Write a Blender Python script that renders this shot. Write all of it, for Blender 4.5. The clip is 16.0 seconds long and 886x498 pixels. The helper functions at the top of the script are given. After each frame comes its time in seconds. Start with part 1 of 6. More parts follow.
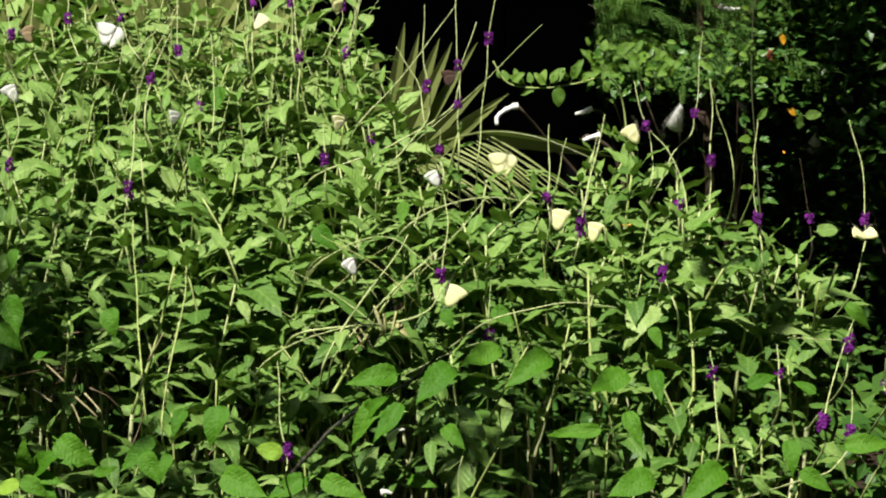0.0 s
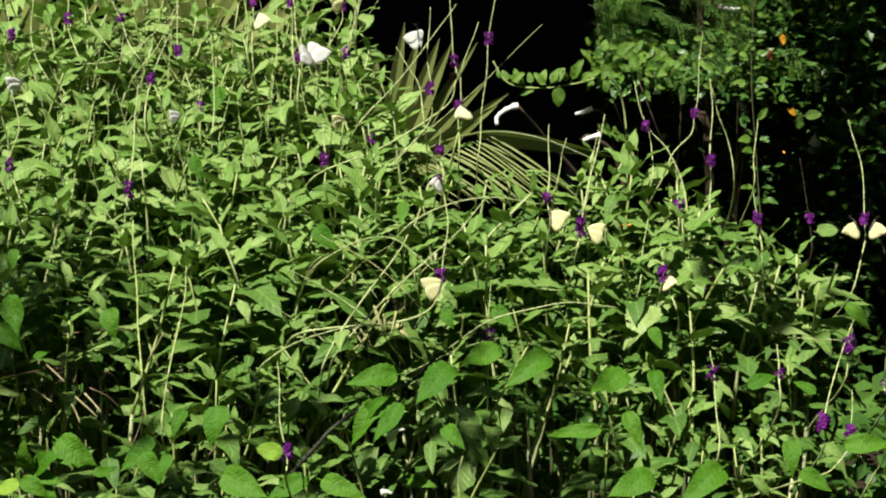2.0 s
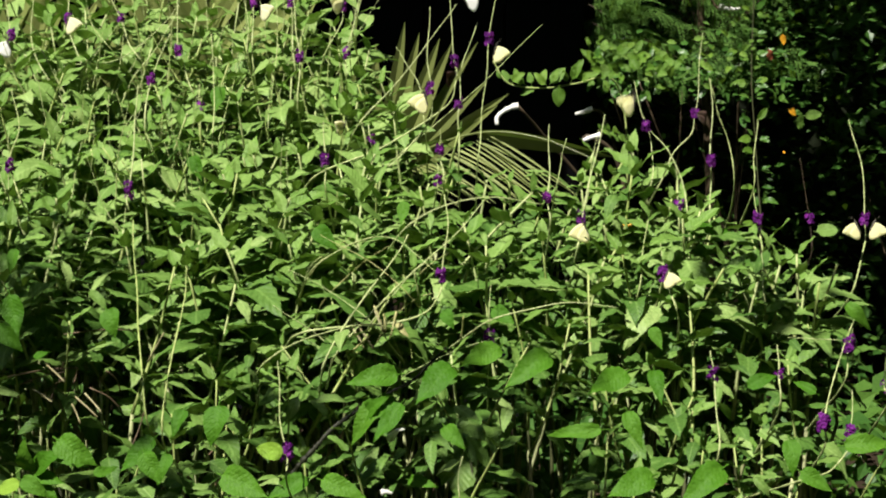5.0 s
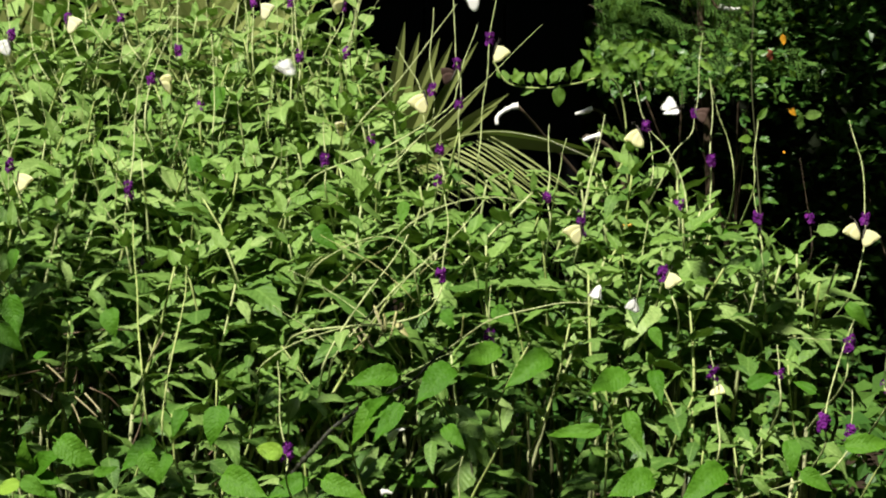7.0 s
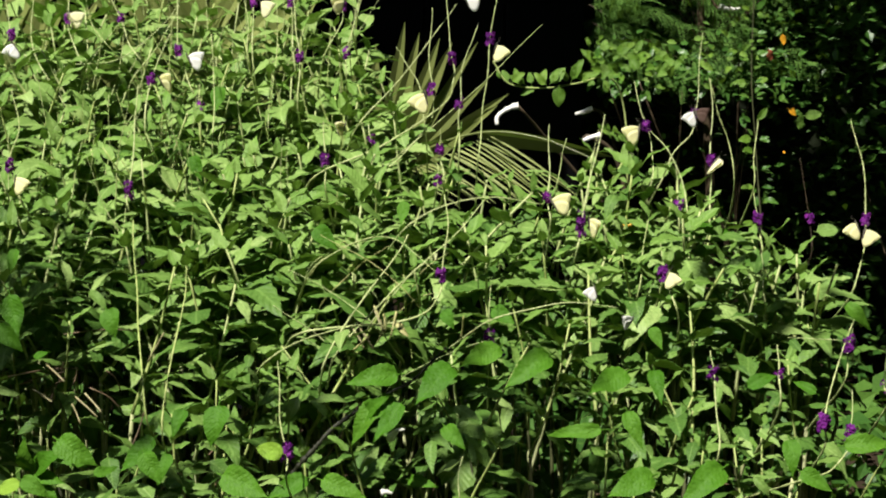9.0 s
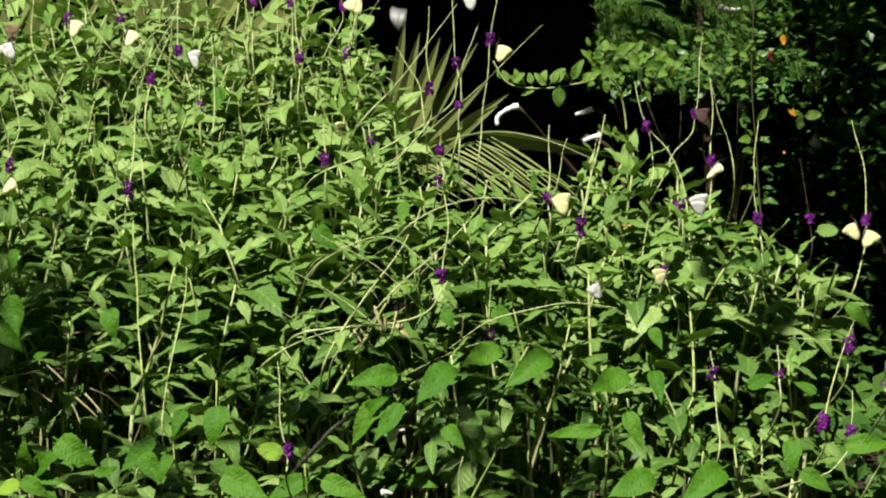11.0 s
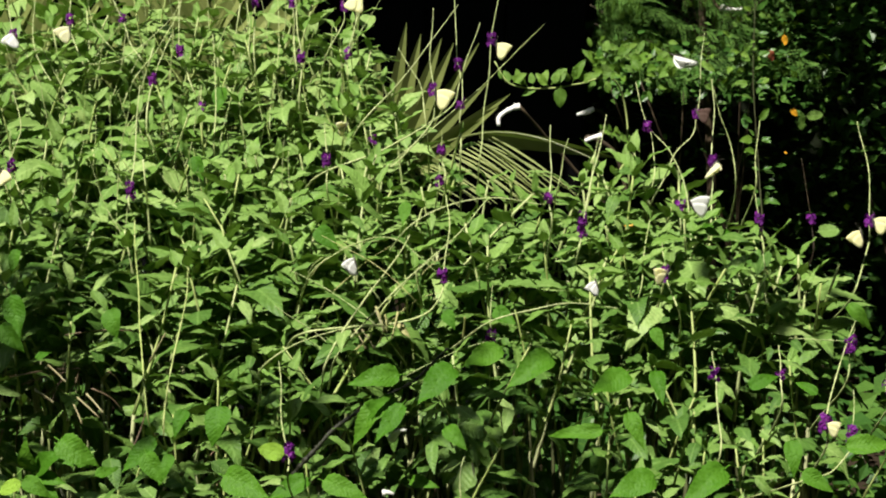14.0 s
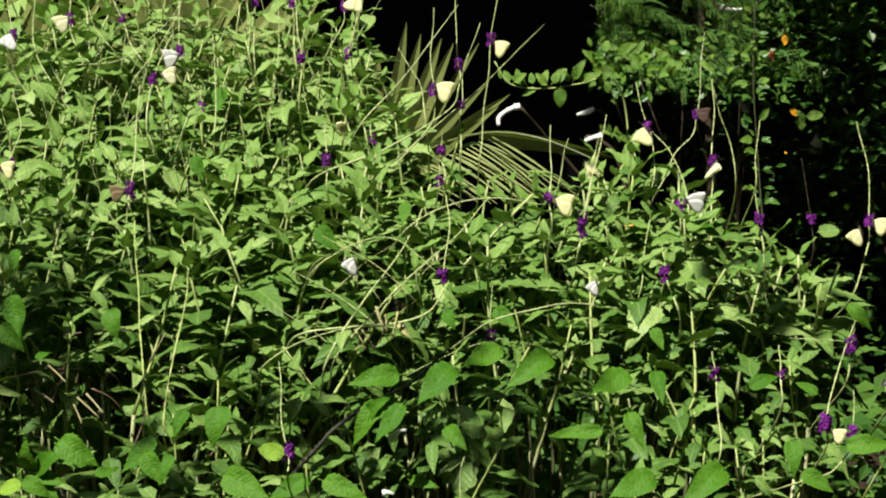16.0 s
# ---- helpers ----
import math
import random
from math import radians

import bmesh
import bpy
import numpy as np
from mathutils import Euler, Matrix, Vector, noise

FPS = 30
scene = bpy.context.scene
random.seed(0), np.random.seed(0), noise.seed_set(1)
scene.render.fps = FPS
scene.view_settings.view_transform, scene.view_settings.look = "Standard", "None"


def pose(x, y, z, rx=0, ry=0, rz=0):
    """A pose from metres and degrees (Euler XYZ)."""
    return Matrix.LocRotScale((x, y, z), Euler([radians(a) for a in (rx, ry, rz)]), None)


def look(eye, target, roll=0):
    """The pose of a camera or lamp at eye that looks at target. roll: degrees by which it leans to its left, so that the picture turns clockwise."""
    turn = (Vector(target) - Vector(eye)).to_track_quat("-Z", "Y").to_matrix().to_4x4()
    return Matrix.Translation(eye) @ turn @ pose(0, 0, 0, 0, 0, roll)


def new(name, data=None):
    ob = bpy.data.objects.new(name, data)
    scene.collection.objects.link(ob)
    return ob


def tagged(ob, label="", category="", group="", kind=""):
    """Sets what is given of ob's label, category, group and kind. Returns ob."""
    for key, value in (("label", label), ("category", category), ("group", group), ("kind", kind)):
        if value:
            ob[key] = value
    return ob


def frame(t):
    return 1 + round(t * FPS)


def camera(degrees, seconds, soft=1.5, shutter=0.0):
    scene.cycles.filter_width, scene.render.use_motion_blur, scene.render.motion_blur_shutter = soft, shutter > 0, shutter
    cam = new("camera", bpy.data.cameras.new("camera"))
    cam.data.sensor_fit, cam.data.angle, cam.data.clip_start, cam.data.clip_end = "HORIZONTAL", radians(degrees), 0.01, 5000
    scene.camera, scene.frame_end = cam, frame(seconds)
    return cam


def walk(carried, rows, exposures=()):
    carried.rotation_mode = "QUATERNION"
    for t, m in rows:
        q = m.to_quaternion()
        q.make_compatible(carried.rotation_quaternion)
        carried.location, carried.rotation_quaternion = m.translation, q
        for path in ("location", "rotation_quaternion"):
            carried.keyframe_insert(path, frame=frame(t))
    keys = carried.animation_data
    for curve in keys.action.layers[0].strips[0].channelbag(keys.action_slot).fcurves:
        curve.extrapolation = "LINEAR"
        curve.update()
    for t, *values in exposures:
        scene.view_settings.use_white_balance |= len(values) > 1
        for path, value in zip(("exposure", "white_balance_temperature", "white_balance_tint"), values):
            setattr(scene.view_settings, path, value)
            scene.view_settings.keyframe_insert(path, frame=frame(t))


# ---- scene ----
# A flowering porterweed thicket in hard sun, visited by white and yellow butterflies.
cam = camera(36, 16.0, soft=2.05, shutter=0.5)
walk(cam, [
    (0.0, pose(0, 0, 1.5, 78.000, 0, 0.000)),
    (0.5, pose(0, 0, 1.5, 78.000, 0, -0.083)),
    (1.0, pose(0, 0, 1.5, 78.000, 0, -0.024)),
    (1.5, pose(0, 0, 1.5, 78.000, 0, -0.012)),
    (2.0, pose(0, 0, 1.5, 78.000, 0, 0.000)),
    (9.2, pose(0, 0, 1.5, 78.000, 0, 0.007)),
    (11.5, pose(0, 0, 1.5, 78.017, 0, 0.019)),
    (12.0, pose(0, 0, 1.5, 78.019, 0, 0.071)),
    (16.0, pose(0, 0, 1.5, 78.024, 0, 0.071)),
], exposures=[(0.0, 0.85), (16.0, 0.85)])

# ---- light ----
SUN_WAY = Vector((-0.32, -0.40, 0.86)).normalized()
world = bpy.data.worlds.new("sky")
scene.world = world
world.use_nodes = True
sky = world.node_tree.nodes.new("ShaderNodeTexSky")
sky.sky_type = "NISHITA"
sky.sun_disc = False
sky.sun_elevation = math.asin(SUN_WAY.z)
sky.sun_rotation = math.atan2(SUN_WAY.x, SUN_WAY.y)
world.node_tree.links.new(sky.outputs[0], world.node_tree.nodes["Background"].inputs[0])
world.node_tree.nodes["Background"].inputs[1].default_value = 0.075
sun = new("sun", bpy.data.lights.new("sun", "SUN"))
sun.data.energy = 4.85
sun.data.angle = radians(0.5)
sun.data.color = (1.0, 0.95, 0.85)
sun.matrix_world = look(SUN_WAY * 20, (0, 0, 0))


# ---- materials ----
def mat(name, rough=0.6, spec=0.4):
    m = bpy.data.materials.new(name)
    m.use_nodes = True
    nt = m.node_tree
    b = nt.nodes["Principled BSDF"]
    b.inputs["Roughness"].default_value = rough
    b.inputs["Specular IOR Level"].default_value = spec
    return m, nt, b


def node(nt, kind, **inputs):
    n = nt.nodes.new("ShaderNode" + kind)
    for k, v in inputs.items():
        n.inputs[k.replace("_", " ")].default_value = v
    return n


def ramp(nt, fac, *stops):
    n = nt.nodes.new("ShaderNodeValToRGB")
    while len(n.color_ramp.elements) < len(stops):
        n.color_ramp.elements.new(0.5)
    for e, (p, c) in zip(n.color_ramp.elements, stops):
        e.position, e.color = p, (*c, 1)
    nt.links.new(fac, n.inputs[0])
    return n.outputs[0]


def blend(nt, fac, a, b, kind="MIX"):
    n = nt.nodes.new("ShaderNodeMix")
    n.data_type, n.blend_type = "RGBA", kind
    for sock, v in ((n.inputs[0], fac), (n.inputs[6], a), (n.inputs[7], b)):
        if isinstance(v, bpy.types.NodeSocket):
            nt.links.new(v, sock)
        else:
            sock.default_value = (*v, 1) if isinstance(v, tuple) else v
    return n.outputs[2]


def calc(nt, op, a, b=0.0):
    n = nt.nodes.new("ShaderNodeMath")
    n.operation = op
    for sock, v in ((n.inputs[0], a), (n.inputs[1], b)):
        if isinstance(v, bpy.types.NodeSocket):
            nt.links.new(v, sock)
        else:
            sock.default_value = v
    return n.outputs[0]


def noise_tex(nt, scale, detail=3.0, coords="Object"):
    tc = nt.nodes.new("ShaderNodeTexCoord")
    n = node(nt, "TexNoise", Scale=scale, Detail=detail)
    nt.links.new(tc.outputs[coords], n.inputs["Vector"])
    return n.outputs[0]


def relief(nt, b, height, strength=0.3, dist=0.002):
    n = node(nt, "Bump", Strength=strength, Distance=dist)
    nt.links.new(height, n.inputs["Height"])
    nt.links.new(n.outputs[0], b.inputs["Normal"])


def see_through(nt, b, color, amount):
    """Thin leaves and wings let some light through."""
    tr = nt.nodes.new("ShaderNodeBsdfTranslucent")
    if isinstance(color, tuple):
        tr.inputs[0].default_value = (*color, 1)
    else:
        nt.links.new(color, tr.inputs[0])
    mx = nt.nodes.new("ShaderNodeMixShader")
    mx.inputs[0].default_value = amount
    nt.links.new(b.outputs[0], mx.inputs[1])
    nt.links.new(tr.outputs[0], mx.inputs[2])
    nt.links.new(mx.outputs[0], nt.nodes["Material Output"].inputs[0])


def leaf_mat(name, dark, mid, light, rough=0.48, through_amount=0.15, veins=1.0, island=False, spec=0.22):
    m, nt, b = mat(name, rough, spec)
    if island:
        rnd = nt.nodes.new("ShaderNodeNewGeometry").outputs["Random Per Island"]
    else:
        rnd = nt.nodes.new("ShaderNodeObjectInfo").outputs["Random"]
    col = ramp(nt, rnd, (0.0, dark), (0.45, mid), (1.0, light))
    blot = noise_tex(nt, 3.0 if not island else 60.0)
    col = blend(nt, calc(nt, "MULTIPLY", blot, 0.35), col, light)
    fleck = noise_tex(nt, 14.0 if not island else 220.0, 5)
    col = blend(nt, ramp(nt, fleck, (0.45, (0, 0, 0)), (0.7, (0.45, 0.45, 0.45))), col, dark)
    if veins:
        tc = nt.nodes.new("ShaderNodeTexCoord")
        sep = nt.nodes.new("ShaderNodeSeparateXYZ")
        nt.links.new(tc.outputs["UV"], sep.inputs[0])
        ax = calc(nt, "ABSOLUTE", sep.outputs[0])
        slant = calc(nt, "SUBTRACT", sep.outputs[1], calc(nt, "MULTIPLY", ax, 0.9))
        saw = calc(nt, "ABSOLUTE", calc(nt, "SUBTRACT", calc(nt, "FRACT", calc(nt, "MULTIPLY", slant, 13.0)), 0.5))
        rib = calc(nt, "LESS_THAN", ax, 0.017)
        side = calc(nt, "MULTIPLY", calc(nt, "LESS_THAN", saw, 0.085), 0.4)
        vein = calc(nt, "MAXIMUM", rib, side)
        col = blend(nt, calc(nt, "MULTIPLY", vein, 0.24 * veins), col, tuple(min(1, 1.6 * v + 0.02) for v in light))
        relief(nt, b, calc(nt, "ADD", calc(nt, "MULTIPLY", saw, 0.5 * veins), noise_tex(nt, 11 if not island else 140, 4)), 0.7, 0.003)
    nt.links.new(col, b.inputs["Base Color"])
    see_through(nt, b, blend(nt, 0.5, col, (0.18, 0.34, 0.01)), through_amount)
    return m


LEAF = leaf_mat("porterweed_leaf", (0.034, 0.096, 0.014), (0.067, 0.152, 0.024), (0.147, 0.250, 0.054))
LEAF_MASS = leaf_mat("porterweed_leaf_mass", (0.034, 0.096, 0.014), (0.067, 0.152, 0.024), (0.147, 0.250, 0.054), island=True)
PALE_LEAF = leaf_mat("young_leaf", (0.085, 0.185, 0.024), (0.125, 0.235, 0.04), (0.19, 0.30, 0.075))
BIG_LEAF = leaf_mat("broad_leaf", (0.036, 0.122, 0.006), (0.052, 0.155, 0.009), (0.082, 0.20, 0.016), 0.52, 0.2, veins=0.45, spec=0.13)
# paler copies of the leaf green, with stronger sun put into the colour
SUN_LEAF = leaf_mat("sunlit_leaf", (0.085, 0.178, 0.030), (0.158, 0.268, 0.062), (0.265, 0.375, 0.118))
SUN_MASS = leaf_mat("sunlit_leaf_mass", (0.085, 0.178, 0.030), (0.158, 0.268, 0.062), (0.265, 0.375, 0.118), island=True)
YELLOW_LEAF = leaf_mat("yellowing_leaf", (0.18, 0.33, 0.03), (0.20, 0.36, 0.035), (0.24, 0.40, 0.045))
ORANGE_LEAF = leaf_mat("orange_leaf", (0.70, 0.33, 0.02), (0.75, 0.38, 0.03), (0.8, 0.42, 0.03), veins=0)
RED_LEAF = leaf_mat("reddened_leaf", (0.16, 0.03, 0.02), (0.24, 0.06, 0.03), (0.32, 0.10, 0.05), veins=0)
SHRUB_LEAF = leaf_mat("shrub_leaf", (0.02, 0.07, 0.012), (0.045, 0.13, 0.02), (0.10, 0.20, 0.035), 0.35, 0.2, 0)
SHRUB_MASS = leaf_mat("shrub_leaf_mass", (0.02, 0.07, 0.012), (0.04, 0.11, 0.02), (0.09, 0.18, 0.03), 0.4, 0.2, 0, True)
VINE_LEAF = leaf_mat("vine_leaf", (0.06, 0.14, 0.015), (0.09, 0.19, 0.02), (0.14, 0.25, 0.03), 0.45, 0.2, 0.6, spec=0.25)
FERN_LEAF = leaf_mat("feathery_leaflet", (0.04, 0.105, 0.022), (0.065, 0.145, 0.03), (0.12, 0.21, 0.045), 0.6, 0.25, 0, True, 0.06)
PALM_LEAF = leaf_mat("palm_leaflet", (0.14, 0.175, 0.05), (0.19, 0.23, 0.065), (0.27, 0.31, 0.10), 0.33, 0.2, 0, spec=0.6)


def stalk_mat(name, a, b_, c, scale=60):
    m, nt, b = mat(name, 0.6, 0.3)
    col = ramp(nt, noise_tex(nt, scale), (0.25, a), (0.5, b_), (0.75, c))
    rnd = nt.nodes.new("ShaderNodeObjectInfo").outputs["Random"]
    col = blend(nt, calc(nt, "MULTIPLY", rnd, 0.5), col, c)
    nt.links.new(col, b.inputs["Base Color"])
    relief(nt, b, noise_tex(nt, scale * 6), 0.5, 0.001)
    return m


STEM = stalk_mat("green_stem", (0.21, 0.29, 0.07), (0.31, 0.39, 0.11), (0.44, 0.50, 0.20))
SPIKE = stalk_mat("spike_stalk", (0.24, 0.30, 0.11), (0.36, 0.43, 0.16), (0.50, 0.55, 0.28), 150)
OLD_STEM = stalk_mat("old_green_stem", (0.22, 0.26, 0.10), (0.34, 0.38, 0.17), (0.48, 0.50, 0.28), 40)
TWIG = stalk_mat("dry_twig", (0.06, 0.038, 0.022), (0.13, 0.085, 0.05), (0.24, 0.17, 0.11))
STRAW = stalk_mat("dry_straw", (0.14, 0.12, 0.05), (0.24, 0.21, 0.10), (0.38, 0.35, 0.20), 60)
BARK = stalk_mat("dark_bark", (0.02, 0.014, 0.01), (0.05, 0.035, 0.02), (0.09, 0.065, 0.04), 30)
RUNNER = stalk_mat("yellow_runner", (0.24, 0.26, 0.07), (0.34, 0.34, 0.12), (0.45, 0.42, 0.2), 80)
WOODY = stalk_mat("woody_stem", (0.02, 0.025, 0.010), (0.04, 0.045, 0.016), (0.08, 0.09, 0.035), 25)
# the shade that lies on one low limb is put into this colour
SHADED_STEM = stalk_mat("shaded_stem", (0.008, 0.010, 0.005), (0.014, 0.016, 0.008), (0.026, 0.028, 0.014), 25)
HEDGE_SHADE = stalk_mat("hedge_inner_shade", (0.006, 0.009, 0.004), (0.012, 0.018, 0.007), (0.02, 0.03, 0.01), 12)
PALE_WOOD = stalk_mat("bleached_wood", (0.55, 0.53, 0.50), (0.72, 0.70, 0.68), (0.85, 0.83, 0.80))


def petal_mat(name, a, b_, amount=0.2, rough=0.6):
    m, nt, b = mat(name, rough, 0.2)
    rnd = nt.nodes.new("ShaderNodeObjectInfo").outputs["Random"]
    fac = calc(nt, "ADD", calc(nt, "MULTIPLY", rnd, 0.6), calc(nt, "MULTIPLY", noise_tex(nt, 200), 0.4))
    col = ramp(nt, fac, (0.2, a), (0.8, b_))
    nt.links.new(col, b.inputs["Base Color"])
    see_through(nt, b, col, amount)
    return m


PETAL = petal_mat("purple_petal", (0.09, 0.008, 0.135), (0.22, 0.024, 0.28))
CALYX = petal_mat("dark_calyx", (0.05, 0.03, 0.10), (0.12, 0.10, 0.10))
WHITE_PETAL = petal_mat("white_petal", (0.75, 0.75, 0.68), (0.85, 0.85, 0.80))


def wing_mat(name, a, b_, vein):
    m, nt, b = mat(name, 0.7, 0.15)
    col = ramp(nt, noise_tex(nt, 45, 2), (0.3, a), (0.7, b_))
    tc = nt.nodes.new("ShaderNodeTexCoord")
    w = node(nt, "TexWave", Scale=38.0, Distortion=1.5)
    nt.links.new(tc.outputs["Object"], w.inputs["Vector"])
    col = blend(nt, calc(nt, "MULTIPLY", calc(nt, "GREATER_THAN", w.outputs[1], 0.93), 0.10), col, vein)
    nt.links.new(col, b.inputs["Base Color"])
    see_through(nt, b, col, 0.5)
    return m


WING = {
    "yellow": wing_mat("pale_yellow_wing", (0.90, 0.89, 0.53), (0.94, 0.93, 0.62), (0.6, 0.55, 0.25)),
    "white": wing_mat("white_wing", (0.86, 0.87, 0.84), (0.92, 0.92, 0.90), (0.5, 0.52, 0.48)),
    "cream": wing_mat("cream_wing", (0.89, 0.88, 0.60), (0.93, 0.92, 0.68), (0.55, 0.48, 0.33)),
    "tan": wing_mat("tan_wing", (0.38, 0.29, 0.16), (0.50, 0.40, 0.24), (0.25, 0.18, 0.09)),
    "brown": wing_mat("brown_wing", (0.11, 0.065, 0.05), (0.20, 0.13, 0.11), (0.35, 0.28, 0.26)),
}
BODY = petal_mat("dark_fuzz", (0.04, 0.035, 0.03), (0.12, 0.11, 0.09), 0.0, 0.9)

SOIL, nt_, b_ = mat("litter_soil", 0.95, 0.1)
nt_.links.new(blend(nt_, noise_tex(nt_, 40, 6), ramp(nt_, noise_tex(nt_, 3, 4), (0.3, (0.012, 0.009, 0.006)), (0.7, (0.03, 0.02, 0.013))), (0.04, 0.028, 0.018)), b_.inputs["Base Color"])
relief(nt_, b_, noise_tex(nt_, 60, 5), 0.8, 0.01)
# one near-black tone for the shed, varied slightly by noise
BLACK, nt_, b_ = mat("near_black", 0.85, 0.03)
nt_.links.new(ramp(nt_, noise_tex(nt_, 9, 4), (0.3, (0.004, 0.004, 0.005)), (0.7, (0.007, 0.007, 0.008))), b_.inputs["Base Color"])
relief(nt_, b_, noise_tex(nt_, 80), 0.2, 0.001)
IRON, nt_, b_ = mat("weathered_iron", 0.6, 0.3)
nt_.links.new(ramp(nt_, noise_tex(nt_, 50), (0.3, (0.12, 0.125, 0.19)), (0.7, (0.22, 0.225, 0.30))), b_.inputs["Base Color"])


# ---- mesh helpers ----
def mesh_from(name, verts, faces, material, smooth=True, flat=None):
    """A mesh with one material; flat gives each vertex its place on the leaf's own sheet."""
    me = bpy.data.meshes.new(name)
    me.from_pydata([tuple(v) for v in verts], [], faces)
    if flat is not None:
        index = np.empty(len(me.loops), dtype=np.int32)
        me.loops.foreach_get("vertex_index", index)
        me.uv_layers.new(name="sheet").data.foreach_set("uv", np.array(flat, dtype=np.float32)[index].ravel())
    me.materials.append(material)
    if smooth:
        me.polygons.foreach_set("use_smooth", [True] * len(me.polygons))
    me.update()
    return me


def part(name, data, parent, m=None, label=""):
    """One mesh object under a thing or a part; m is its pose in the parent's space."""
    ob = new(name, data)
    ob.parent = parent
    if m is not None:
        ob.matrix_basis = m
    return tagged(ob, label)


def thing(name, at, label, category, group="", kind=""):
    ob = new(name)
    ob.empty_display_size = 0.05
    ob.location = at
    return tagged(ob, label, category, group, kind)


def smooth_path(points, steps=5):
    """A Catmull-Rom line through the points."""
    p = [Vector(q) for q in points]
    p = [p[0] * 2 - p[1], *p, p[-1] * 2 - p[-2]]
    out = []
    for i in range(1, len(p) - 2):
        a, b, c, d = p[i - 1:i + 3]
        for k in range(steps):
            t = k / steps
            out.append(0.5 * (2 * b + (c - a) * t + (2 * a - 5 * b + 4 * c - d) * t * t + (3 * b - a - 3 * c + d) * t ** 3))
    out.append(p[-2])
    return out


def tube(path, r0, r1, sides=5, wobble=0.0, rng=random):
    """Verts and faces of a tapered tube along a path."""
    verts, faces = [], []
    n = len(path)
    for i, q in enumerate(path):
        way = (path[min(i + 1, n - 1)] - path[max(i - 1, 0)]).normalized()
        side = way.cross(Vector((0.31, 0.87, 0.38))).normalized()
        up = side.cross(way)
        r = (r0 + (r1 - r0) * i / (n - 1)) * (1 + wobble * (rng.random() - 0.5))
        for k in range(sides):
            a = 2 * math.pi * k / sides
            verts.append(q + side * (r * math.cos(a)) + up * (r * math.sin(a)))
    for i in range(n - 1):
        for k in range(sides):
            a, b = i * sides + k, i * sides + (k + 1) % sides
            faces.append((a, b, b + sides, a + sides))
    faces.append(tuple(range(sides))[::-1])
    faces.append(tuple(range((n - 1) * sides, n * sides)))
    return verts, faces


def tube_mesh(name, points, r0, r1, material, sides=5, steps=5, wobble=0.0, origin=(0, 0, 0), rng=random):
    o = Vector(origin)
    v, f = tube([q - o for q in smooth_path(points, steps)], r0, r1, sides, wobble, rng)
    return mesh_from(name, v, f, material)


def leaf_shape(width, fold, curl, teeth, tip, rng, segs=8):
    """A leaf one unit long along y with a stalk, arching down along its rib, with a toothed, slightly quilted blade."""
    verts, faces = [], []
    wave = rng.uniform(0, 6)
    sway = rng.gauss(0, 0.05)
    bow = max(curl, 0.02) * 1.7
    for i in range(segs + 1):
        t = i / segs
        w = width * 1.9 * (t ** 0.50) * (1 - t) ** tip * (1.06 - 0.2 * t) if 0 < i < segs else 0.008
        if 0 < i < segs and teeth:
            w *= 1 + teeth * (1 if i % 2 else -1)
        y = 0.12 + 0.88 * math.sin(bow * t) / bow
        z = -0.88 * (1 - math.cos(bow * t)) / bow + 0.018 * math.sin(7 * t + wave)
        crimp = 0.010 * (1 if i % 2 else -1) if 0 < i < segs else 0.0
        for k in (-1, -0.5, 0, 0.5, 1):
            lift = fold * abs(k) * w - 0.35 * abs(fold) * w * k * k
            verts.append((k * w + sway * t * t, y - abs(k) * 0.03 * teeth * 8, z + lift + 0.024 * math.sin(11 * t + wave + 2 * k) * abs(k) + crimp * abs(k)))
    for i in range(segs):
        for k in range(4):
            a = i * 5 + k
            faces.append((a, a + 1, a + 6, a + 5))
    n = len(verts)
    r = 0.014
    verts += [(-r, 0, 0), (r, 0, 0), (0, 0, -r), (-r, 0.14, 0), (r, 0.14, 0), (0, 0.14, -r)]
    faces += [(n, n + 1, n + 4, n + 3), (n + 1, n + 2, n + 5, n + 4), (n + 2, n, n + 3, n + 5)]
    return verts, faces


def leaf_kinds(name, material, count, width, fold, curl, teeth=0.04, tip=0.95, seed=1, segs=8):
    rng = random.Random(seed)
    out = []
    for _ in range(count):
        v, f = leaf_shape(rng.uniform(*width), rng.uniform(*fold), rng.uniform(*curl), teeth, rng.uniform(tip - 0.08, tip + 0.08), rng, segs)
        out.append(mesh_from(name, v, f, material, True, [q[:2] for q in v]))
    return out


LEAVES = leaf_kinds("leaf", LEAF, 16, (0.24, 0.32), (-0.2, 0.45), (0.25, 0.75), 0.07, seed=3, segs=16)
SUNLIT_LEAVES = leaf_kinds("leaf", SUN_LEAF, 16, (0.24, 0.32), (-0.2, 0.45), (0.3, 0.9), 0.07, seed=13, segs=16)
YOUNG = leaf_kinds("leaf", PALE_LEAF, 6, (0.19, 0.26), (0.2, 0.7), (0.05, 0.4), seed=4)
BROAD = leaf_kinds("leaf", BIG_LEAF, 7, (0.28, 0.34), (0.2, 0.55), (0.1, 0.4), 0.03, 1.05, seed=5, segs=16)
YELLOWED = leaf_kinds("leaf", YELLOW_LEAF, 2, (0.33, 0.36), (0.1, 0.2), (0.03, 0.08), 0.0, 0.7, seed=6, segs=14)
OVAL = leaf_kinds("leaf", SHRUB_LEAF, 7, (0.20, 0.30), (0.1, 0.6), (0.0, 0.3), 0.03, 0.8, seed=7)
ORANGE = leaf_kinds("leaf", ORANGE_LEAF, 2, (0.3, 0.36), (0.1, 0.3), (0.0, 0.1), 0.0, 0.62, seed=8)
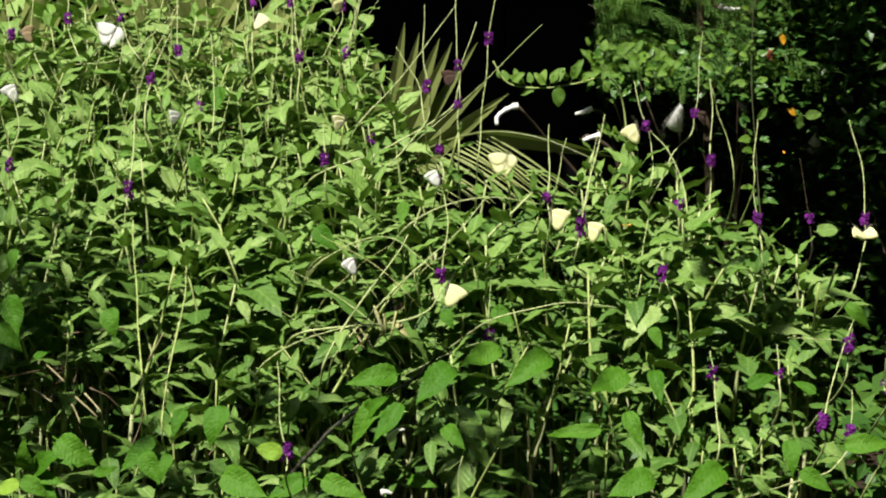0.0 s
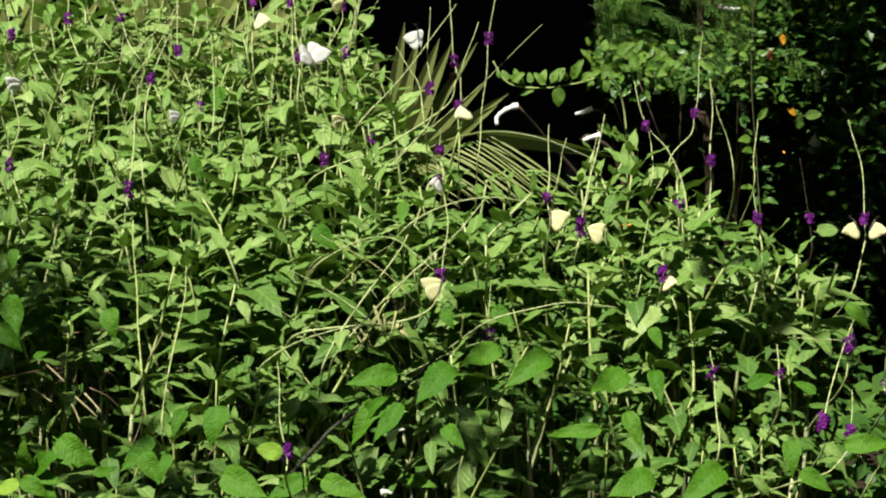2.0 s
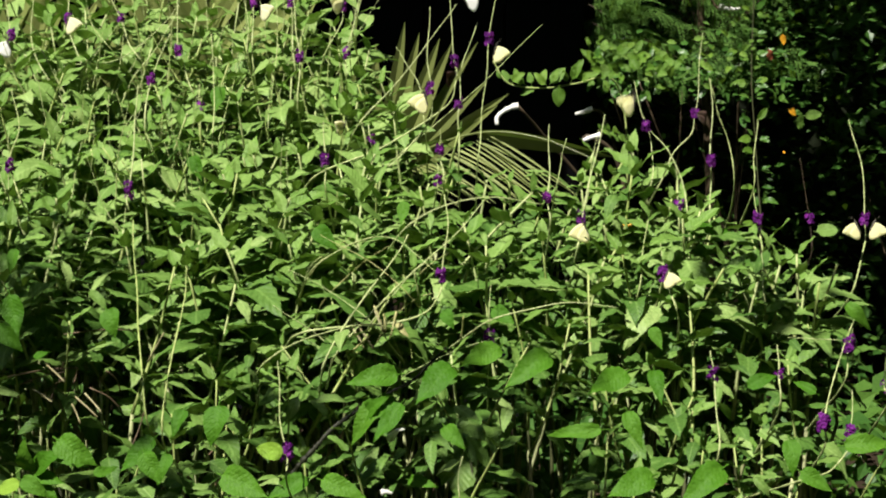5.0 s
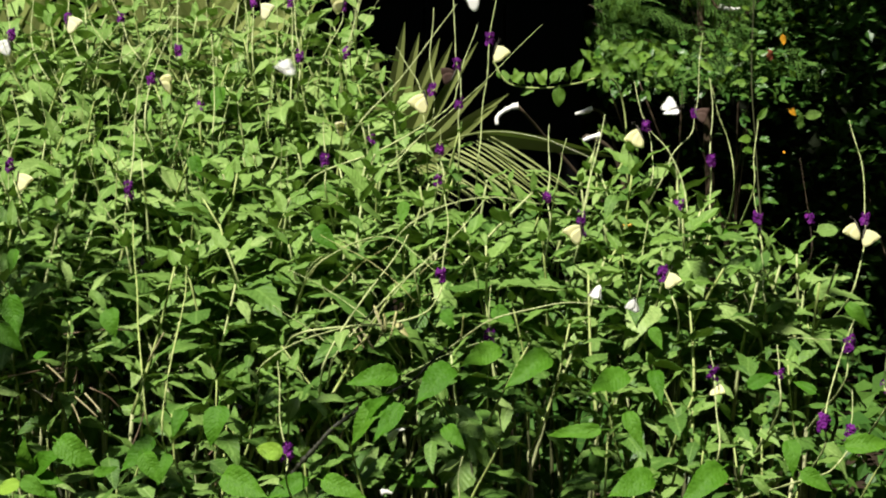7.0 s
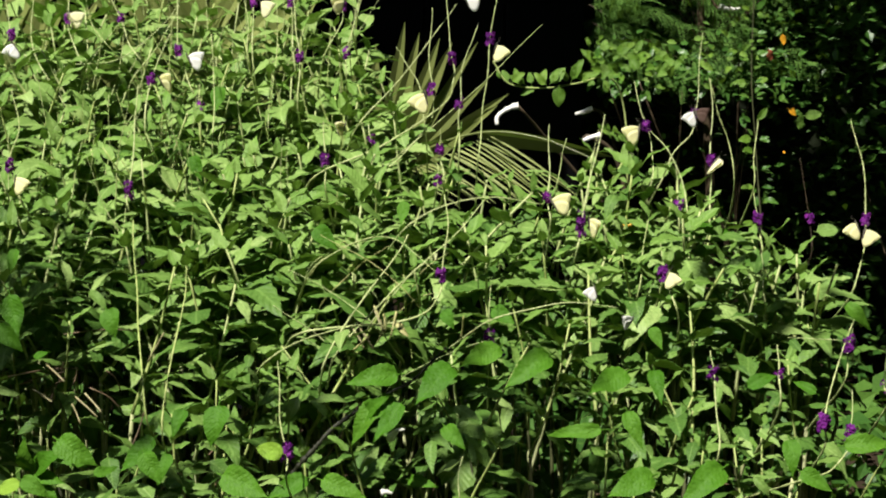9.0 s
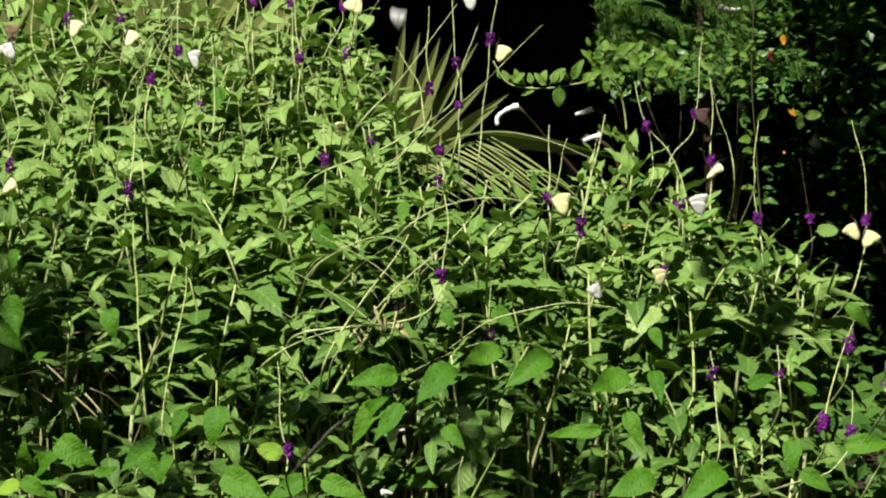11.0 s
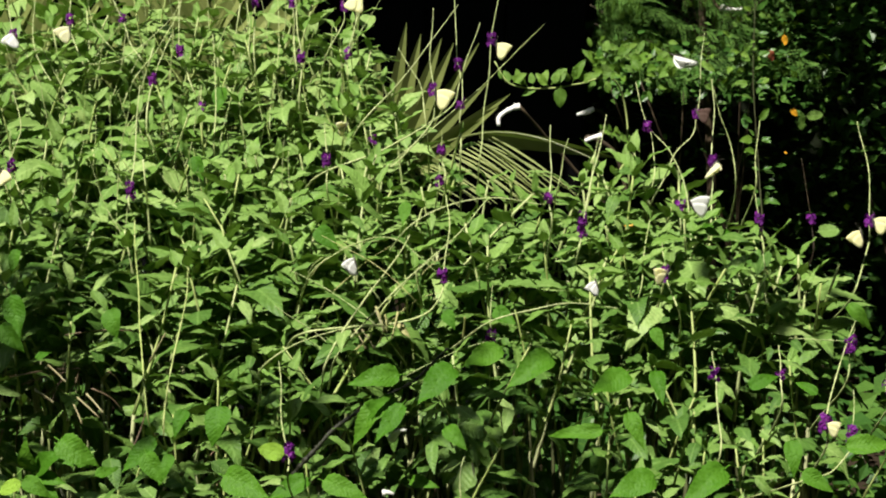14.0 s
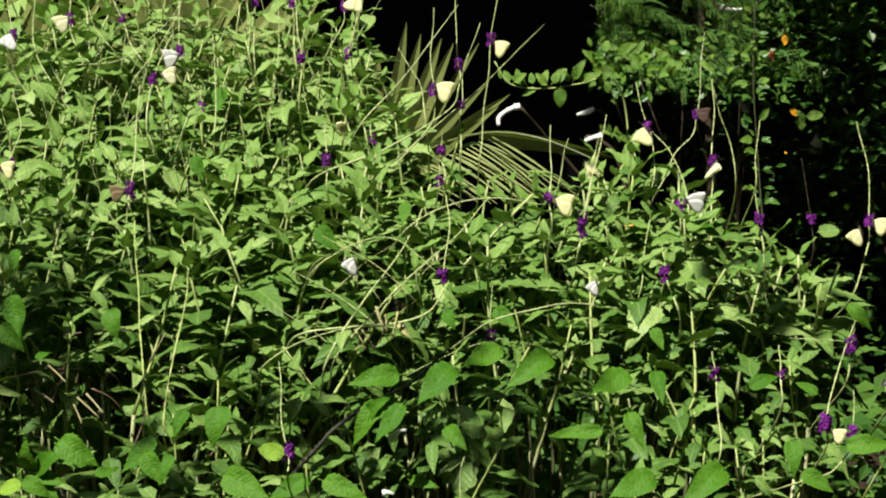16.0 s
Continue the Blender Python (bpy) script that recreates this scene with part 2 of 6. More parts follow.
REDDENED = leaf_kinds("leaf", RED_LEAF, 2, (0.26, 0.32), (0.1, 0.3), (0.1, 0.3), 0.0, 0.7, seed=15)
VINE_OVAL = leaf_kinds("leaf", VINE_LEAF, 6, (0.23, 0.33), (0.1, 0.8), (0.0, 0.35), 0.0, 0.75, seed=10)
PALE_OVAL = leaf_kinds("leaf", PALE_LEAF, 4, (0.28, 0.36), (0.1, 0.3), (0.0, 0.12), 0.0, 0.62, seed=9)


def leaf_pose(base, way, normal, length):
    """A leaf's pose from its base, the way it points, the side it shows and its length."""
    y = Vector(way).normalized()
    x = y.cross(Vector(normal)).normalized()
    z = x.cross(y)
    m = Matrix((x, y, z)).transposed().to_4x4()
    return Matrix.Translation(base) @ m @ Matrix.Diagonal((length, length, length, 1))


# ---- ground ----
def build_ground():
    n, size = 60, 400.0
    rng = random.Random(2)
    verts, faces = [], []
    line = [math.copysign(abs(k / 30 - 1) ** 3, k - 30) * size for k in range(n + 1)]
    for y in line:
        for x in line:
            verts.append((x, y + 2, 0.03 * noise.noise((x * 0.7, y * 0.7, 0)) if abs(x) < 20 and abs(y) < 20 else 0))
    for j in range(n):
        for i in range(n):
            a = j * (n + 1) + i
            faces.append((a, a + 1, a + n + 2, a + n + 1))
    tagged(new("ground", mesh_from("ground", verts, faces, SOIL)), "dark brown soil under leaf litter", "ground", kind="structure")


build_ground()


# ---- the dark shed wall behind the palm ----
def box_mesh(name, x0, x1, y0, y1, z0, z1, material, bevel=0.006):
    bm = bmesh.new()
    bmesh.ops.create_cube(bm, size=1, matrix=Matrix.Translation(((x0 + x1) / 2, (y0 + y1) / 2, (z0 + z1) / 2)) @ Matrix.Diagonal((x1 - x0, y1 - y0, z1 - z0, 1)))
    bmesh.ops.bevel(bm, geom=list(bm.edges), offset=bevel, segments=2, profile=0.6, affect="EDGES")
    me = bpy.data.meshes.new(name)
    bm.to_mesh(me)
    bm.free()
    me.materials.append(material)
    return me


def build_shed():
    shed = thing("garden_shed", (0, 4.3, 0), "near-black wooden garden shed in deep shade", "shed")
    edge = 0.438
    w = (edge + 1.05) / 6
    for i in range(6):
        part("plank", box_mesh("plank", -1.05 + i * w + 0.002, -1.05 + (i + 1) * w - 0.002, -0.02, 0.02, 0.02, 2.35, BLACK), shed)
    part("side_wall", box_mesh("side_wall", edge - 0.05, edge - 0.004, 0.022, 1.4, 0.02, 2.35, BLACK), shed)
    part("roof", box_mesh("roof", -1.2, edge + 0.02, -0.15, 1.5, 2.352, 2.42, BLACK), shed)
    # unseen board added before the roof to keep sun off the planks
    part("shade_board", box_mesh("shade_board", -1.2, 0.10, -0.62, -0.152, 2.34, 2.40, BLACK), shed)
    scroll = thing("iron_scroll", (-0.164, 4.261, 1.249), "thin dark iron scroll fixed on the black shed", "ornament")
    for pts in ([(-0.232, 4.305, 1.311), (-0.204, 4.308, 1.328), (-0.148, 4.308, 1.324), (-0.127, 4.304, 1.307)],
                [(-0.204, 4.308, 1.324), (-0.190, 4.293, 1.256), (-0.183, 4.278, 1.187)],
                [(-0.148, 4.307, 1.321), (-0.173, 4.300, 1.290), (-0.180, 4.289, 1.238), (-0.162, 4.279, 1.190), (-0.148, 4.286, 1.221)]):
        part("bar", tube_mesh("bar", pts, 0.004, 0.003, IRON, origin=scroll.location), scroll)


build_shed()


# ---- the porterweed thicket ----
def top_of(x, y):
    """Height of the thicket's crown over the ground."""
    h = 0.90 + 0.385 * (y - 1.5)
    cap = 1.52 if x < -0.17 else 1.52 - min(1, (x + 0.17) / 0.16) * 0.36
    h += 0.10 * math.exp(-((x - 0.29) / 0.15) ** 2 - ((y - 2.2) / 0.2) ** 2)
    if x > 0.38:
        cap -= min(0.2, (x - 0.38) * 0.75)
    elif x > 0.02:
        cap += 0.05
    return min(h, cap)


HOLLOWS = ((0.19, 1.42, 0.09, 0.09, 0.8), (0.12, 1.52, 0.20, 0.17, 1.0), (0.07, 1.39, 0.08, 0.09, 0.95), (-0.33, 1.44, 0.07, 0.09, 0.7), (-0.49, 1.77, 0.20, 0.19, 1.0), (0.09, 1.60, 0.16, 0.12, 1.0), (-0.08, 1.83, 0.10, 0.06, 0.95), (0.37, 1.80, 0.08, 0.06, 0.4), (0.15, 1.89, 0.09, 0.06, 0.9), (0.52, 1.90, 0.10, 0.07, 0.7), (0.42, 1.97, 0.08, 0.05, 0.6), (-0.60, 1.94, 0.06, 0.06, 0.7), (-0.21, 1.62, 0.08, 0.10, 0.9), (-0.10, 1.72, 0.09, 0.10, 0.8), (0.40, 1.62, 0.10, 0.10, 0.25), (-0.24, 1.54, 0.12, 0.12, 0.75), (0.12, 2.02, 0.12, 0.07, 0.6), (0.09, 2.28, 0.13, 0.10, 0.9))


def bare(x, y):
    """How likely a spot of the thicket carries no shoot."""
    b = max(k * math.exp(-((x - cx) / rx) ** 2 - ((y - cy) / ry) ** 2) for cx, cy, rx, ry, k in HOLLOWS)
    side = (x - 0.262 * y) / (0.04 * y)
    return max(b, min(0.96, max(0.0, side)))


def back_of(x):
    return 3.05 if x < -0.20 else (3.05 - min(1, (x + 0.20) / 0.16) * 0.72)


PLANTS = []


def build_plants():
    rng = random.Random(11)
    for j, y in enumerate((1.25, 1.6, 1.97, 2.35, 2.8)):
        for i in range(6):
            x = (-0.78 + i * 0.31) * (0.68 + 0.11 * j) + rng.uniform(-0.06, 0.06)
            if y > back_of(x) + 0.15:
                continue
            at = (x, y + rng.uniform(-0.08, 0.08), 0.0)
            PLANTS.append(thing("porterweed_plant", at, "bushy green porterweed plant with toothed leaves on thin stems", "plant", "porterweed thicket"))


def plant_near(p):
    return min(PLANTS, key=lambda q: (q.location.x - p[0]) ** 2 + (q.location.y - p[1]) ** 2)


def thin_flank(x, y):
    """The thicket has lost most leaves along one flank, in ragged patches."""
    return 1.70 < y < 2.12 and x > 0.545 and noise.noise(Vector((x * 14, y * 14, 0.7))) > -0.28


def add_leaf(plant, kinds, base, way, normal, length, rng):
    mesh = rng.choice(kinds)
    if not thin_flank(base[0], base[1]):
        part("leaf", mesh, plant, leaf_pose(Vector(base) - plant.location, way, normal, length))


def shoot(tip, lean, size, rng, pairs=6):
    """One leafy stem, rooted at its plant, with opposite leaves that turn from pair to pair."""
    plant = plant_near(tip)
    tip = Vector(tip)
    axis = Vector(lean).normalized()
    run = 0.05 + 0.035 * pairs
    low = tip - axis * run
    root = plant.location + Vector((rng.uniform(-0.05, 0.05), rng.uniform(-0.05, 0.05), 0.0))
    mid = root.lerp(low, 0.6) + Vector((rng.uniform(-0.06, 0.06), rng.uniform(-0.06, 0.06), -0.05))
    # front lower stems get dark wood, with shade under the leaves in its colour
    part("woody_stem", tube_mesh("woody_stem", [root, mid, low], 0.0036 if tip.y > 1.9 else 0.0020, 0.0030 if tip.y > 1.9 else 0.0016, OLD_STEM if tip.y > 1.9 and rng.random() < 0.85 else WOODY, 4, 4, origin=plant.location), plant)
    part("stem", tube_mesh("stem", [low, low.lerp(tip, 0.5) + Vector((rng.uniform(-0.008, 0.008), 0, 0)), tip], *((0.0030, 0.0017) if tip.y > 1.9 else (0.0021, 0.0013)), STEM if tip.y < 1.9 or rng.random() < 0.5 else SPIKE, 4, 3, origin=plant.location), plant)
    turn = rng.uniform(0, math.pi)
    side = axis.orthogonal().normalized()
    for k in range(pairs):
        q = tip - axis * (0.004 + run * 0.95 * (k / pairs) ** 1.2)
        length = size * min(1.0, 0.45 + 0.27 * k) * rng.uniform(0.8, 1.15)
        climb = radians(max(rng.uniform(38, 58) - 15 * k, rng.uniform(8, 30)))
        for s in (0, math.pi):
            if k > 2 and rng.random() < 0.10:
                continue
            around = Matrix.Rotation(turn + s + rng.uniform(-0.35, 0.35), 3, axis) @ side
            way = around * math.cos(climb) + axis * math.sin(climb)
            normal = axis * math.cos(climb) - around * math.sin(climb) + Vector((rng.gauss(-0.03, 0.16), rng.gauss(0.02, 0.16), 0.45))
            # towards the back more leaves take the sunlit colour
            add_leaf(plant, YOUNG if k < 2 else (SUNLIT_LEAVES if rng.random() < (tip.y - 1.8) * 1.3 else LEAVES), q, way, normal, length, rng)
        turn += math.pi / 2 + rng.uniform(-0.2, 0.2)


def build_thicket():
    rng = random.Random(5)
    # rows nearer than about 1.36 are unseen, added to shade the soil behind
    y = 1.06
    while y < 3.1:
        step = (0.095 if y < 1.34 else 0.078 if y < 1.75 else 0.062) + 0.012 * (y - 1.4)
        half = 0.33 * y + 0.12
        x = -half
        while x < half:
            px, py = x + rng.uniform(-0.035, 0.035), y + rng.uniform(-0.035, 0.035)
            x += step * rng.uniform(0.8, 1.2)
            if py > back_of(px):
                continue
            if rng.random() < max(bare(px, py), 0.16 if 1.3 < py < 1.85 else 0.0):
                continue
            z = top_of(px, py) - (rng.random() ** 1.6) * 0.17
            lean = (rng.gauss(0, 0.30), rng.gauss(-0.06, 0.25), 1.0)
            shoot((px, py, z), lean, rng.uniform(0.070, 0.102) * (0.86 if py < 1.6 else 0.92 if py < 1.9 else 1.2), rng, rng.choice((4, 4, 5)) if py < 1.9 else rng.choice((5, 5, 6, 6)))
        y += step


def build_undergrowth():
    """Leaves too deep in the thicket to tell apart, one mesh a plant."""
    rng = random.Random(6)
    heaps = {(p.name, k): ([], [], []) for p in PLANTS for k in (0, 1)}
    for k in range(13000):
        deep = k % 5 < 2
        y = rng.uniform(1.06, 3.05)
        half = 0.33 * y + 0.12
        x = rng.uniform(-half, half)
        if y > back_of(x):
            continue
        if deep and y < 2.1 and rng.random() < (0.9 if y < 1.6 and x > 0 else 0.7) + 0.7 * bare(x, y):
            continue
        low = not deep and y < 2.15
        if not deep and rng.random() < max(bare(x, y) * 1.3, min(0.45 if y > 1.9 else 0.66, (2.2 - y) * 2.2)):
            continue
        z = rng.uniform(0.06, top_of(x, y) - 0.34) if deep else top_of(x, y) - (0.0 if low else 0.11) - rng.random() ** 0.9 * (0.2 if low else 0.28)
        plant = plant_near((x, y))
        a, e = rng.uniform(0, 6.283), rng.gauss(-0.15, 0.35)
        way = Vector((math.cos(a), math.sin(a), e))
        m = leaf_pose(Vector((x, y, z)) - plant.location, way, (rng.gauss(0, 0.25), rng.gauss(-0.1, 0.25), 1), rng.uniform(0.030, 0.060) if low else rng.uniform(0.065, 0.11))
        v, f = leaf_shape(rng.uniform(0.2, 0.27), rng.uniform(-0.2, 0.5), rng.uniform(0.2, 0.7), 0.03, 0.95, rng, 5)
        # sunlit copy for back leaves and for some small ones near the surface
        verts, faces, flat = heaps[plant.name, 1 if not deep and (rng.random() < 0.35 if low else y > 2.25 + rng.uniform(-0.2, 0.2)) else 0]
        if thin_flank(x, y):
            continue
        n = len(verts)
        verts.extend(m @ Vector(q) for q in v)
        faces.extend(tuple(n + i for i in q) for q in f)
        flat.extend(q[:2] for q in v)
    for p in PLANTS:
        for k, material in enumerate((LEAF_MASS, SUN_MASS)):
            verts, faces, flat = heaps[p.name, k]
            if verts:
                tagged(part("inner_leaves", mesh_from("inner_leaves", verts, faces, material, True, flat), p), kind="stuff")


def build_tufts():
    """Leafy shoot tips that rise out of the thicket's edge."""
    rng = random.Random(23)
    for tip, size in (((0.298, 2.222, 1.178), 0.08), ((0.253, 2.177, 1.161), 0.075), ((0.320, 2.175, 1.152), 0.08), ((0.363, 2.129, 1.129), 0.085), ((0.404, 2.106, 1.115), 0.085),
                      ((0.534, 2.013, 1.064), 0.09), ((0.584, 1.971, 1.058), 0.085), ((0.509, 2.010, 1.047), 0.08), ((0.375, 2.062, 1.103), 0.085), ((0.222, 2.174, 1.149), 0.075),
                      ((0.432, 2.013, 1.063), 0.085), ((0.104, 2.135, 1.155), 0.075), ((0.070, 2.155, 1.155), 0.075), ((0.149, 1.998, 1.087), 0.08), ((0.324, 2.038, 1.085), 0.085),
                      ((0.027, 2.291, 1.217), 0.05), ((-0.037, 2.114, 1.151), 0.08), ((0.265, 2.131, 1.135), 0.08), ((0.461, 1.946, 1.036), 0.085), ((0.552, 1.946, 1.036), 0.08),
                      ((-0.184, 2.734, 1.378), 0.07), ((-0.198, 2.621, 1.324), 0.075), ((-0.157, 2.508, 1.275), 0.07), ((-0.095, 2.445, 1.266), 0.07), ((-0.143, 2.394, 1.221), 0.075)):
        shoot(tip, (rng.gauss(0, 0.2), rng.gauss(-0.1, 0.15), 1.0), size * 1.15, rng, 5)


build_plants()
build_thicket()
build_tufts()
build_undergrowth()


# ---- broad leaves that stand out of the thicket ----
# spots kept clear of the added sprays so that sun reaches them
SUN_SPOTS = [Vector((0.433, 1.84, 0.993)), Vector((0.367, 1.75, 0.959)), Vector((0.302, 1.851, 1.07)), Vector((0.199, 1.768, 1.064)), Vector((0.245, 1.741, 1.032)), Vector((0.330, 1.569, 0.992)), Vector((-0.012, 1.818, 1.060)), Vector((0.012, 1.817, 1.053)), Vector((0.222, 1.952, 1.11)), Vector((0.19, 1.952, 1.11)), Vector((0.315, 1.85, 1.06)), Vector((0.174, 2.027, 1.13)), Vector((0.632, 2.06, 1.09)), Vector((0.668, 2.065, 1.09)), Vector((0.382, 2.02, 1.14)), Vector((0.342, 1.626, 0.975)), Vector((0.48, 1.578, 0.937)), Vector((-0.128, 1.854, 1.083)), Vector((-0.68, 2.145, 1.155)), Vector((0.434, 2.16, 1.175))]
BROAD_SPOTS = []


def lone_leaf(base, tip, kinds=BROAD, wide=1.0, face=(-0.25, -1.0, 0.75), label=""):
    base, tip = Vector(base), Vector(tip)
    way = tip - base
    BROAD_SPOTS.append(base.lerp(tip, 0.55))
    plant = plant_near(base)
    ob = part("leaf", random.choice(kinds), plant, None, label)
    m = leaf_pose(base - plant.location, way, face, way.length)
    ob.matrix_basis = m @ Matrix.Diagonal((wide, 1, 1, 1))
    return ob


def build_lone_leaves():
    lone_leaf((-0.259, 1.509, 1.000), (-0.262, 1.470, 0.961), wide=1.2)
    lone_leaf((-0.045, 1.535, 1.024), (-0.114, 1.514, 1.024), wide=0.9)
    lone_leaf((0.015, 1.538, 1.038), (-0.031, 1.481, 1.012))
    lone_leaf((0.074, 1.600, 1.041), (0.021, 1.556, 1.027))
    lone_leaf((0.134, 1.559, 1.044), (0.071, 1.514, 1.022))
    lone_leaf((0.234, 1.397, 0.954), (0.177, 1.364, 0.945), wide=1.05)
    lone_leaf((0.310, 1.399, 0.964), (0.251, 1.354, 0.942), wide=1.0)
    lone_leaf((0.226, 1.574, 1.017), (0.172, 1.530, 1.002))
    lone_leaf((0.253, 1.575, 1.021), (0.255, 1.528, 0.994), wide=0.9)
    lone_leaf((0.211, 1.507, 0.993), (0.226, 1.469, 0.957), wide=0.9)
    lone_leaf((0.366, 1.588, 0.987), (0.407, 1.594, 1.014), wide=0.8)
    lone_leaf((-0.447, 1.481, 0.966), (-0.394, 1.456, 0.941), wide=1.2)
    lone_leaf((-0.342, 1.469, 0.955), (-0.320, 1.442, 0.924), wide=1.2)
    lone_leaf((-0.461, 1.803, 1.037), (-0.439, 1.776, 1.005), wide=1.3)
    lone_leaf((-0.587, 1.789, 1.064), (-0.566, 1.755, 1.004), wide=1.0)
    lone_leaf((-0.592, 1.741, 1.032), (-0.552, 1.713, 0.999), wide=1.1)
    lone_leaf((-0.600, 1.879, 1.105), (-0.608, 1.852, 1.073), wide=1.0)
    lone_leaf((-0.044, 1.490, 1.008), (-0.078, 1.442, 0.973), wide=0.75)
    lone_leaf((0.367, 2.059, 1.088), (0.445, 2.042, 1.100), wide=0.75, face=(-0.2, -0.7, 0.8))
    lone_leaf((0.571, 1.892, 1.023), (0.609, 1.864, 0.987), wide=0.85)
    lone_leaf((-0.414, 2.224, 1.188), (-0.396, 2.195, 1.149), wide=1.1)
    lone_leaf((-0.194, 1.983, 1.114), (-0.156, 1.956, 1.085), wide=1.2)
    lone_leaf((-0.060, 2.090, 1.136), (-0.064, 2.062, 1.100), wide=1.0)
    lone_leaf((-0.405, 2.488, 1.279), (-0.410, 2.458, 1.231), wide=1.1)
    lone_leaf((-0.249, 1.416, 0.947), (-0.189, 1.383, 0.936), wide=1.0)
    lone_leaf((-0.052, 1.548, 0.993), (-0.095, 1.524, 0.972), wide=1.1)
    lone_leaf((-0.001, 1.503, 0.974), (0.023, 1.469, 0.957), wide=1.1)
    lone_leaf((0.405, 1.520, 0.954), (0.409, 1.482, 0.921), wide=0.9)
    lone_leaf((0.394, 1.436, 0.944), (0.430, 1.412, 0.928), wide=1.0)
    lone_leaf((0.479, 1.574, 0.920), (0.548, 1.556, 0.934), wide=0.8)
    lone_leaf((0.270, 1.721, 1.033), (0.283, 1.695, 1.009), wide=1.0)
    lone_leaf((0.191, 1.483, 0.974), (0.114, 1.482, 0.968), wide=0.5)
    lone_leaf((-0.516, 1.653, 1.004), (-0.505, 1.676, 1.018), wide=1.0)
    lone_leaf((-0.003, 1.802, 1.033), (0.017, 1.779, 1.018), wide=1.2)
    lone_leaf((0.063, 1.803, 1.035), (0.098, 1.779, 1.021), wide=1.1)
    lone_leaf((0.469, 1.625, 0.968), (0.439, 1.649, 0.984), wide=0.8)
    lone_leaf((-0.393, 1.434, 0.935), (-0.366, 1.456, 0.943), wide=0.9)
    lone_leaf((-0.469, 1.415, 0.942), (-0.429, 1.402, 0.930), wide=0.9)
    lone_leaf((-0.333, 1.52, 0.955), (-0.379, 1.49, 0.921), wide=0.85)
    lone_leaf((-0.459, 1.52, 0.945), (-0.413, 1.49, 0.927), wide=1.15)
    lone_leaf((-0.326, 1.52, 0.936), (-0.33, 1.49, 0.905), wide=1.2)
    lone_leaf((-0.155, 1.52, 0.903), (-0.206, 1.49, 0.886), wide=0.9)
    lone_leaf((-0.15, 1.52, 0.9), (-0.091, 1.49, 0.891), wide=0.85)
    lone_leaf((-0.044, 1.52, 0.899), (-0.01, 1.49, 0.904), wide=0.9)
    lone_leaf((-0.485, 1.52, 0.906), (-0.453, 1.49, 0.951), wide=0.9)
    lone_leaf((-0.485, 1.52, 0.906), (-0.444, 1.49, 0.908), wide=0.9)
    lone_leaf((-0.485, 1.52, 0.906), (-0.495, 1.49, 0.95), wide=0.9)
    lone_leaf((-0.485, 1.52, 0.906), (-0.452, 1.49, 0.886), wide=1.0)
    lone_leaf((-0.3, 1.52, 0.989), (-0.315, 1.49, 0.965), wide=1.0)
    lone_leaf((-0.095, 1.52, 0.973), (-0.07, 1.49, 1.012), wide=0.9)
    lone_leaf((-0.071, 1.52, 1.002), (-0.112, 1.49, 0.954), wide=0.9)
    lone_leaf((0.278, 2.1, 1.097), (0.296, 2.09, 1.095), ORANGE, 0.9, label="small orange withered leaf")
    lone_leaf((-0.176, 1.448, 0.956), (-0.208, 1.441, 0.968), YELLOWED, 1.0, label="bright yellow-green leaf")
    lone_leaf((-0.463, 1.414, 0.939), (-0.488, 1.402, 0.931), YELLOWED, 1.0, label="bright yellow-green leaf")


build_lone_leaves()


# ---- flower spikes ----
def floret_mesh(seed):
    rng = random.Random(seed)
    verts, faces = [], []
    v, f = tube([Vector((0, 0, 0)), Vector((0, 0.003, 0.0005)), Vector((0, 0.006, 0.0005))], 0.0007, 0.0012, 4)
    verts += v
    faces += f
    for k in range(5):
        a = 2 * math.pi * k / 5 + rng.uniform(-0.15, 0.15)
        n = len(verts)
        r = rng.uniform(0.0045, 0.0060)
        for t, w, lift in ((0.1, 0.25, 0.0), (0.6, 0.62, 0.0012), (1.0, 0.3, 0.0004)):
            for s in (-1, 1):
                c, d = math.cos(a), math.sin(a)
                verts.append((r * t * c - s * r * w * d * 0.6, 0.006 + lift, r * t * d + s * r * w * c * 0.6))
        faces += [(n, n + 1, n + 3, n + 2), (n + 2, n + 3, n + 5, n + 4)]
    return mesh_from("floret", verts, faces, PETAL, False)


FLORETS = [floret_mesh(k) for k in range(4)]
SPIKES = {}


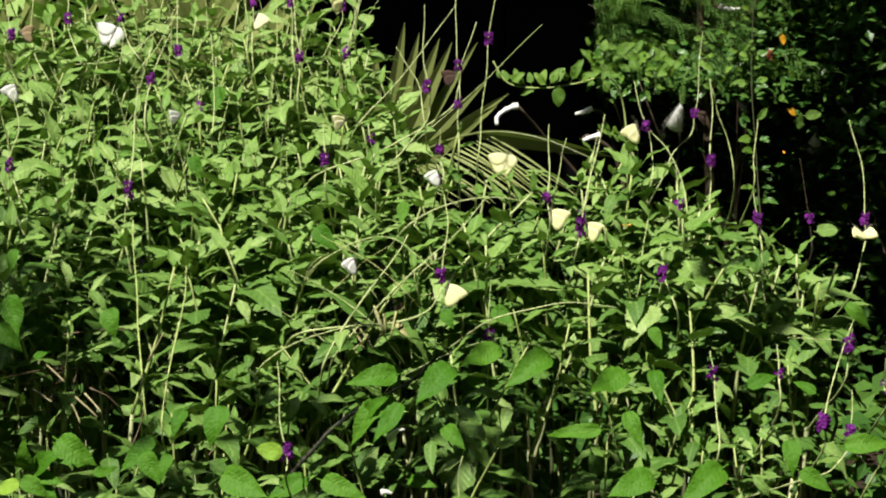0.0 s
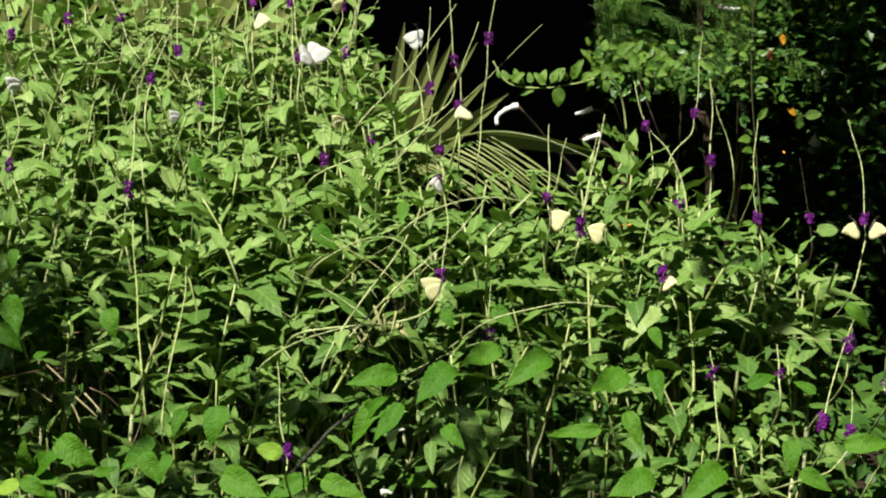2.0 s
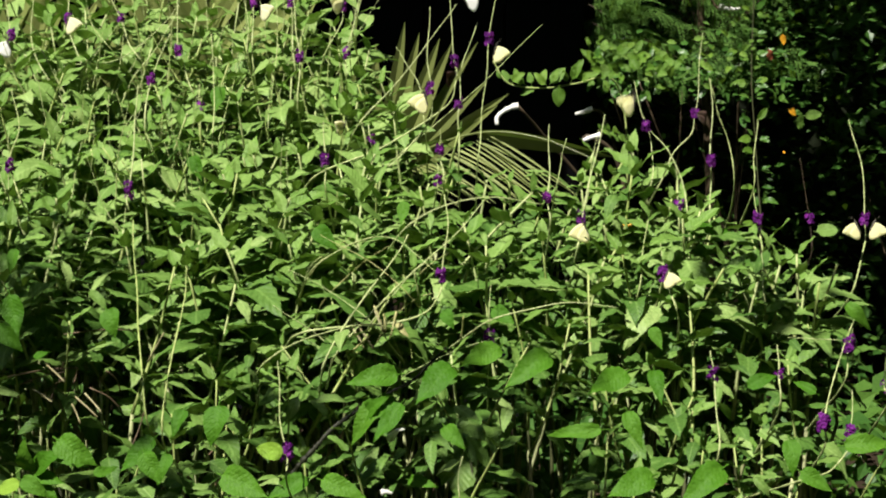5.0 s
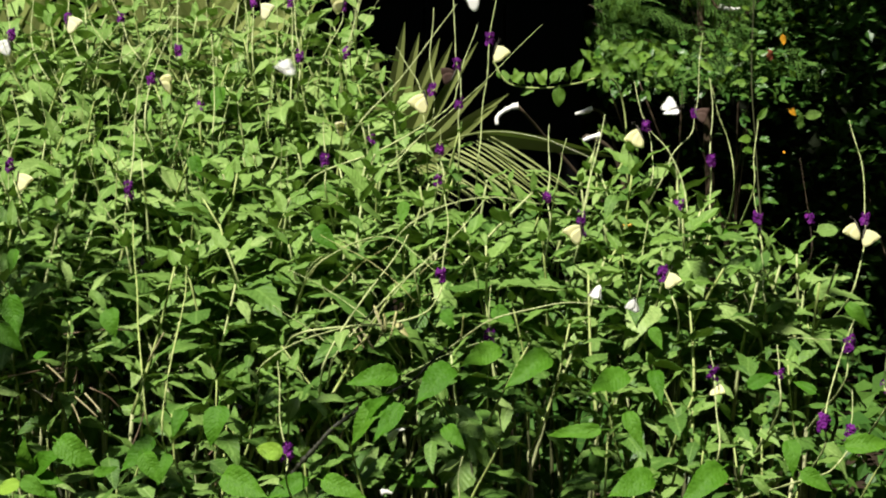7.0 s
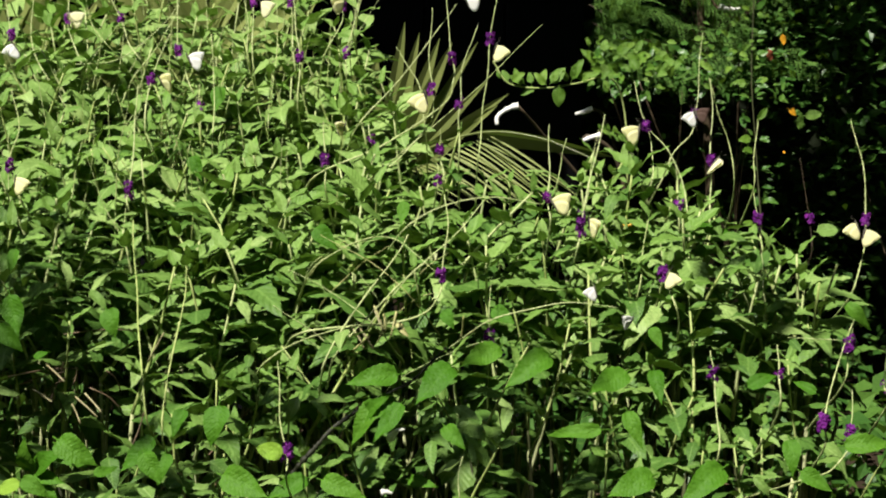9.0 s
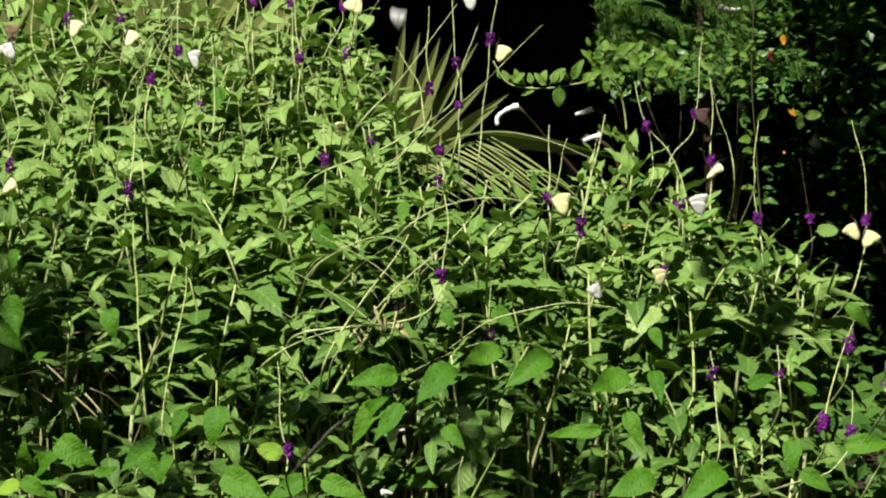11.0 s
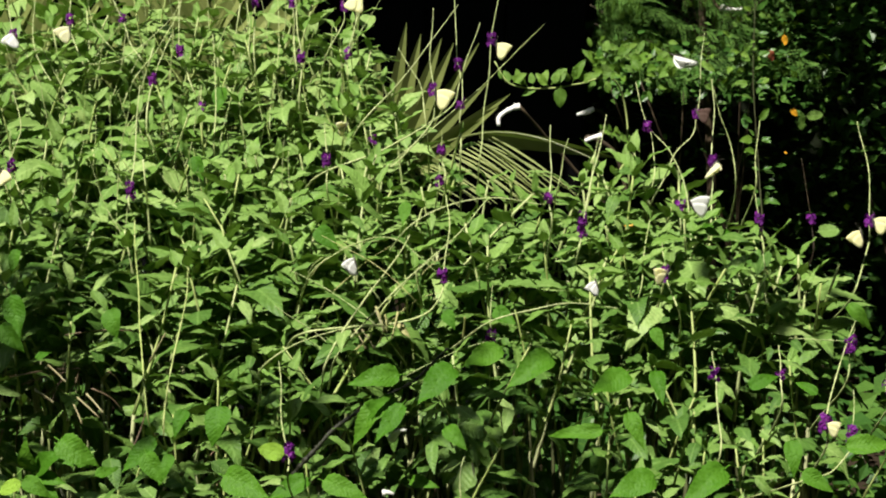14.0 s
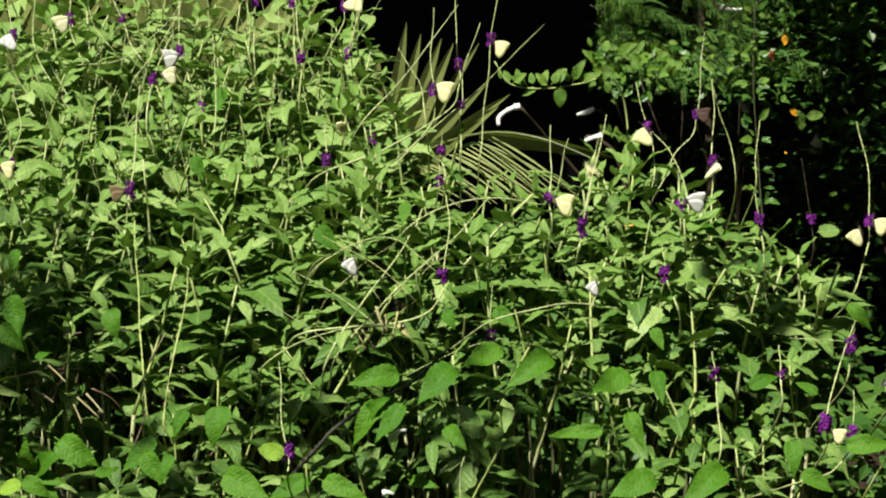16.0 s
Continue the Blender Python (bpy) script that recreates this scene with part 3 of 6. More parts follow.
def spike(points, flower=None, count=10, r=0.0024, key="", material=None, spread=0.010):
    """A whip-like flower stalk from its foot to its tip, with a ring of small flowers part of the way up."""
    foot = Vector(points[0])
    plant = plant_near(foot)
    phase = random.uniform(0, 6)
    root = foot + (foot - Vector(points[1])).normalized() * 0.05 + (Vector((0, 0.02, -0.01)) if material is SHADED_STEM else Vector((0, 0.13, -0.06)) if material is not BARK else Vector((-0.02, 0.16, -0.03)))
    points = [root, *points]
    line = [q - foot + Vector((math.sin(i * 0.2 + phase), math.cos(i * 0.17 + phase), 0)) * 0.0012 for i, q in enumerate(smooth_path(points, 20))]
    v, f = tube(line, r * 0.72, r * 0.30, 6, 0.75)
    ob = part("flower_spike", mesh_from("flower_spike", v, f, material or SPIKE), plant, Matrix.Translation(foot - plant.location))
    if key:
        SPIKES[key] = (ob, foot - plant.location)
    if flower:
        c = Vector(flower) - foot
        for k in range(round(count * 1.8)):
            a = k * 2.4 + random.uniform(-0.3, 0.3)
            out = Vector((math.cos(a), math.sin(a), random.uniform(-0.3, 0.5))).normalized()
            at = c + Vector((0, 0, random.uniform(-spread, spread) * 0.9)) + out * 0.001
            m = leaf_pose(at, out, Vector((0, 0, 1)), random.uniform(0.6, 0.95))
            part("floret", random.choice(FLORETS), ob, m, "purple floret")
    return ob


def build_spikes():
    spike([(-0.678, 2.167, 1.115), (-0.705, 2.200, 1.173), (-0.698, 2.232, 1.226), (-0.717, 2.275, 1.287)], (-0.700, 2.180, 1.175))
    spike([(-0.769, 2.608, 1.266), (-0.808, 2.642, 1.326), (-0.830, 2.648, 1.358), (-0.858, 2.708, 1.444)], (-0.823, 2.628, 1.359), 14)
    spike([(-0.683, 2.613, 1.287), (-0.716, 2.649, 1.360), (-0.722, 2.655, 1.389), (-0.721, 2.712, 1.466)], (-0.715, 2.635, 1.389), 12)
    spike([(-0.575, 2.617, 1.308), (-0.607, 2.647, 1.349), (-0.625, 2.675, 1.389), (-0.671, 2.733, 1.465)], (-0.614, 2.635, 1.391), 7)
    spike([(-0.455, 2.504, 1.255), (-0.479, 2.535, 1.304), (-0.489, 2.541, 1.335), (-0.509, 2.646, 1.445)], (-0.485, 2.521, 1.337), 14)
    spike([(-0.517, 2.351, 1.211), (-0.519, 2.404, 1.265), (-0.518, 2.429, 1.290), (-0.497, 2.507, 1.367)], (-0.514, 2.409, 1.292), 12)
    spike([(-0.487, 2.085, 1.112), (-0.491, 2.103, 1.149), (-0.493, 2.170, 1.224), (-0.498, 2.227, 1.300)], (-0.484, 2.073, 1.154), 14, spread=0.018)
    spike([(-0.260, 2.449, 1.240), (-0.260, 2.488, 1.327), (-0.271, 2.532, 1.387), (-0.283, 2.590, 1.467)], (-0.258, 2.468, 1.329), 13)
    spike([(-0.282, 2.613, 1.287), (-0.289, 2.649, 1.360), (-0.292, 2.661, 1.417), (-0.299, 2.717, 1.487)], (-0.290, 2.641, 1.418), 10)
    spike([(-0.360, 2.611, 1.277), (-0.363, 2.629, 1.361), (-0.365, 2.661, 1.417), (-0.366, 2.717, 1.487)], (-0.361, 2.641, 1.418), 9)
    spike([(-0.231, 2.617, 1.308), (-0.198, 2.631, 1.372), (-0.193, 2.660, 1.411), (-0.203, 2.717, 1.487)], (-0.191, 2.639, 1.412), 8)
    spike([(-0.178, 2.508, 1.275), (-0.176, 2.520, 1.333), (-0.152, 2.593, 1.436)], (-0.176, 2.500, 1.334), 6)
    spike([(-0.188, 2.171, 1.133), (-0.192, 2.202, 1.181), (-0.198, 2.255, 1.237)], (-0.191, 2.182, 1.184), 12)
    spike([(-0.426, 2.387, 1.187), (-0.428, 2.400, 1.247), (-0.434, 2.428, 1.282)], (-0.424, 2.380, 1.249), 5)
    spike([(-0.118, 2.278, 1.153), (-0.123, 2.308, 1.201), (-0.129, 2.323, 1.224)], (-0.122, 2.288, 1.204), 4)
    spike([(-0.137, 2.272, 1.125), (-0.080, 2.281, 1.167), (-0.031, 2.292, 1.219), (-0.016, 2.299, 1.256), (-0.019, 2.306, 1.286), (-0.025, 2.339, 1.348), (-0.020, 2.375, 1.419)], (-0.021, 2.286, 1.288), 11, key="a")
    spike([(-0.215, 2.295, 1.141), (-0.100, 2.305, 1.186), (0.006, 2.319, 1.252), (0.024, 2.327, 1.291), (0.023, 2.345, 1.326), (0.018, 2.366, 1.375), (0.018, 2.402, 1.450)], (0.023, 2.315, 1.328), 11, key="b")
    spike([(0.027, 2.280, 1.163), (0.026, 2.293, 1.223), (0.028, 2.301, 1.263), (0.033, 2.333, 1.320), (0.059, 2.370, 1.394)], (0.026, 2.281, 1.264), 8, key="c")
    spike([(0.058, 2.230, 1.170), (0.062, 2.252, 1.223), (0.070, 2.277, 1.296), (0.077, 2.303, 1.369), (0.090, 2.342, 1.456)], (0.076, 2.273, 1.371), 12, r=0.0021, key="d")
    spike([(0.002, 2.173, 1.142), (-0.001, 2.179, 1.168), (-0.006, 2.205, 1.198), (-0.004, 2.212, 1.228)], (-0.005, 2.185, 1.200), 11)
    spike([(-0.013, 2.169, 1.124), (-0.008, 2.175, 1.152), (-0.010, 2.200, 1.174)], (-0.009, 2.155, 1.155), 6)
    spike([(-0.031, 2.311, 1.214), (-0.038, 2.345, 1.275), (-0.057, 2.363, 1.315), (-0.082, 2.381, 1.351)], r=0.0020)
    spike([(-0.157, 2.370, 1.204), (-0.092, 2.366, 1.278), (-0.028, 2.382, 1.355), (0.022, 2.417, 1.423)], r=0.0022)
    spike([(-0.091, 2.319, 1.157), (-0.018, 2.332, 1.218), (0.066, 2.408, 1.284), (0.182, 2.531, 1.383)], r=0.0015)
    spike([(0.164, 2.062, 1.098), (0.163, 2.090, 1.137), (0.167, 2.121, 1.186), (0.167, 2.154, 1.244)], (0.160, 2.071, 1.141), 9)
    spike([(0.177, 2.112, 1.143), (0.185, 2.131, 1.185), (0.196, 2.149, 1.223)], r=0.0017)
    spike([(0.198, 1.974, 1.073), (0.206, 2.003, 1.110), (0.232, 2.081, 1.192), (0.255, 2.137, 1.262)], (0.204, 1.983, 1.115), 17, spread=0.022)
    spike([(0.216, 2.065, 1.115), (0.229, 2.098, 1.172), (0.243, 2.132, 1.238)], r=0.0016)
    spike([(-0.192, 1.834, 0.992), (-0.074, 1.837, 1.004), (-0.028, 1.840, 1.017), (-0.006, 1.845, 1.040), (-0.002, 1.870, 1.065), (0.006, 1.913, 1.119), (0.003, 1.973, 1.162)], (-0.003, 1.851, 1.070), 10, r=0.0026)
    spike([(0.381, 2.047, 1.030), (0.387, 2.149, 1.127), (0.366, 2.184, 1.195), (0.332, 2.213, 1.234), (0.315, 2.258, 1.303)], (0.327, 2.193, 1.238), 8, r=0.0022)
    spike([(0.328, 2.133, 1.148), (0.338, 2.184, 1.195), (0.332, 2.213, 1.234)], r=0.0018)
    spike([(0.341, 2.133, 1.148), (0.370, 2.183, 1.191), (0.407, 2.231, 1.220), (0.417, 2.248, 1.252), (0.428, 2.291, 1.313), (0.437, 2.326, 1.379)], (0.411, 2.218, 1.255), 9, r=0.0018)
    spike([(0.425, 2.156, 1.061), (0.436, 2.191, 1.129), (0.435, 2.201, 1.179), (0.446, 2.258, 1.251), (0.448, 2.289, 1.304)], (0.432, 2.181, 1.182), 14)
    spike([(0.492, 2.272, 1.125), (0.480, 2.288, 1.200), (0.461, 2.299, 1.256), (0.449, 2.310, 1.304)], r=0.0018)
    spike([(0.498, 2.170, 1.128), (0.502, 2.182, 1.186), (0.512, 2.215, 1.244)], r=0.0021)
    spike([(0.516, 2.148, 1.026), (0.512, 2.180, 1.079), (0.511, 2.211, 1.126)], (0.507, 2.160, 1.083), 13, spread=0.02)
    spike([(0.471, 1.936, 0.988), (0.474, 1.966, 1.032), (0.477, 1.994, 1.070)], r=0.0020)
    spike([(0.614, 2.244, 0.995), (0.618, 2.260, 1.071), (0.601, 2.282, 1.172)], (0.618, 2.260, 1.071), 8, r=0.0015, material=BARK)
    spike([(0.628, 2.040, 0.996), (0.660, 2.093, 1.056), (0.669, 2.123, 1.097), (0.675, 2.181, 1.177), (0.667, 2.235, 1.242)], (0.659, 2.093, 1.102), 13, r=0.0021, key="e")
    spike([(0.336, 1.887, 1.001), (0.318, 1.920, 1.057), (0.320, 1.958, 1.093)], (0.311, 1.881, 1.065), 14)
    spike([(0.281, 1.922, 1.017), (0.292, 1.953, 1.069), (0.306, 2.005, 1.120)], r=0.0021)
    spike([(0.473, 1.610, 0.899), (0.476, 1.618, 0.937), (0.500, 1.669, 0.984), (0.543, 1.741, 1.035)], (0.469, 1.599, 0.942), 18, r=0.0022)
    spike([(0.443, 1.584, 0.872), (0.478, 1.587, 0.884), (0.499, 1.592, 0.910), (0.508, 1.615, 0.923), (0.522, 1.665, 0.963)], (0.502, 1.596, 0.928), 9, r=0.0018)
    spike([(0.521, 1.704, 0.957), (0.536, 1.734, 1.002), (0.548, 1.760, 1.026)], (0.527, 1.706, 1.011), 8, r=0.0018)
    spike([(0.325, 1.532, 0.914), (0.330, 1.562, 0.960), (0.333, 1.611, 1.000), (0.334, 1.637, 1.023)], (0.328, 1.592, 1.007), 4, r=0.0018)
    spike([(-0.177, 1.470, 0.911), (-0.181, 1.487, 0.943), (-0.192, 1.527, 0.986), (-0.201, 1.595, 1.021)], (-0.177, 1.468, 0.950), 8, r=0.0018)
    spike([(0.061, 1.728, 0.973), (0.061, 1.736, 1.011), (0.064, 1.790, 1.070)], (0.060, 1.717, 1.017), 6, r=0.0016)
    spike([(0.018, 1.455, 0.889), (0.019, 1.474, 0.930), (0.025, 1.498, 0.948)], r=0.0016)
    spike([(0.552, 1.793, 0.989), (0.506, 1.794, 0.993), (0.476, 1.814, 0.990)], r=0.0014)
    spike([(0.432, 1.670, 0.938), (0.433, 1.689, 0.980), (0.437, 1.715, 1.008)], (0.431, 1.679, 0.983), 2)
    spike([(0.367, 2.097, 1.073), (0.369, 2.108, 1.123), (0.369, 2.139, 1.174)], (0.366, 2.088, 1.126), 6, r=0.0018)
    spike([(0.569, 1.670, 0.938), (0.570, 1.685, 0.964), (0.586, 1.736, 1.010)], (0.568, 1.675, 0.965), 3)
    # bare arching stems across the middle of the thicket
    spike([(-0.159, 1.768, 0.969), (-0.113, 1.844, 1.036), (-0.076, 1.893, 1.074), (-0.051, 1.941, 1.109)], r=0.0024)
    spike([(-0.140, 1.771, 0.984), (-0.074, 1.846, 1.044), (0.013, 1.921, 1.109), (0.063, 1.972, 1.156)], r=0.0022)
    spike([(-0.053, 1.963, 1.117), (0.013, 1.990, 1.146), (0.080, 1.992, 1.155), (0.143, 1.990, 1.145)], r=0.0020)
    spike([(-0.184, 1.932, 1.065), (-0.119, 1.959, 1.097), (-0.070, 1.959, 1.097), (-0.011, 1.911, 1.062)], r=0.0018)
    spike([(0.058, 1.779, 1.021), (0.119, 1.783, 1.038), (0.172, 1.785, 1.047), (0.233, 1.783, 1.040)], r=0.0020)
    spike([(-0.239, 1.768, 0.969), (-0.188, 1.794, 0.993), (-0.112, 1.817, 1.007), (-0.065, 1.816, 1.003)], r=0.0018)
    spike([(-0.362, 1.581, 0.954), (-0.391, 1.697, 1.021), (-0.424, 1.829, 1.064), (-0.454, 1.965, 1.126)], r=0.0023, material=STEM)
    spike([(-0.339, 1.559, 0.947), (-0.346, 1.742, 1.039), (-0.357, 1.852, 1.075)], r=0.0020, material=STEM)
    spike([(-0.732, 2.635, 1.296), (-0.623, 2.639, 1.312), (-0.540, 2.674, 1.380), (-0.508, 2.748, 1.443)], r=0.0017)
    spike([(-0.592, 2.588, 1.268), (-0.547, 2.644, 1.339), (-0.520, 2.698, 1.401), (-0.521, 2.753, 1.465)], r=0.0017)
    spike([(-0.644, 2.682, 1.325), (-0.693, 2.714, 1.378), (-0.709, 2.751, 1.454)], r=0.0017)
    spike([(-0.698, 2.502, 1.245), (-0.780, 2.622, 1.329), (-0.812, 2.748, 1.443)], r=0.0018)
    spike([(-0.400, 2.345, 1.182), (-0.405, 2.424, 1.263), (-0.437, 2.588, 1.363)], r=0.0022)
    spike([(-0.371, 2.617, 1.308), (-0.379, 2.674, 1.380), (-0.402, 2.753, 1.465)], r=0.0018)
    spike([(-0.174, 2.584, 1.342), (-0.168, 2.635, 1.393), (-0.152, 2.689, 1.455)], r=0.0018)
    spike([(-0.315, 2.504, 1.255), (-0.309, 2.574, 1.343), (-0.324, 2.667, 1.445)], r=0.0017)
    rng = random.Random(18)
    for k in range(11):
        # dry yellowish runners tangled in the middle of the thicket
        y = rng.uniform(1.78, 2.02)
        q = Vector((rng.uniform(-0.24, 0.04), y, top_of(-0.1, y) + rng.uniform(-0.14, 0.0)))
        d = Vector((rng.choice((1, 1, 1, -1)) * rng.uniform(0.4, 1), rng.gauss(0, 0.3), rng.uniform(0.15, 1.0))).normalized() * rng.uniform(0.07, 0.2)
        spike([q, q + d * 0.5 + Vector((0, 0, 0.01)), q + d], r=rng.uniform(0.0009, 0.0015), material=RUNNER if k % 2 else None)
    rng = random.Random(17)
    for k in range(85):
        # thin pale stalks that stand out of the taller back of the thicket
        y = rng.uniform(2.2, 2.95)
        x = rng.uniform(-0.34 * y, -0.06 * y)
        q = Vector((x, y, top_of(x, y) - 0.16))
        d = Vector((rng.gauss(0, 0.3), rng.gauss(0, 0.2), 1)).normalized() * rng.uniform(0.12, 0.24)
        spike([q, q + d * 0.5 + Vector((rng.gauss(0, 0.01), 0, 0)), q + d], r=rng.uniform(0.0014, 0.0021), material=STEM if k % 3 == 0 else None)
    spike([(-0.167, 1.56, 0.909), (-0.139, 1.58, 0.936), (-0.1, 1.6, 0.96), (-0.059, 1.62, 0.977), (-0.03, 1.64, 0.99), (0.003, 1.68, 1.014)], r=0.0050, material=SHADED_STEM)


build_spikes()


# ---- the palm between thicket and shed ----
def blade_mesh(base, tip, width, sag=0.03, twist=(0, -1, 0.3), origin=(0, 0, 0)):
    """A palm leaflet: a long pointed blade folded along its rib."""
    a, b = Vector(base) - Vector(origin), Vector(tip) - Vector(origin)
    way = (b - a).normalized()
    side = way.cross(Vector(twist)).normalized()
    up = side.cross(way)
    verts, faces = [], []
    n = 9
    for i in range(n):
        t = i / (n - 1)
        q = a.lerp(b, t) + Vector((0, 0, -sag * t * t))
        w = width * min(1, 0.35 + 3 * t) * (1 - t ** 2.2) ** 0.9 + 0.0006
        for k, lift in ((-1, 0.35), (0, 0), (1, 0.35)):
            verts.append(q + side * (k * w) + up * (lift * w))
    for i in range(n - 1):
        for k in range(2):
            v = i * 3 + k
            faces.append((v, v + 1, v + 4, v + 3))
    return mesh_from("leaflet", verts, faces, PALM_LEAF, False)


def build_palm():
    rng = random.Random(21)
    foot = Vector((-0.12, 3.55, 0))
    palm = thing("palm", foot, "young palm with stiff grey-green fronds before the black shed", "palm")
    hub = Vector((-0.115, 3.259, 0.962))
    part("trunk", tube_mesh("trunk", [foot, foot.lerp(hub, 0.5) + Vector((0.03, 0, 0)), hub], 0.05, 0.03, BARK, 10, 6, 0.2, foot), palm)

    def leaflet(a, b, w, sag=0.02, twist=(0.18, -0.95, 0.25)):
        part("leaflet", blade_mesh(a, b, w, sag, twist, foot), palm)

    # upright fan
    leaflet((-0.159, 3.268, 1.003), (-0.228, 3.227, 1.290), 0.022)
    leaflet((-0.167, 3.268, 1.003), (-0.159, 3.235, 1.326), 0.021)
    leaflet((-0.148, 3.268, 1.003), (-0.090, 3.245, 1.376), 0.022)
    leaflet((-0.137, 3.268, 1.003), (-0.056, 3.240, 1.350), 0.022)
    leaflet((-0.122, 3.248, 1.006), (-0.008, 3.237, 1.339), 0.023)
    leaflet((-0.114, 3.248, 1.006), (0.021, 3.215, 1.330), 0.022)
    leaflet((-0.106, 3.248, 1.006), (0.081, 3.235, 1.329), 0.016)
    leaflet((-0.185, 3.308, 0.996), (-0.224, 3.316, 1.230), 0.029)
    leaflet((-0.180, 3.327, 0.993), (-0.197, 3.322, 1.257), 0.026)
    leaflet((-0.130, 3.308, 0.996), (-0.074, 3.328, 1.283), 0.029)
    leaflet((-0.199, 3.308, 0.996), (-0.272, 3.319, 1.243), 0.023)
    leaflet((-0.093, 3.218, 1.010), (0.102, 3.166, 1.245), 0.016)
    leaflet((-0.084, 3.218, 1.010), (0.150, 3.130, 1.219), 0.018)
    leaflet((-0.073, 3.218, 1.010), (0.124, 3.124, 1.192), 0.021)
    leaflet((-0.066, 3.217, 1.003), (0.085, 3.118, 1.162), 0.018)
    # arching frond with a dense comb of narrow leaflets
    spine = smooth_path([(-0.121, 3.065, 1.008), (-0.030, 3.030, 1.087), (0.094, 2.988, 1.128), (0.215, 2.935, 1.120), (0.341, 2.874, 1.075)], 6)
    v, f = tube([q - foot for q in spine], 0.0032, 0.0014, 5)
    part("spine", mesh_from("spine", v, f, PALM_LEAF), palm)
    n = len(spine)
    first, last = (Vector((-0.119, 3.02, 1.025)), Vector((0.105, 3.0, 1.115))), (Vector((0.02, 2.92, 0.991)), Vector((0.288, 2.88, 1.007)))
    for i in range(25):
        t = i / 24
        a = first[0].lerp(first[1], t ** 0.85) + Vector((0, 0, rng.gauss(0, 0.003)))
        b = last[0].lerp(last[1], t) + Vector((rng.gauss(0, 0.012), 0, 0.02 + rng.gauss(0, 0.006)))
        leaflet(a, b, rng.uniform(0.0022, 0.0036), 0.03, (0.25, -0.6, 1))
    leaflet((0.077, 3.03, 1.12), (0.366, 2.92, 1.112), 0.026, 0.03, (0.1, -0.85, -0.5))
    # tall frond that leans over the back of the thicket
    for root, tops in (((-0.621, 3.259, 0.962), (300, 250, 200, 150, 330)), ((-0.990, 3.259, 0.962), (-40, 20, 70, 110, 150)), ((-0.490, 3.210, 0.971), (360, 385, 420, 440))):
        sp = smooth_path([Vector(root), Vector(root) + Vector((-0.05, 0.05, 0.35)), Vector(root) + Vector((-0.18, 0.08, 0.8))], 8)
        v, f = tube([q - foot for q in sp], 0.008, 0.003, 5)
        part("spine", mesh_from("spine", v, f, PALM_LEAF), palm)
        for i in range(22):
            q = sp[int(i / 22 * (len(sp) - 1))]
            for s in (-1, 1):
                d = Vector((s * rng.uniform(0.28, 0.55), rng.uniform(-0.2, 0.1), rng.uniform(0.65, 0.95)))
                leaflet(q, q + d * rng.uniform(0.38, 0.5), 0.018, 0.03, (-0.1, -1, 0.4))


build_palm()


# ---- shrubs, vine and hedges beyond ----
def leaf_mass(name, material, spots, size, rng, out=None):
    """One mesh of many small folded leaves at the given spots."""
    verts, faces = [], []
    for p in spots:
        s = size * rng.uniform(0.6, 1.3)
        d = Vector((rng.gauss(0, 1), rng.gauss(0, 1), rng.gauss(-0.2, 0.6))).normalized()
        x = d.cross(Vector((rng.gauss(0, 0.4), rng.gauss(-0.4, 0.4), 1))).normalized()
        z = x.cross(d)
        n = len(verts)
        p = Vector(p)
        verts += [p, p + d * s * 0.45 + x * s * 0.27 + z * s * 0.08, p + d * s, p + d * s * 0.45 - x * s * 0.27 + z * s * 0.08, p + d * s * 0.5]
        faces += [(n, n + 1, n + 4), (n + 1, n + 2, n + 4), (n, n + 4, n + 3), (n + 4, n + 2, n + 3)]
    return mesh_from(name, verts, faces, material, False)


def shrub(at, label, spots, rng, size, mass, mass_spots, reach=0.5):
    ob = thing("shrub", at, label, "shrub", "shrubs in the shade")
    o = Vector(at)
    for k in range(7):
        end = Vector(spots[(k * 37) % len(spots)]) - o
        part("stem", tube_mesh("stem", [Vector((rng.uniform(-0.1, 0.1), rng.uniform(-0.1, 0.1), 0)), end * 0.5 + Vector((rng.uniform(-0.1, 0.1), 0, 0)), end], 0.008, 0.002, BARK, 5, 4), ob)
    for p in spots:
        d = Vector((rng.gauss(0, 1), rng.gauss(-0.5, 0.7), rng.gauss(-0.1, 0.5)))
        part("leaf", rng.choice(OVAL), ob, leaf_pose(Vector(p) - o, d, (rng.gauss(0, 0.4), -0.7, 0.8), size * rng.uniform(0.6, 1.3)))
    m = part("foliage", leaf_mass("foliage", SHRUB_MASS, [Vector(p) - o for p in mass_spots], size, rng), ob)
    tagged(m, kind="stuff")
    return ob


def cloud(rng, n, x, y, z, clump=12, spread=0.10):
    """Spots gathered in clumps inside a box."""
    out = []
    while len(out) < n:
        c = (rng.uniform(*x), rng.uniform(*y), rng.uniform(*z))
        for _ in range(clump):
            p = (c[0] + rng.gauss(0, spread), c[1] + rng.gauss(0, spread), max(0.02, c[2] + rng.gauss(0, spread * 0.7)))
            # nothing grows across the shed's front
            if p[2] < 0.6 or p[0] > 0.103 * p[1] + 0.04:
                out.append(p)
    return out[:n]


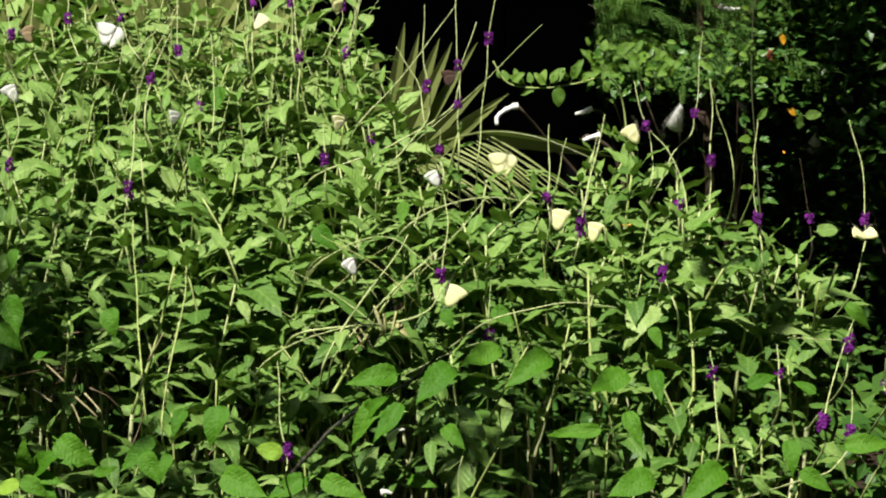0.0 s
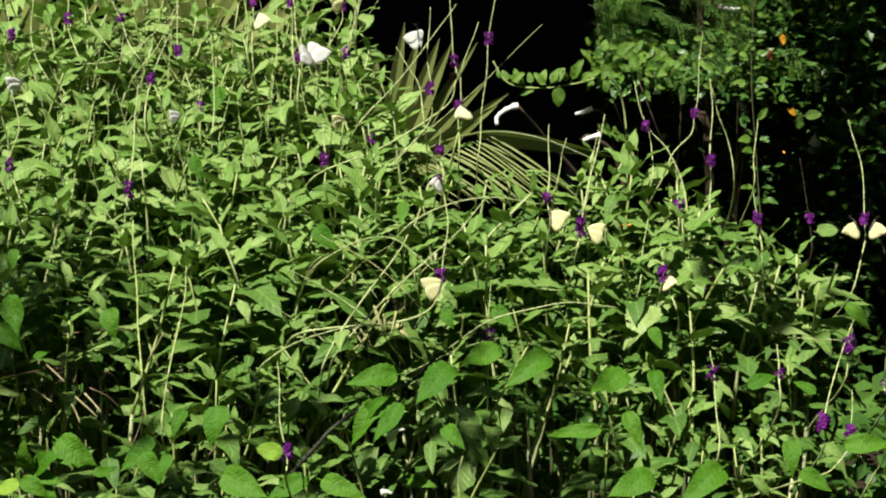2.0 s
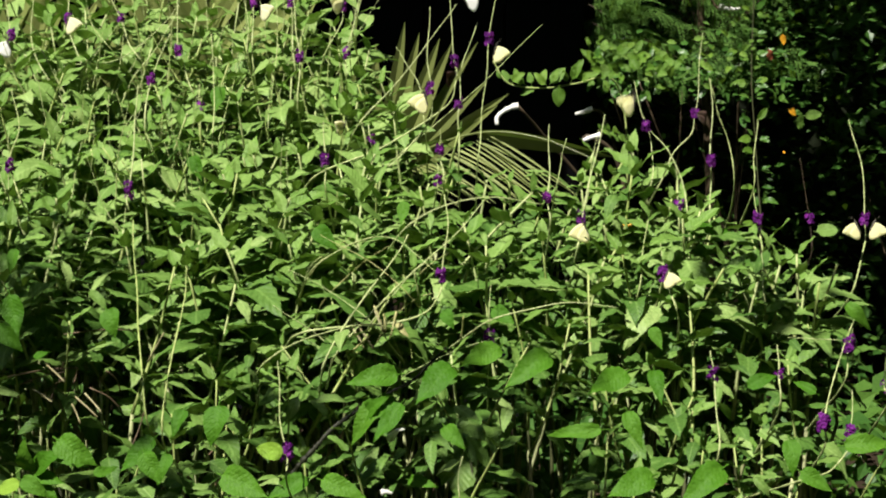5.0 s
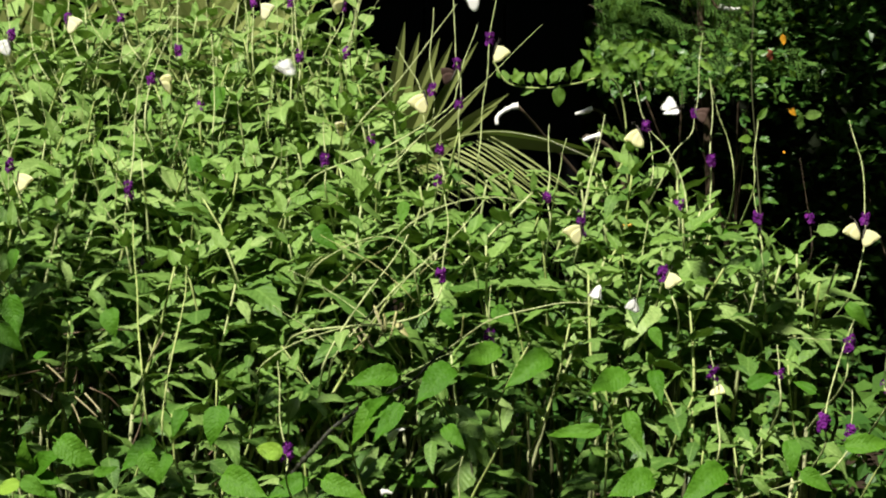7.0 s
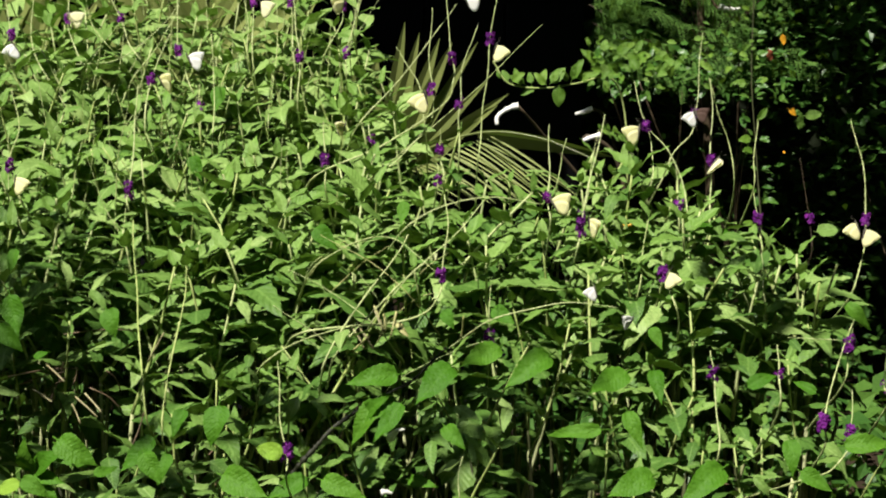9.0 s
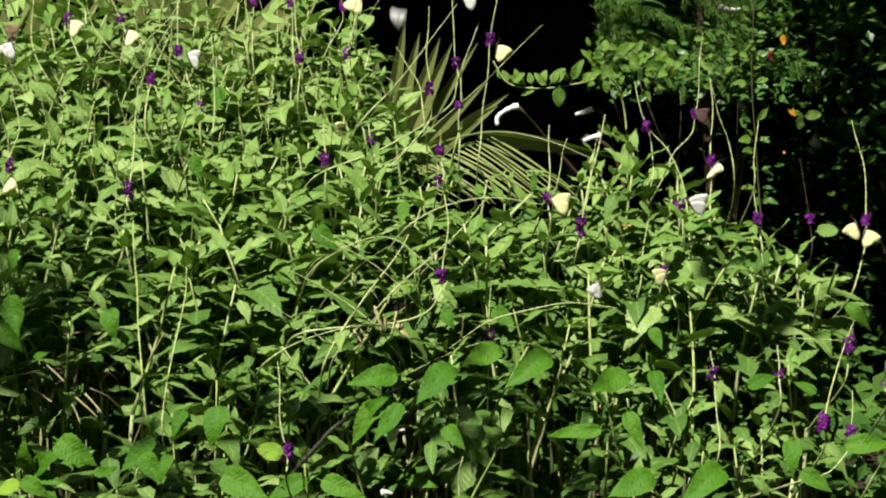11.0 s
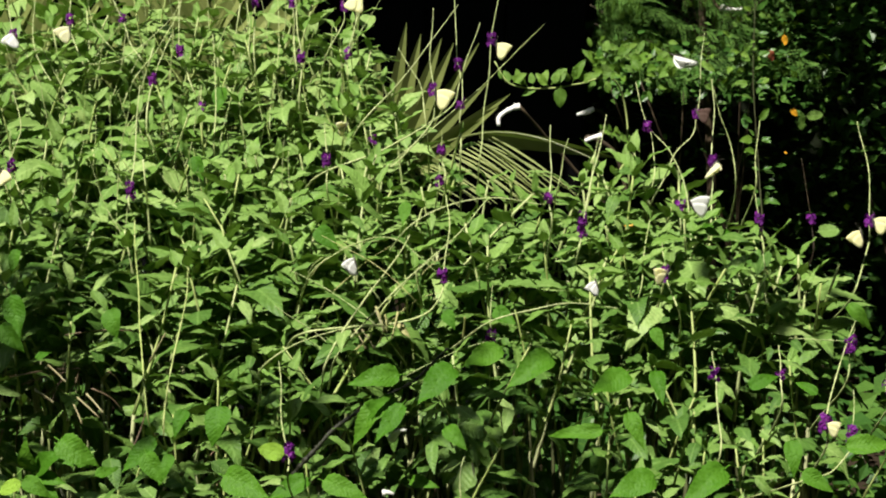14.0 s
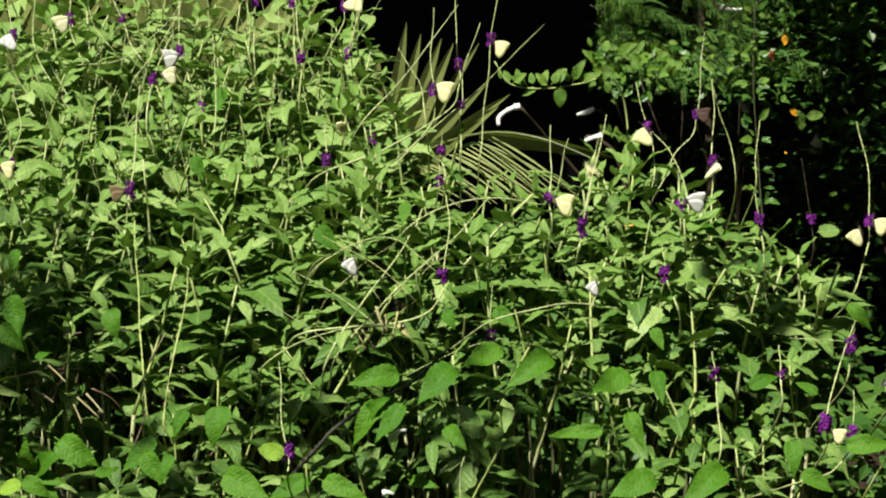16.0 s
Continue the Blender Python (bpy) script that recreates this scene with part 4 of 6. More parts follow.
def build_background():
    rng = random.Random(31)
    shrub((0.95, 4.1, 0), "dense shrub of small oval green leaves in dappled shade", cloud(rng, 170, (0.43, 0.98), (3.6, 3.9), (1.15, 1.23), 5, 0.03) + cloud(rng, 30, (0.75, 1.25), (3.5, 3.9), (0.9, 1.1), 5, 0.06), rng, 0.036, SHRUB_MASS, cloud(rng, 2800, (0.80, 1.35), (3.8, 4.7), (1.12, 1.75), 12, 0.07) + cloud(rng, 900, (0.42, 0.9), (3.8, 4.3), (1.15, 1.22), 8, 0.03) + cloud(rng, 1300, (0.45, 0.9), (4.4, 4.9), (1.0, 1.6), 12, 0.07) + cloud(rng, 900, (0.8, 1.4), (4.2, 4.9), (0.1, 1.05), 12, 0.08))
    shrub((1.55, 4.0, 0), "dark shrub of small oval leaves in deep shade", cloud(rng, 220, (1.1, 1.9), (3.6, 4.2), (0.95, 1.42), 5, 0.06), rng, 0.046, SHRUB_MASS, cloud(rng, 3000, (1.15, 2.2), (3.7, 4.8), (0.1, 1.8), 12, 0.10))
    # leaves added over soil that should lie dark in shade
    low = cloud(rng, 6000, (-1.0, 1.1), (2.4, 4.1), (0.04, 0.5), 10, 0.10)
    tagged(new("groundcover", leaf_mass("groundcover", SHRUB_MASS, low, 0.07, rng)), "low dark green groundcover, added to hide sunlit soil behind the thicket", "groundcover", kind="stuff")
    # feathery fronds
    tree = thing("feathery_shrub", (0.75, 3.95, 0), "shrub with fine feathery green leaflets in dappled light", "shrub")
    o = tree.location
    part("stem", tube_mesh("stem", [(0, 0, 0), (0.04, 0, 0.7), (-0.03, -0.05, 1.5), (0.02, 0, 2.1)], 0.02, 0.006, BARK, 7), tree)
    kinds = [frond_mesh(k) for k in range(4)]
    for k in range(78):
        q = Vector((rng.uniform(-0.33, 0.18), rng.uniform(-0.35, 0.28), 1.25 + 0.04 * rng.randrange(6) + rng.uniform(-0.01, 0.01)))
        if k % 4 == 0:
            q = Vector((rng.uniform(-0.36, -0.18), rng.uniform(0.38, 0.55), rng.uniform(1.2, 1.42)))
        near_wall = 0.1028 * (q.y + 3.95) + 0.012 - 0.75
        q.x = max(q.x, near_wall + rng.uniform(0, 0.03)) if q.y < 0.35 else q.x
        way = Vector((rng.uniform(-0.3 if q.x > near_wall + 0.13 else 0.2, 1), rng.uniform(-0.6, 0.2), rng.uniform(-0.3, 0.1)))
        if k % 5 == 1:
            # the outermost fronds reach the shed's corner
            q = Vector((0.405 + rng.uniform(0.0, 0.04) - 0.75, 3.9 - 3.95, 1.22 + 0.2 * k / 78))
            way = Vector((rng.uniform(0.4, 1), -0.5, rng.uniform(-0.2, 0.25)))
        part("frond", rng.choice(kinds), tree, leaf_pose(q, way, (rng.gauss(0, 0.25), rng.uniform(-0.45, 0.0), 0.9), rng.uniform(0.13, 0.20)))
        if k % 4 == 1:
            part("twig", tube_mesh("twig", [(0.0, -0.02, q.z - 0.2), q], 0.002, 0.0012, BARK, 4, 3), tree)
    # vine that reaches across the dark shed
    vine = thing("vine", (0.419, 3.169, 1.018), "trailing vine with rounded glossy green leaves", "vine")
    o = vine.location
    line = [(0.453, 3.309, 0.954), (0.446, 3.346, 1.131), (0.405, 3.314, 1.219), (0.318, 3.261, 1.210), (0.233, 3.209, 1.204), (0.154, 3.211, 1.215), (0.117, 3.222, 1.267)]
    part("stem", tube_mesh("stem", line, 0.0028, 0.0015, STEM, 5, 5, origin=o), vine)

    def vleaf(a, b, kinds_=VINE_OVAL, wide=1.0):
        a, b = Vector(a), Vector(b)
        ob = part("leaf", rng.choice(kinds_), vine, None)
        ob.matrix_basis = leaf_pose(a - o, b - a, (-0.2, -1, 0.5), (b - a).length) @ Matrix.Diagonal((wide, 1, 1, 1))

    vleaf((0.273, 3.210, 1.212), (0.268, 3.199, 1.160), wide=1.1)
    vleaf((0.220, 3.209, 1.206), (0.180, 3.206, 1.191))
    vleaf((0.231, 3.210, 1.210), (0.236, 3.219, 1.251), wide=1.1)
    vleaf((0.178, 3.211, 1.215), (0.170, 3.219, 1.251), wide=1.1)
    vleaf((0.207, 3.210, 1.212), (0.202, 3.217, 1.243))
    vleaf((0.154, 3.211, 1.217), (0.138, 3.218, 1.248))
    vleaf((0.260, 3.211, 1.215), (0.265, 3.217, 1.246), wide=1.2)
    vleaf((0.302, 3.231, 1.216), (0.324, 3.224, 1.274), wide=0.8)
    vleaf((0.294, 3.231, 1.216), (0.281, 3.217, 1.243))
    vleaf((0.345, 3.263, 1.221), (0.374, 3.268, 1.245))
    vleaf((0.372, 3.263, 1.221), (0.412, 3.267, 1.237))
    vleaf((0.385, 3.263, 1.218), (0.393, 3.256, 1.188))
    vleaf((0.135, 3.213, 1.225), (0.125, 3.217, 1.246))
    vleaf((0.159, 3.201, 1.216), (0.187, 3.197, 1.245), wide=1.1)
    vleaf((0.243, 3.200, 1.210), (0.211, 3.196, 1.240))
    vleaf((0.250, 3.220, 1.211), (0.286, 3.219, 1.254))
    vleaf((0.194, 3.220, 1.211), (0.156, 3.215, 1.236))
    vleaf((0.323, 3.231, 1.216), (0.347, 3.217, 1.243))
    vleaf((0.336, 3.233, 1.221), (0.305, 3.219, 1.254))
    vleaf((0.357, 3.253, 1.222), (0.342, 3.228, 1.197))
    for k in range(80):
        q = Vector((rng.uniform(0.36, 0.80), rng.uniform(3.2, 3.6), rng.gauss(1.27, 0.035)))
        vleaf(q, q + Vector((rng.uniform(-1, 1), rng.uniform(-0.8, 0.2), rng.uniform(-0.3, 0.6))).normalized() * rng.uniform(0.016, 0.034), VINE_OVAL if k % 3 else OVAL)
    for k in range(48):
        q = Vector((rng.uniform(0.36, 0.56), rng.uniform(3.3, 3.5), rng.gauss(1.245, 0.02)))
        q.x = max(q.x, 0.106 * q.y + 0.01)
        vleaf(q, q + Vector((rng.uniform(-0.7, 1), rng.uniform(-0.8, 0.2), rng.uniform(-0.1, 0.7))).normalized() * rng.uniform(0.03, 0.048), VINE_OVAL if k % 4 else PALE_OVAL, rng.uniform(0.7, 1.0))
    sprig = [Vector(q) for q in ((0.373, 3.2, 1.107), (0.418, 3.22, 1.091), (0.466, 3.25, 1.057))]
    part("stem", tube_mesh("stem", [Vector((0.47, 3.31, 1.0)), *sprig[::-1]], 0.0016, 0.001, WOODY, 4, 4, origin=o), vine)
    for k in range(9):
        q = sprig[0].lerp(sprig[1], k / 4.5) if k < 5 else sprig[1].lerp(sprig[2], (k - 4.5) / 4.5)
        for d in (Vector((-0.5, -0.2, 1)), Vector((0.6, -0.5, -0.6))):
            vleaf(q, q + (d + Vector((rng.gauss(0, 0.2), 0, rng.gauss(0, 0.2)))).normalized() * rng.uniform(0.016, 0.024), wide=0.9)
    # upright vine
    up = thing("climber", (0.80, 3.5, 0), "upright climbing vine with paired lit green leaves", "vine")
    o2 = up.location
    line = [(0.814, 3.406, 0.689), (0.806, 3.466, 0.972), (0.792, 3.511, 1.185), (0.795, 3.544, 1.341), (0.801, 3.575, 1.483)]
    part("stem", tube_mesh("stem", [o2, *line], 0.0022, 0.0014, WOODY, 5, 4, 0.4, origin=o2), up)
    for k in range(60):
        t = rng.random()
        a, b = smooth_path(line, 6)[int(t * 23)], None
        d = Vector((rng.choice((-1, 1)) * rng.uniform(0.4, 1), rng.uniform(-0.6, 0), rng.uniform(-0.2, 0.8))).normalized()
        part("leaf", rng.choice(VINE_OVAL if rng.random() < 0.5 else OVAL), up, leaf_pose(a - o2 + d * 0.01, d, (rng.gauss(-0.2, 0.4), -0.8, rng.uniform(0.3, 1.2)), rng.uniform(0.022, 0.045)))
    part("leaf", ORANGE[0], up, leaf_pose(Vector((0.859, 3.488, 1.318)) - o2, (0.15, 0, -1), (-0.6, -1, -0.2), 0.030), "orange withered leaf")
    part("leaf", ORANGE[1], up, leaf_pose(Vector((0.860, 3.399, 1.136)) - o2, (0.9, 0, -0.5), (-0.4, -1, 0.1), 0.027), "orange withered leaf")
    part("leaf", REDDENED[0], up, leaf_pose(Vector((0.825, 3.5, 1.278)) - o2, (0.5, 0, -1), (-0.2, -1, 0.4), 0.034), "reddish brown withered leaf")
    part("leaf", ORANGE[1], up, leaf_pose(Vector((0.851, 3.4, 1.028)) - o2, (1, 0, -0.3), (-0.2, -1, 0.6), 0.010), "orange withered leaf")
    part("leaf", PALE_OVAL[1], up, leaf_pose(Vector((0.896, 3.395, 1.118)) - o2, (1, 0, 0.1), (0.5, -1, 0.1), 0.048))
    part("leaf", PALE_OVAL[2], up, leaf_pose(Vector((0.889, 3.396, 1.125)) - o2, (0.1, 0, -1), (0.5, -1, 0.1), 0.042))
    part("leaf", PALE_OVAL[2], up, leaf_pose(Vector((0.788, 2.844, 0.933)) - o2, (1, 0, 0.15), (-0.2, -1, 0.7), 0.052))
    part("leaf", PALE_OVAL[0], up, leaf_pose(Vector((0.715, 3.475, 1.254)) - o2, (1, 0, -0.1), (-0.2, -1, 0.5), 0.02))
    # bleached dead branch ends
    dead = thing("dead_branch", (0.442, 3.577, 1.013), "bleached dry branch with pale broken ends", "branch")
    o3 = dead.location
    part("branch", tube_mesh("branch", [(0.501, 3.528, 0.782), (0.457, 3.571, 0.986), (0.391, 3.582, 1.039), (0.370, 3.582, 1.036)], 0.006, 0.008, BARK, 6, 5, 0.3, o3), dead)
    for pts, r in (([(0.409, 3.534, 1.051), (0.388, 3.533, 1.047), (0.365, 3.531, 1.038)], 0.0085), ([(0.394, 3.599, 1.115), (0.373, 3.597, 1.106), (0.349, 3.595, 1.100)], 0.008),
                   ([(0.193, 3.500, 1.131), (0.176, 3.499, 1.128), (0.154, 3.497, 1.117), (0.139, 3.494, 1.103), (0.139, 3.490, 1.083)], 0.0085)):
        part("pale_end", tube_mesh("pale_end", pts, r, r * 0.6, PALE_WOOD, 7, 4, 0.5, o3), dead, None, "bleached white wood")
    part("twig", tube_mesh("twig", [(0.515, 3.626, 0.762), (0.294, 3.597, 1.013), (0.194, 3.520, 1.129)], 0.004, 0.004, BARK, 5, 5, 0.3, o3), dead)
    part("twig", tube_mesh("twig", [(0.485, 3.664, 0.942), (0.433, 3.643, 1.083), (0.394, 3.599, 1.115)], 0.004, 0.004, BARK, 5, 5, 0.3, o3), dead)
    husk = thing("dry_husk", (0.755, 3.653, 1.369), "pale dry curled husk hanging on a thin twig", "husk")
    part("husk", tube_mesh("husk", [(0.728, 3.654, 1.378), (0.746, 3.653, 1.372), (0.764, 3.653, 1.370), (0.785, 3.653, 1.373)], 0.011, 0.003, PALE_WOOD, 7, 4, 0.5, husk.location), husk)
    part("twig", tube_mesh("twig", [(0.699, 3.691, 1.453), (0.715, 3.667, 1.389), (0.743, 3.651, 1.360), (0.770, 3.648, 1.348)], 0.004, 0.002, TWIG, 5, 4, 0.4, husk.location), husk)
    # hedges and trees, mostly out of view, added to block sky and cast shade
    hedge("hedge_back", (-5, 5), (5.4, 6.6), 4.4, 16000, rng)
    hedge("hedge_right", (2.9, 4.0), (-3, 5.3), 4.6, 7000, rng)
    hedge("hedge_left", (-3.5, -2.4), (-3, 5.3), 3.6, 7000, rng)
    hedge("hedge_front", (-5, 5), (-4.3, -3.1), 4.6, 8000, rng)
    back_tree = thing("shade_tree", (1.1, -2.2, 0), "broad leafy tree, added out of view to block light", "tree")
    part("trunk", tube_mesh("trunk", [(0, 0, 0), (0.05, 0.05, 1.6), (-0.2, 0.1, 3.4)], 0.13, 0.06, BARK, 10, 6, 0.2), back_tree)
    for e in ((-1.6, 0.6, 3.7), (-0.9, 1.6, 3.6), (0.9, 0.9, 3.6), (-2.4, -0.3, 3.8)):
        part("limb", tube_mesh("limb", [(0.0, 0.05, 2.2), (e[0] * 0.5, e[1] * 0.5, 3.0), e], 0.055, 0.02, BARK, 7, 5, 0.2), back_tree)
    spots = crown_spots(rng, 9000, (-2.3, 2.3), (-3.2, 0.4), lambda p: p.y < 0.80 - 0.465 * (p.z - 1.1), back_tree.location)
    spots += crown_fringe(rng, 45, back_tree.location)
    tagged(part("crown", leaf_mass("crown", SHRUB_MASS, spots, 0.2, rng), back_tree), kind="stuff")
    spots = crown_sprays(rng, 355, back_tree.location)
    tagged(part("hanging_spray", leaf_mass("hanging_spray", SHRUB_MASS, spots, 0.07, rng), back_tree), kind="stuff")
    shade = thing("shade_tree", (-1.85, 4.75, 0), "broad leafy tree, added out of view to shade the far side", "tree")
    part("trunk", tube_mesh("trunk", [(0, 0, 0), (0.1, 0.05, 1.5), (0.6, 0.1, 2.9), (1.6, 0.2, 3.6)], 0.14, 0.05, BARK, 10, 6, 0.2), shade)
    for e in ((0.4, -1.4, 3.4), (2.6, 0.8, 3.7), (1.4, 1.4, 3.7), (-0.8, 0.6, 3.5), (3.4, -0.8, 3.6)):
        part("limb", tube_mesh("limb", [(0.35, 0.08, 2.4), (0.35 + (e[0] - 0.35) * 0.5, e[1] * 0.4, 3.0), e], 0.06, 0.02, BARK, 7, 5, 0.2), shade)
    side_tree = thing("shade_tree", (2.35, 1.2, 0), "broad leafy tree, added out of view beside the thicket to block light", "tree")
    part("trunk", tube_mesh("trunk", [(0, 0, 0), (-0.05, 0.05, 1.5), (-0.1, 0.1, 3.2)], 0.12, 0.06, BARK, 10, 6, 0.2), side_tree)
    for e in ((-0.9, -0.9, 3.4), (-0.8, 0.9, 3.5), (0.2, -1.4, 3.6)):
        part("limb", tube_mesh("limb", [(-0.05, 0.05, 2.0), (e[0] * 0.5, e[1] * 0.5, 2.8), e], 0.05, 0.02, BARK, 7, 5, 0.2), side_tree)
    spots = crown_spots(rng, 9000, (0.0, 3.4), (-2.6, 2.2), lambda p: p.x > 1.14 - 0.372 * (p.z - 1.1), side_tree.location)
    tagged(part("crown", leaf_mass("crown", SHRUB_MASS, spots, 0.2, rng), side_tree), kind="stuff")
    spots = []
    while len(spots) < 17000:
        p = Vector((rng.uniform(-4.2, 3.2), rng.uniform(2.0, 8.0), rng.uniform(3.0, 4.2)))
        # the unseen crown's edge and gaps are shaped by where shade should fall
        edge = 2.34 - 0.45 * (p.z - 3.0) + 1.2 * math.exp(-((p.x + 0.15) / 0.5) ** 2) + 0.55 / (1 + math.exp((p.x + 0.9) * 8)) - (0.38 if p.x > 0.32 else 0.0) + 0.25 * noise.noise((p.x * 1.3, 0.0, p.z))
        if p.y < edge + 0.35 and not (-0.45 < p.x < 0.15 and p.y > 2.8 and noise.noise((p.x * 5, p.y * 5, 1.7)) > 0.22):
            continue
        thin = 1.0
        if p.x > -0.9:
            thin = 0.8 + 0.8 * noise.noise((p.x * 2.2, p.y * 2.2, 3.1)) if p.x < 0.22 else (0.70 if p.x < 0.42 else 0.52) + 0.85 * noise.noise((p.x * 3, p.y * 3, 5.2))
        if rng.random() < thin:
            spots.append(p - Vector((-1.85, 4.75, 0)))
    tagged(part("crown", leaf_mass("crown", SHRUB_MASS, spots, 0.22, rng), shade), kind="stuff")


def crown_spots(rng, n, x, y, inside, at):
    out = []
    while len(out) < n:
        p = Vector((rng.uniform(*x), rng.uniform(*y), rng.uniform(3.1, 4.5)))
        if inside(p + Vector((noise.noise(p * 1.7), noise.noise(p * 1.7 + Vector((7, 0, 0))), 0)) * 0.15):
            out.append(p - at)
    return out


def crown_fringe(rng, n, at):
    """Sparse unseen sprays at the crown's edge, added to dapple the thicket's front."""
    out = []
    while len(out) < n:
        p = Vector((rng.uniform(-2.2, -1.2), rng.uniform(-0.9, 0.9), rng.uniform(3.1, 4.3)))
        d = p.y - (0.86 - 0.465 * (p.z - 1.1))
        c = Vector((p.x + 0.372 * (p.z - 1.0), p.y + 0.465 * (p.z - 1.0), 0))
        if any((q + SUN_WAY * ((p.z - q.z) / SUN_WAY.z) - p).xy.length < 0.07 for q in BROAD_SPOTS):
            continue
        if 0 < d < 0.72 and noise.noise(c * 4.5 + Vector((2.3, 0, 0))) > 0.02 + 0.45 * d:
            out.append(p - at)
    return out


# patches of the thicket that the added sprays darken: centre and half-sizes
GLOOM = ((-0.60, 1.98, 0.13, 0.14), (-0.56, 2.24, 0.11, 0.08), (-0.50, 1.78, 0.16, 0.12), (0.11, 1.70, 0.14, 0.14), (0.15, 1.92, 0.08, 0.06), (-0.03, 1.75, 0.06, 0.06), (-0.27, 1.60, 0.09, 0.06), (-0.18, 1.76, 0.07, 0.06), (0.63, 1.90, 0.06, 0.10), (0.31, 1.98, 0.05, 0.04), (0.50, 2.07, 0.06, 0.03))


def crown_sprays(rng, n, at):
    """Loose unseen sprays below the crown's far edge, added to dapple the thicket's near side."""
    out = []
    while len(out) < n:
        p = Vector((rng.uniform(-2.0, 0.2), rng.uniform(-0.2, 1.35), rng.uniform(2.9, 3.6)))
        c = Vector((p.x + 0.372 * (p.z - 0.85), p.y + 0.465 * (p.z - 0.85), 0))
        # GLOOM patches get sprays to darken them; listed leaves and butterfly spots stay sunlit
        in_gloom = any(abs(c.x - cx) < rx and abs(c.y - cy) < ry for cx, cy, rx, ry in GLOOM)
        far = 1.86 if c.x < 0.28 else 1.62 if c.x < 0.44 else 2.05
        open_sun = any((q + SUN_WAY * ((p.z - q.z) / SUN_WAY.z) - p).xy.length < r for spots, r in ((BROAD_SPOTS, 0.055), (SUN_SPOTS, 0.09)) for q in spots)
        if not open_sun and (in_gloom or rng.random() < 0.45) and (in_gloom or -0.12 < c.x < 0.66 and 1.2 < c.y < far and noise.noise(c * 7.0 + Vector((4.1, 1.3, 0))) > -0.12):
            out.append(p - at)
    return out


def frond_mesh(seed):
    """A twice-feathered frond one unit long."""
    rng = random.Random(seed)
    verts, faces = [], []

    def strip(a, b, w, normal):
        way = (b - a).normalized()
        s = way.cross(normal).normalized() * w
        n = len(verts)
        m = a.lerp(b, 0.5)
        verts.extend([a, m + s, b, m - s])
        faces.append((n, n + 1, n + 2, n + 3))

    up = Vector((0, 0, 1))
    strip(Vector((0, 0, 0)), Vector((0, 1, -0.08)), 0.007, up)
    for i in range(6):
        t = 0.14 + 0.15 * i
        for s in (-1, 1):
            a = Vector((0, t, -0.08 * t * t))
            way = Vector((s * 0.85, 0.55, rng.uniform(-0.15, 0.1))).normalized()
            ln = 0.46 * (1 - 0.4 * abs(t - 0.45)) * rng.uniform(0.85, 1.1)
            droop = rng.uniform(0.1, 0.5)
            tilt = Vector((rng.gauss(0, 0.25), rng.gauss(0, 0.25), 1)).normalized()
            for k in range(15):
                u = 0.06 + 0.94 * k / 15
                c = a + way * (ln * u) + Vector((0, 0, -droop * ln * u * u))
                for q in (-1, 1):
                    side = way.cross(tilt).normalized() * q
                    strip(c, c + (side * 0.9 + way * 0.35) * (0.068 - 0.03 * abs(u - 0.45)), 0.0125, tilt)
    return mesh_from("frond", verts, faces, FERN_LEAF, False)


def hedge(name, x, y, h, n, rng):
    # hedges ring the clearing only to cut the sky's fill light
    ob = thing("hedge", ((x[0] + x[1]) / 2, (y[0] + y[1]) / 2, 0), "tall dense dark green hedge, added to cut sky light", "hedge", "garden hedges")
    o = ob.location
    # near-black core: the shade between the hedge's leaves, put into colour
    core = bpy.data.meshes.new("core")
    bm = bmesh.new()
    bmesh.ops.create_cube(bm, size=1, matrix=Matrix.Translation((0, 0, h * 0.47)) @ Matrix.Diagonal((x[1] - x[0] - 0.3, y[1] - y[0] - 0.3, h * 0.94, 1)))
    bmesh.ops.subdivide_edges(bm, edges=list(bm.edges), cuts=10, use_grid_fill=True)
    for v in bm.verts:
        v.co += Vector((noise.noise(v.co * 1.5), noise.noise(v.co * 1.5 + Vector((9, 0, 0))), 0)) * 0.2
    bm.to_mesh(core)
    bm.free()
    core.materials.append(HEDGE_SHADE)
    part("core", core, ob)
    spots = []
    for _ in range(n):
        a = [rng.uniform(*x), rng.uniform(*y), rng.uniform(0.02, h)]
        k = rng.randrange(5)
        if k < 2:
            a[0] = x[k] + rng.gauss(0, 0.08)
        elif k < 4:
            a[1] = y[k - 2] + rng.gauss(0, 0.08)
        else:
            a[2] = h + rng.gauss(0, 0.06)
        spots.append(Vector(a) - o)
    tagged(part("foliage", leaf_mass("foliage", SHRUB_MASS, spots, 0.13, rng), ob), kind="stuff")


build_background()


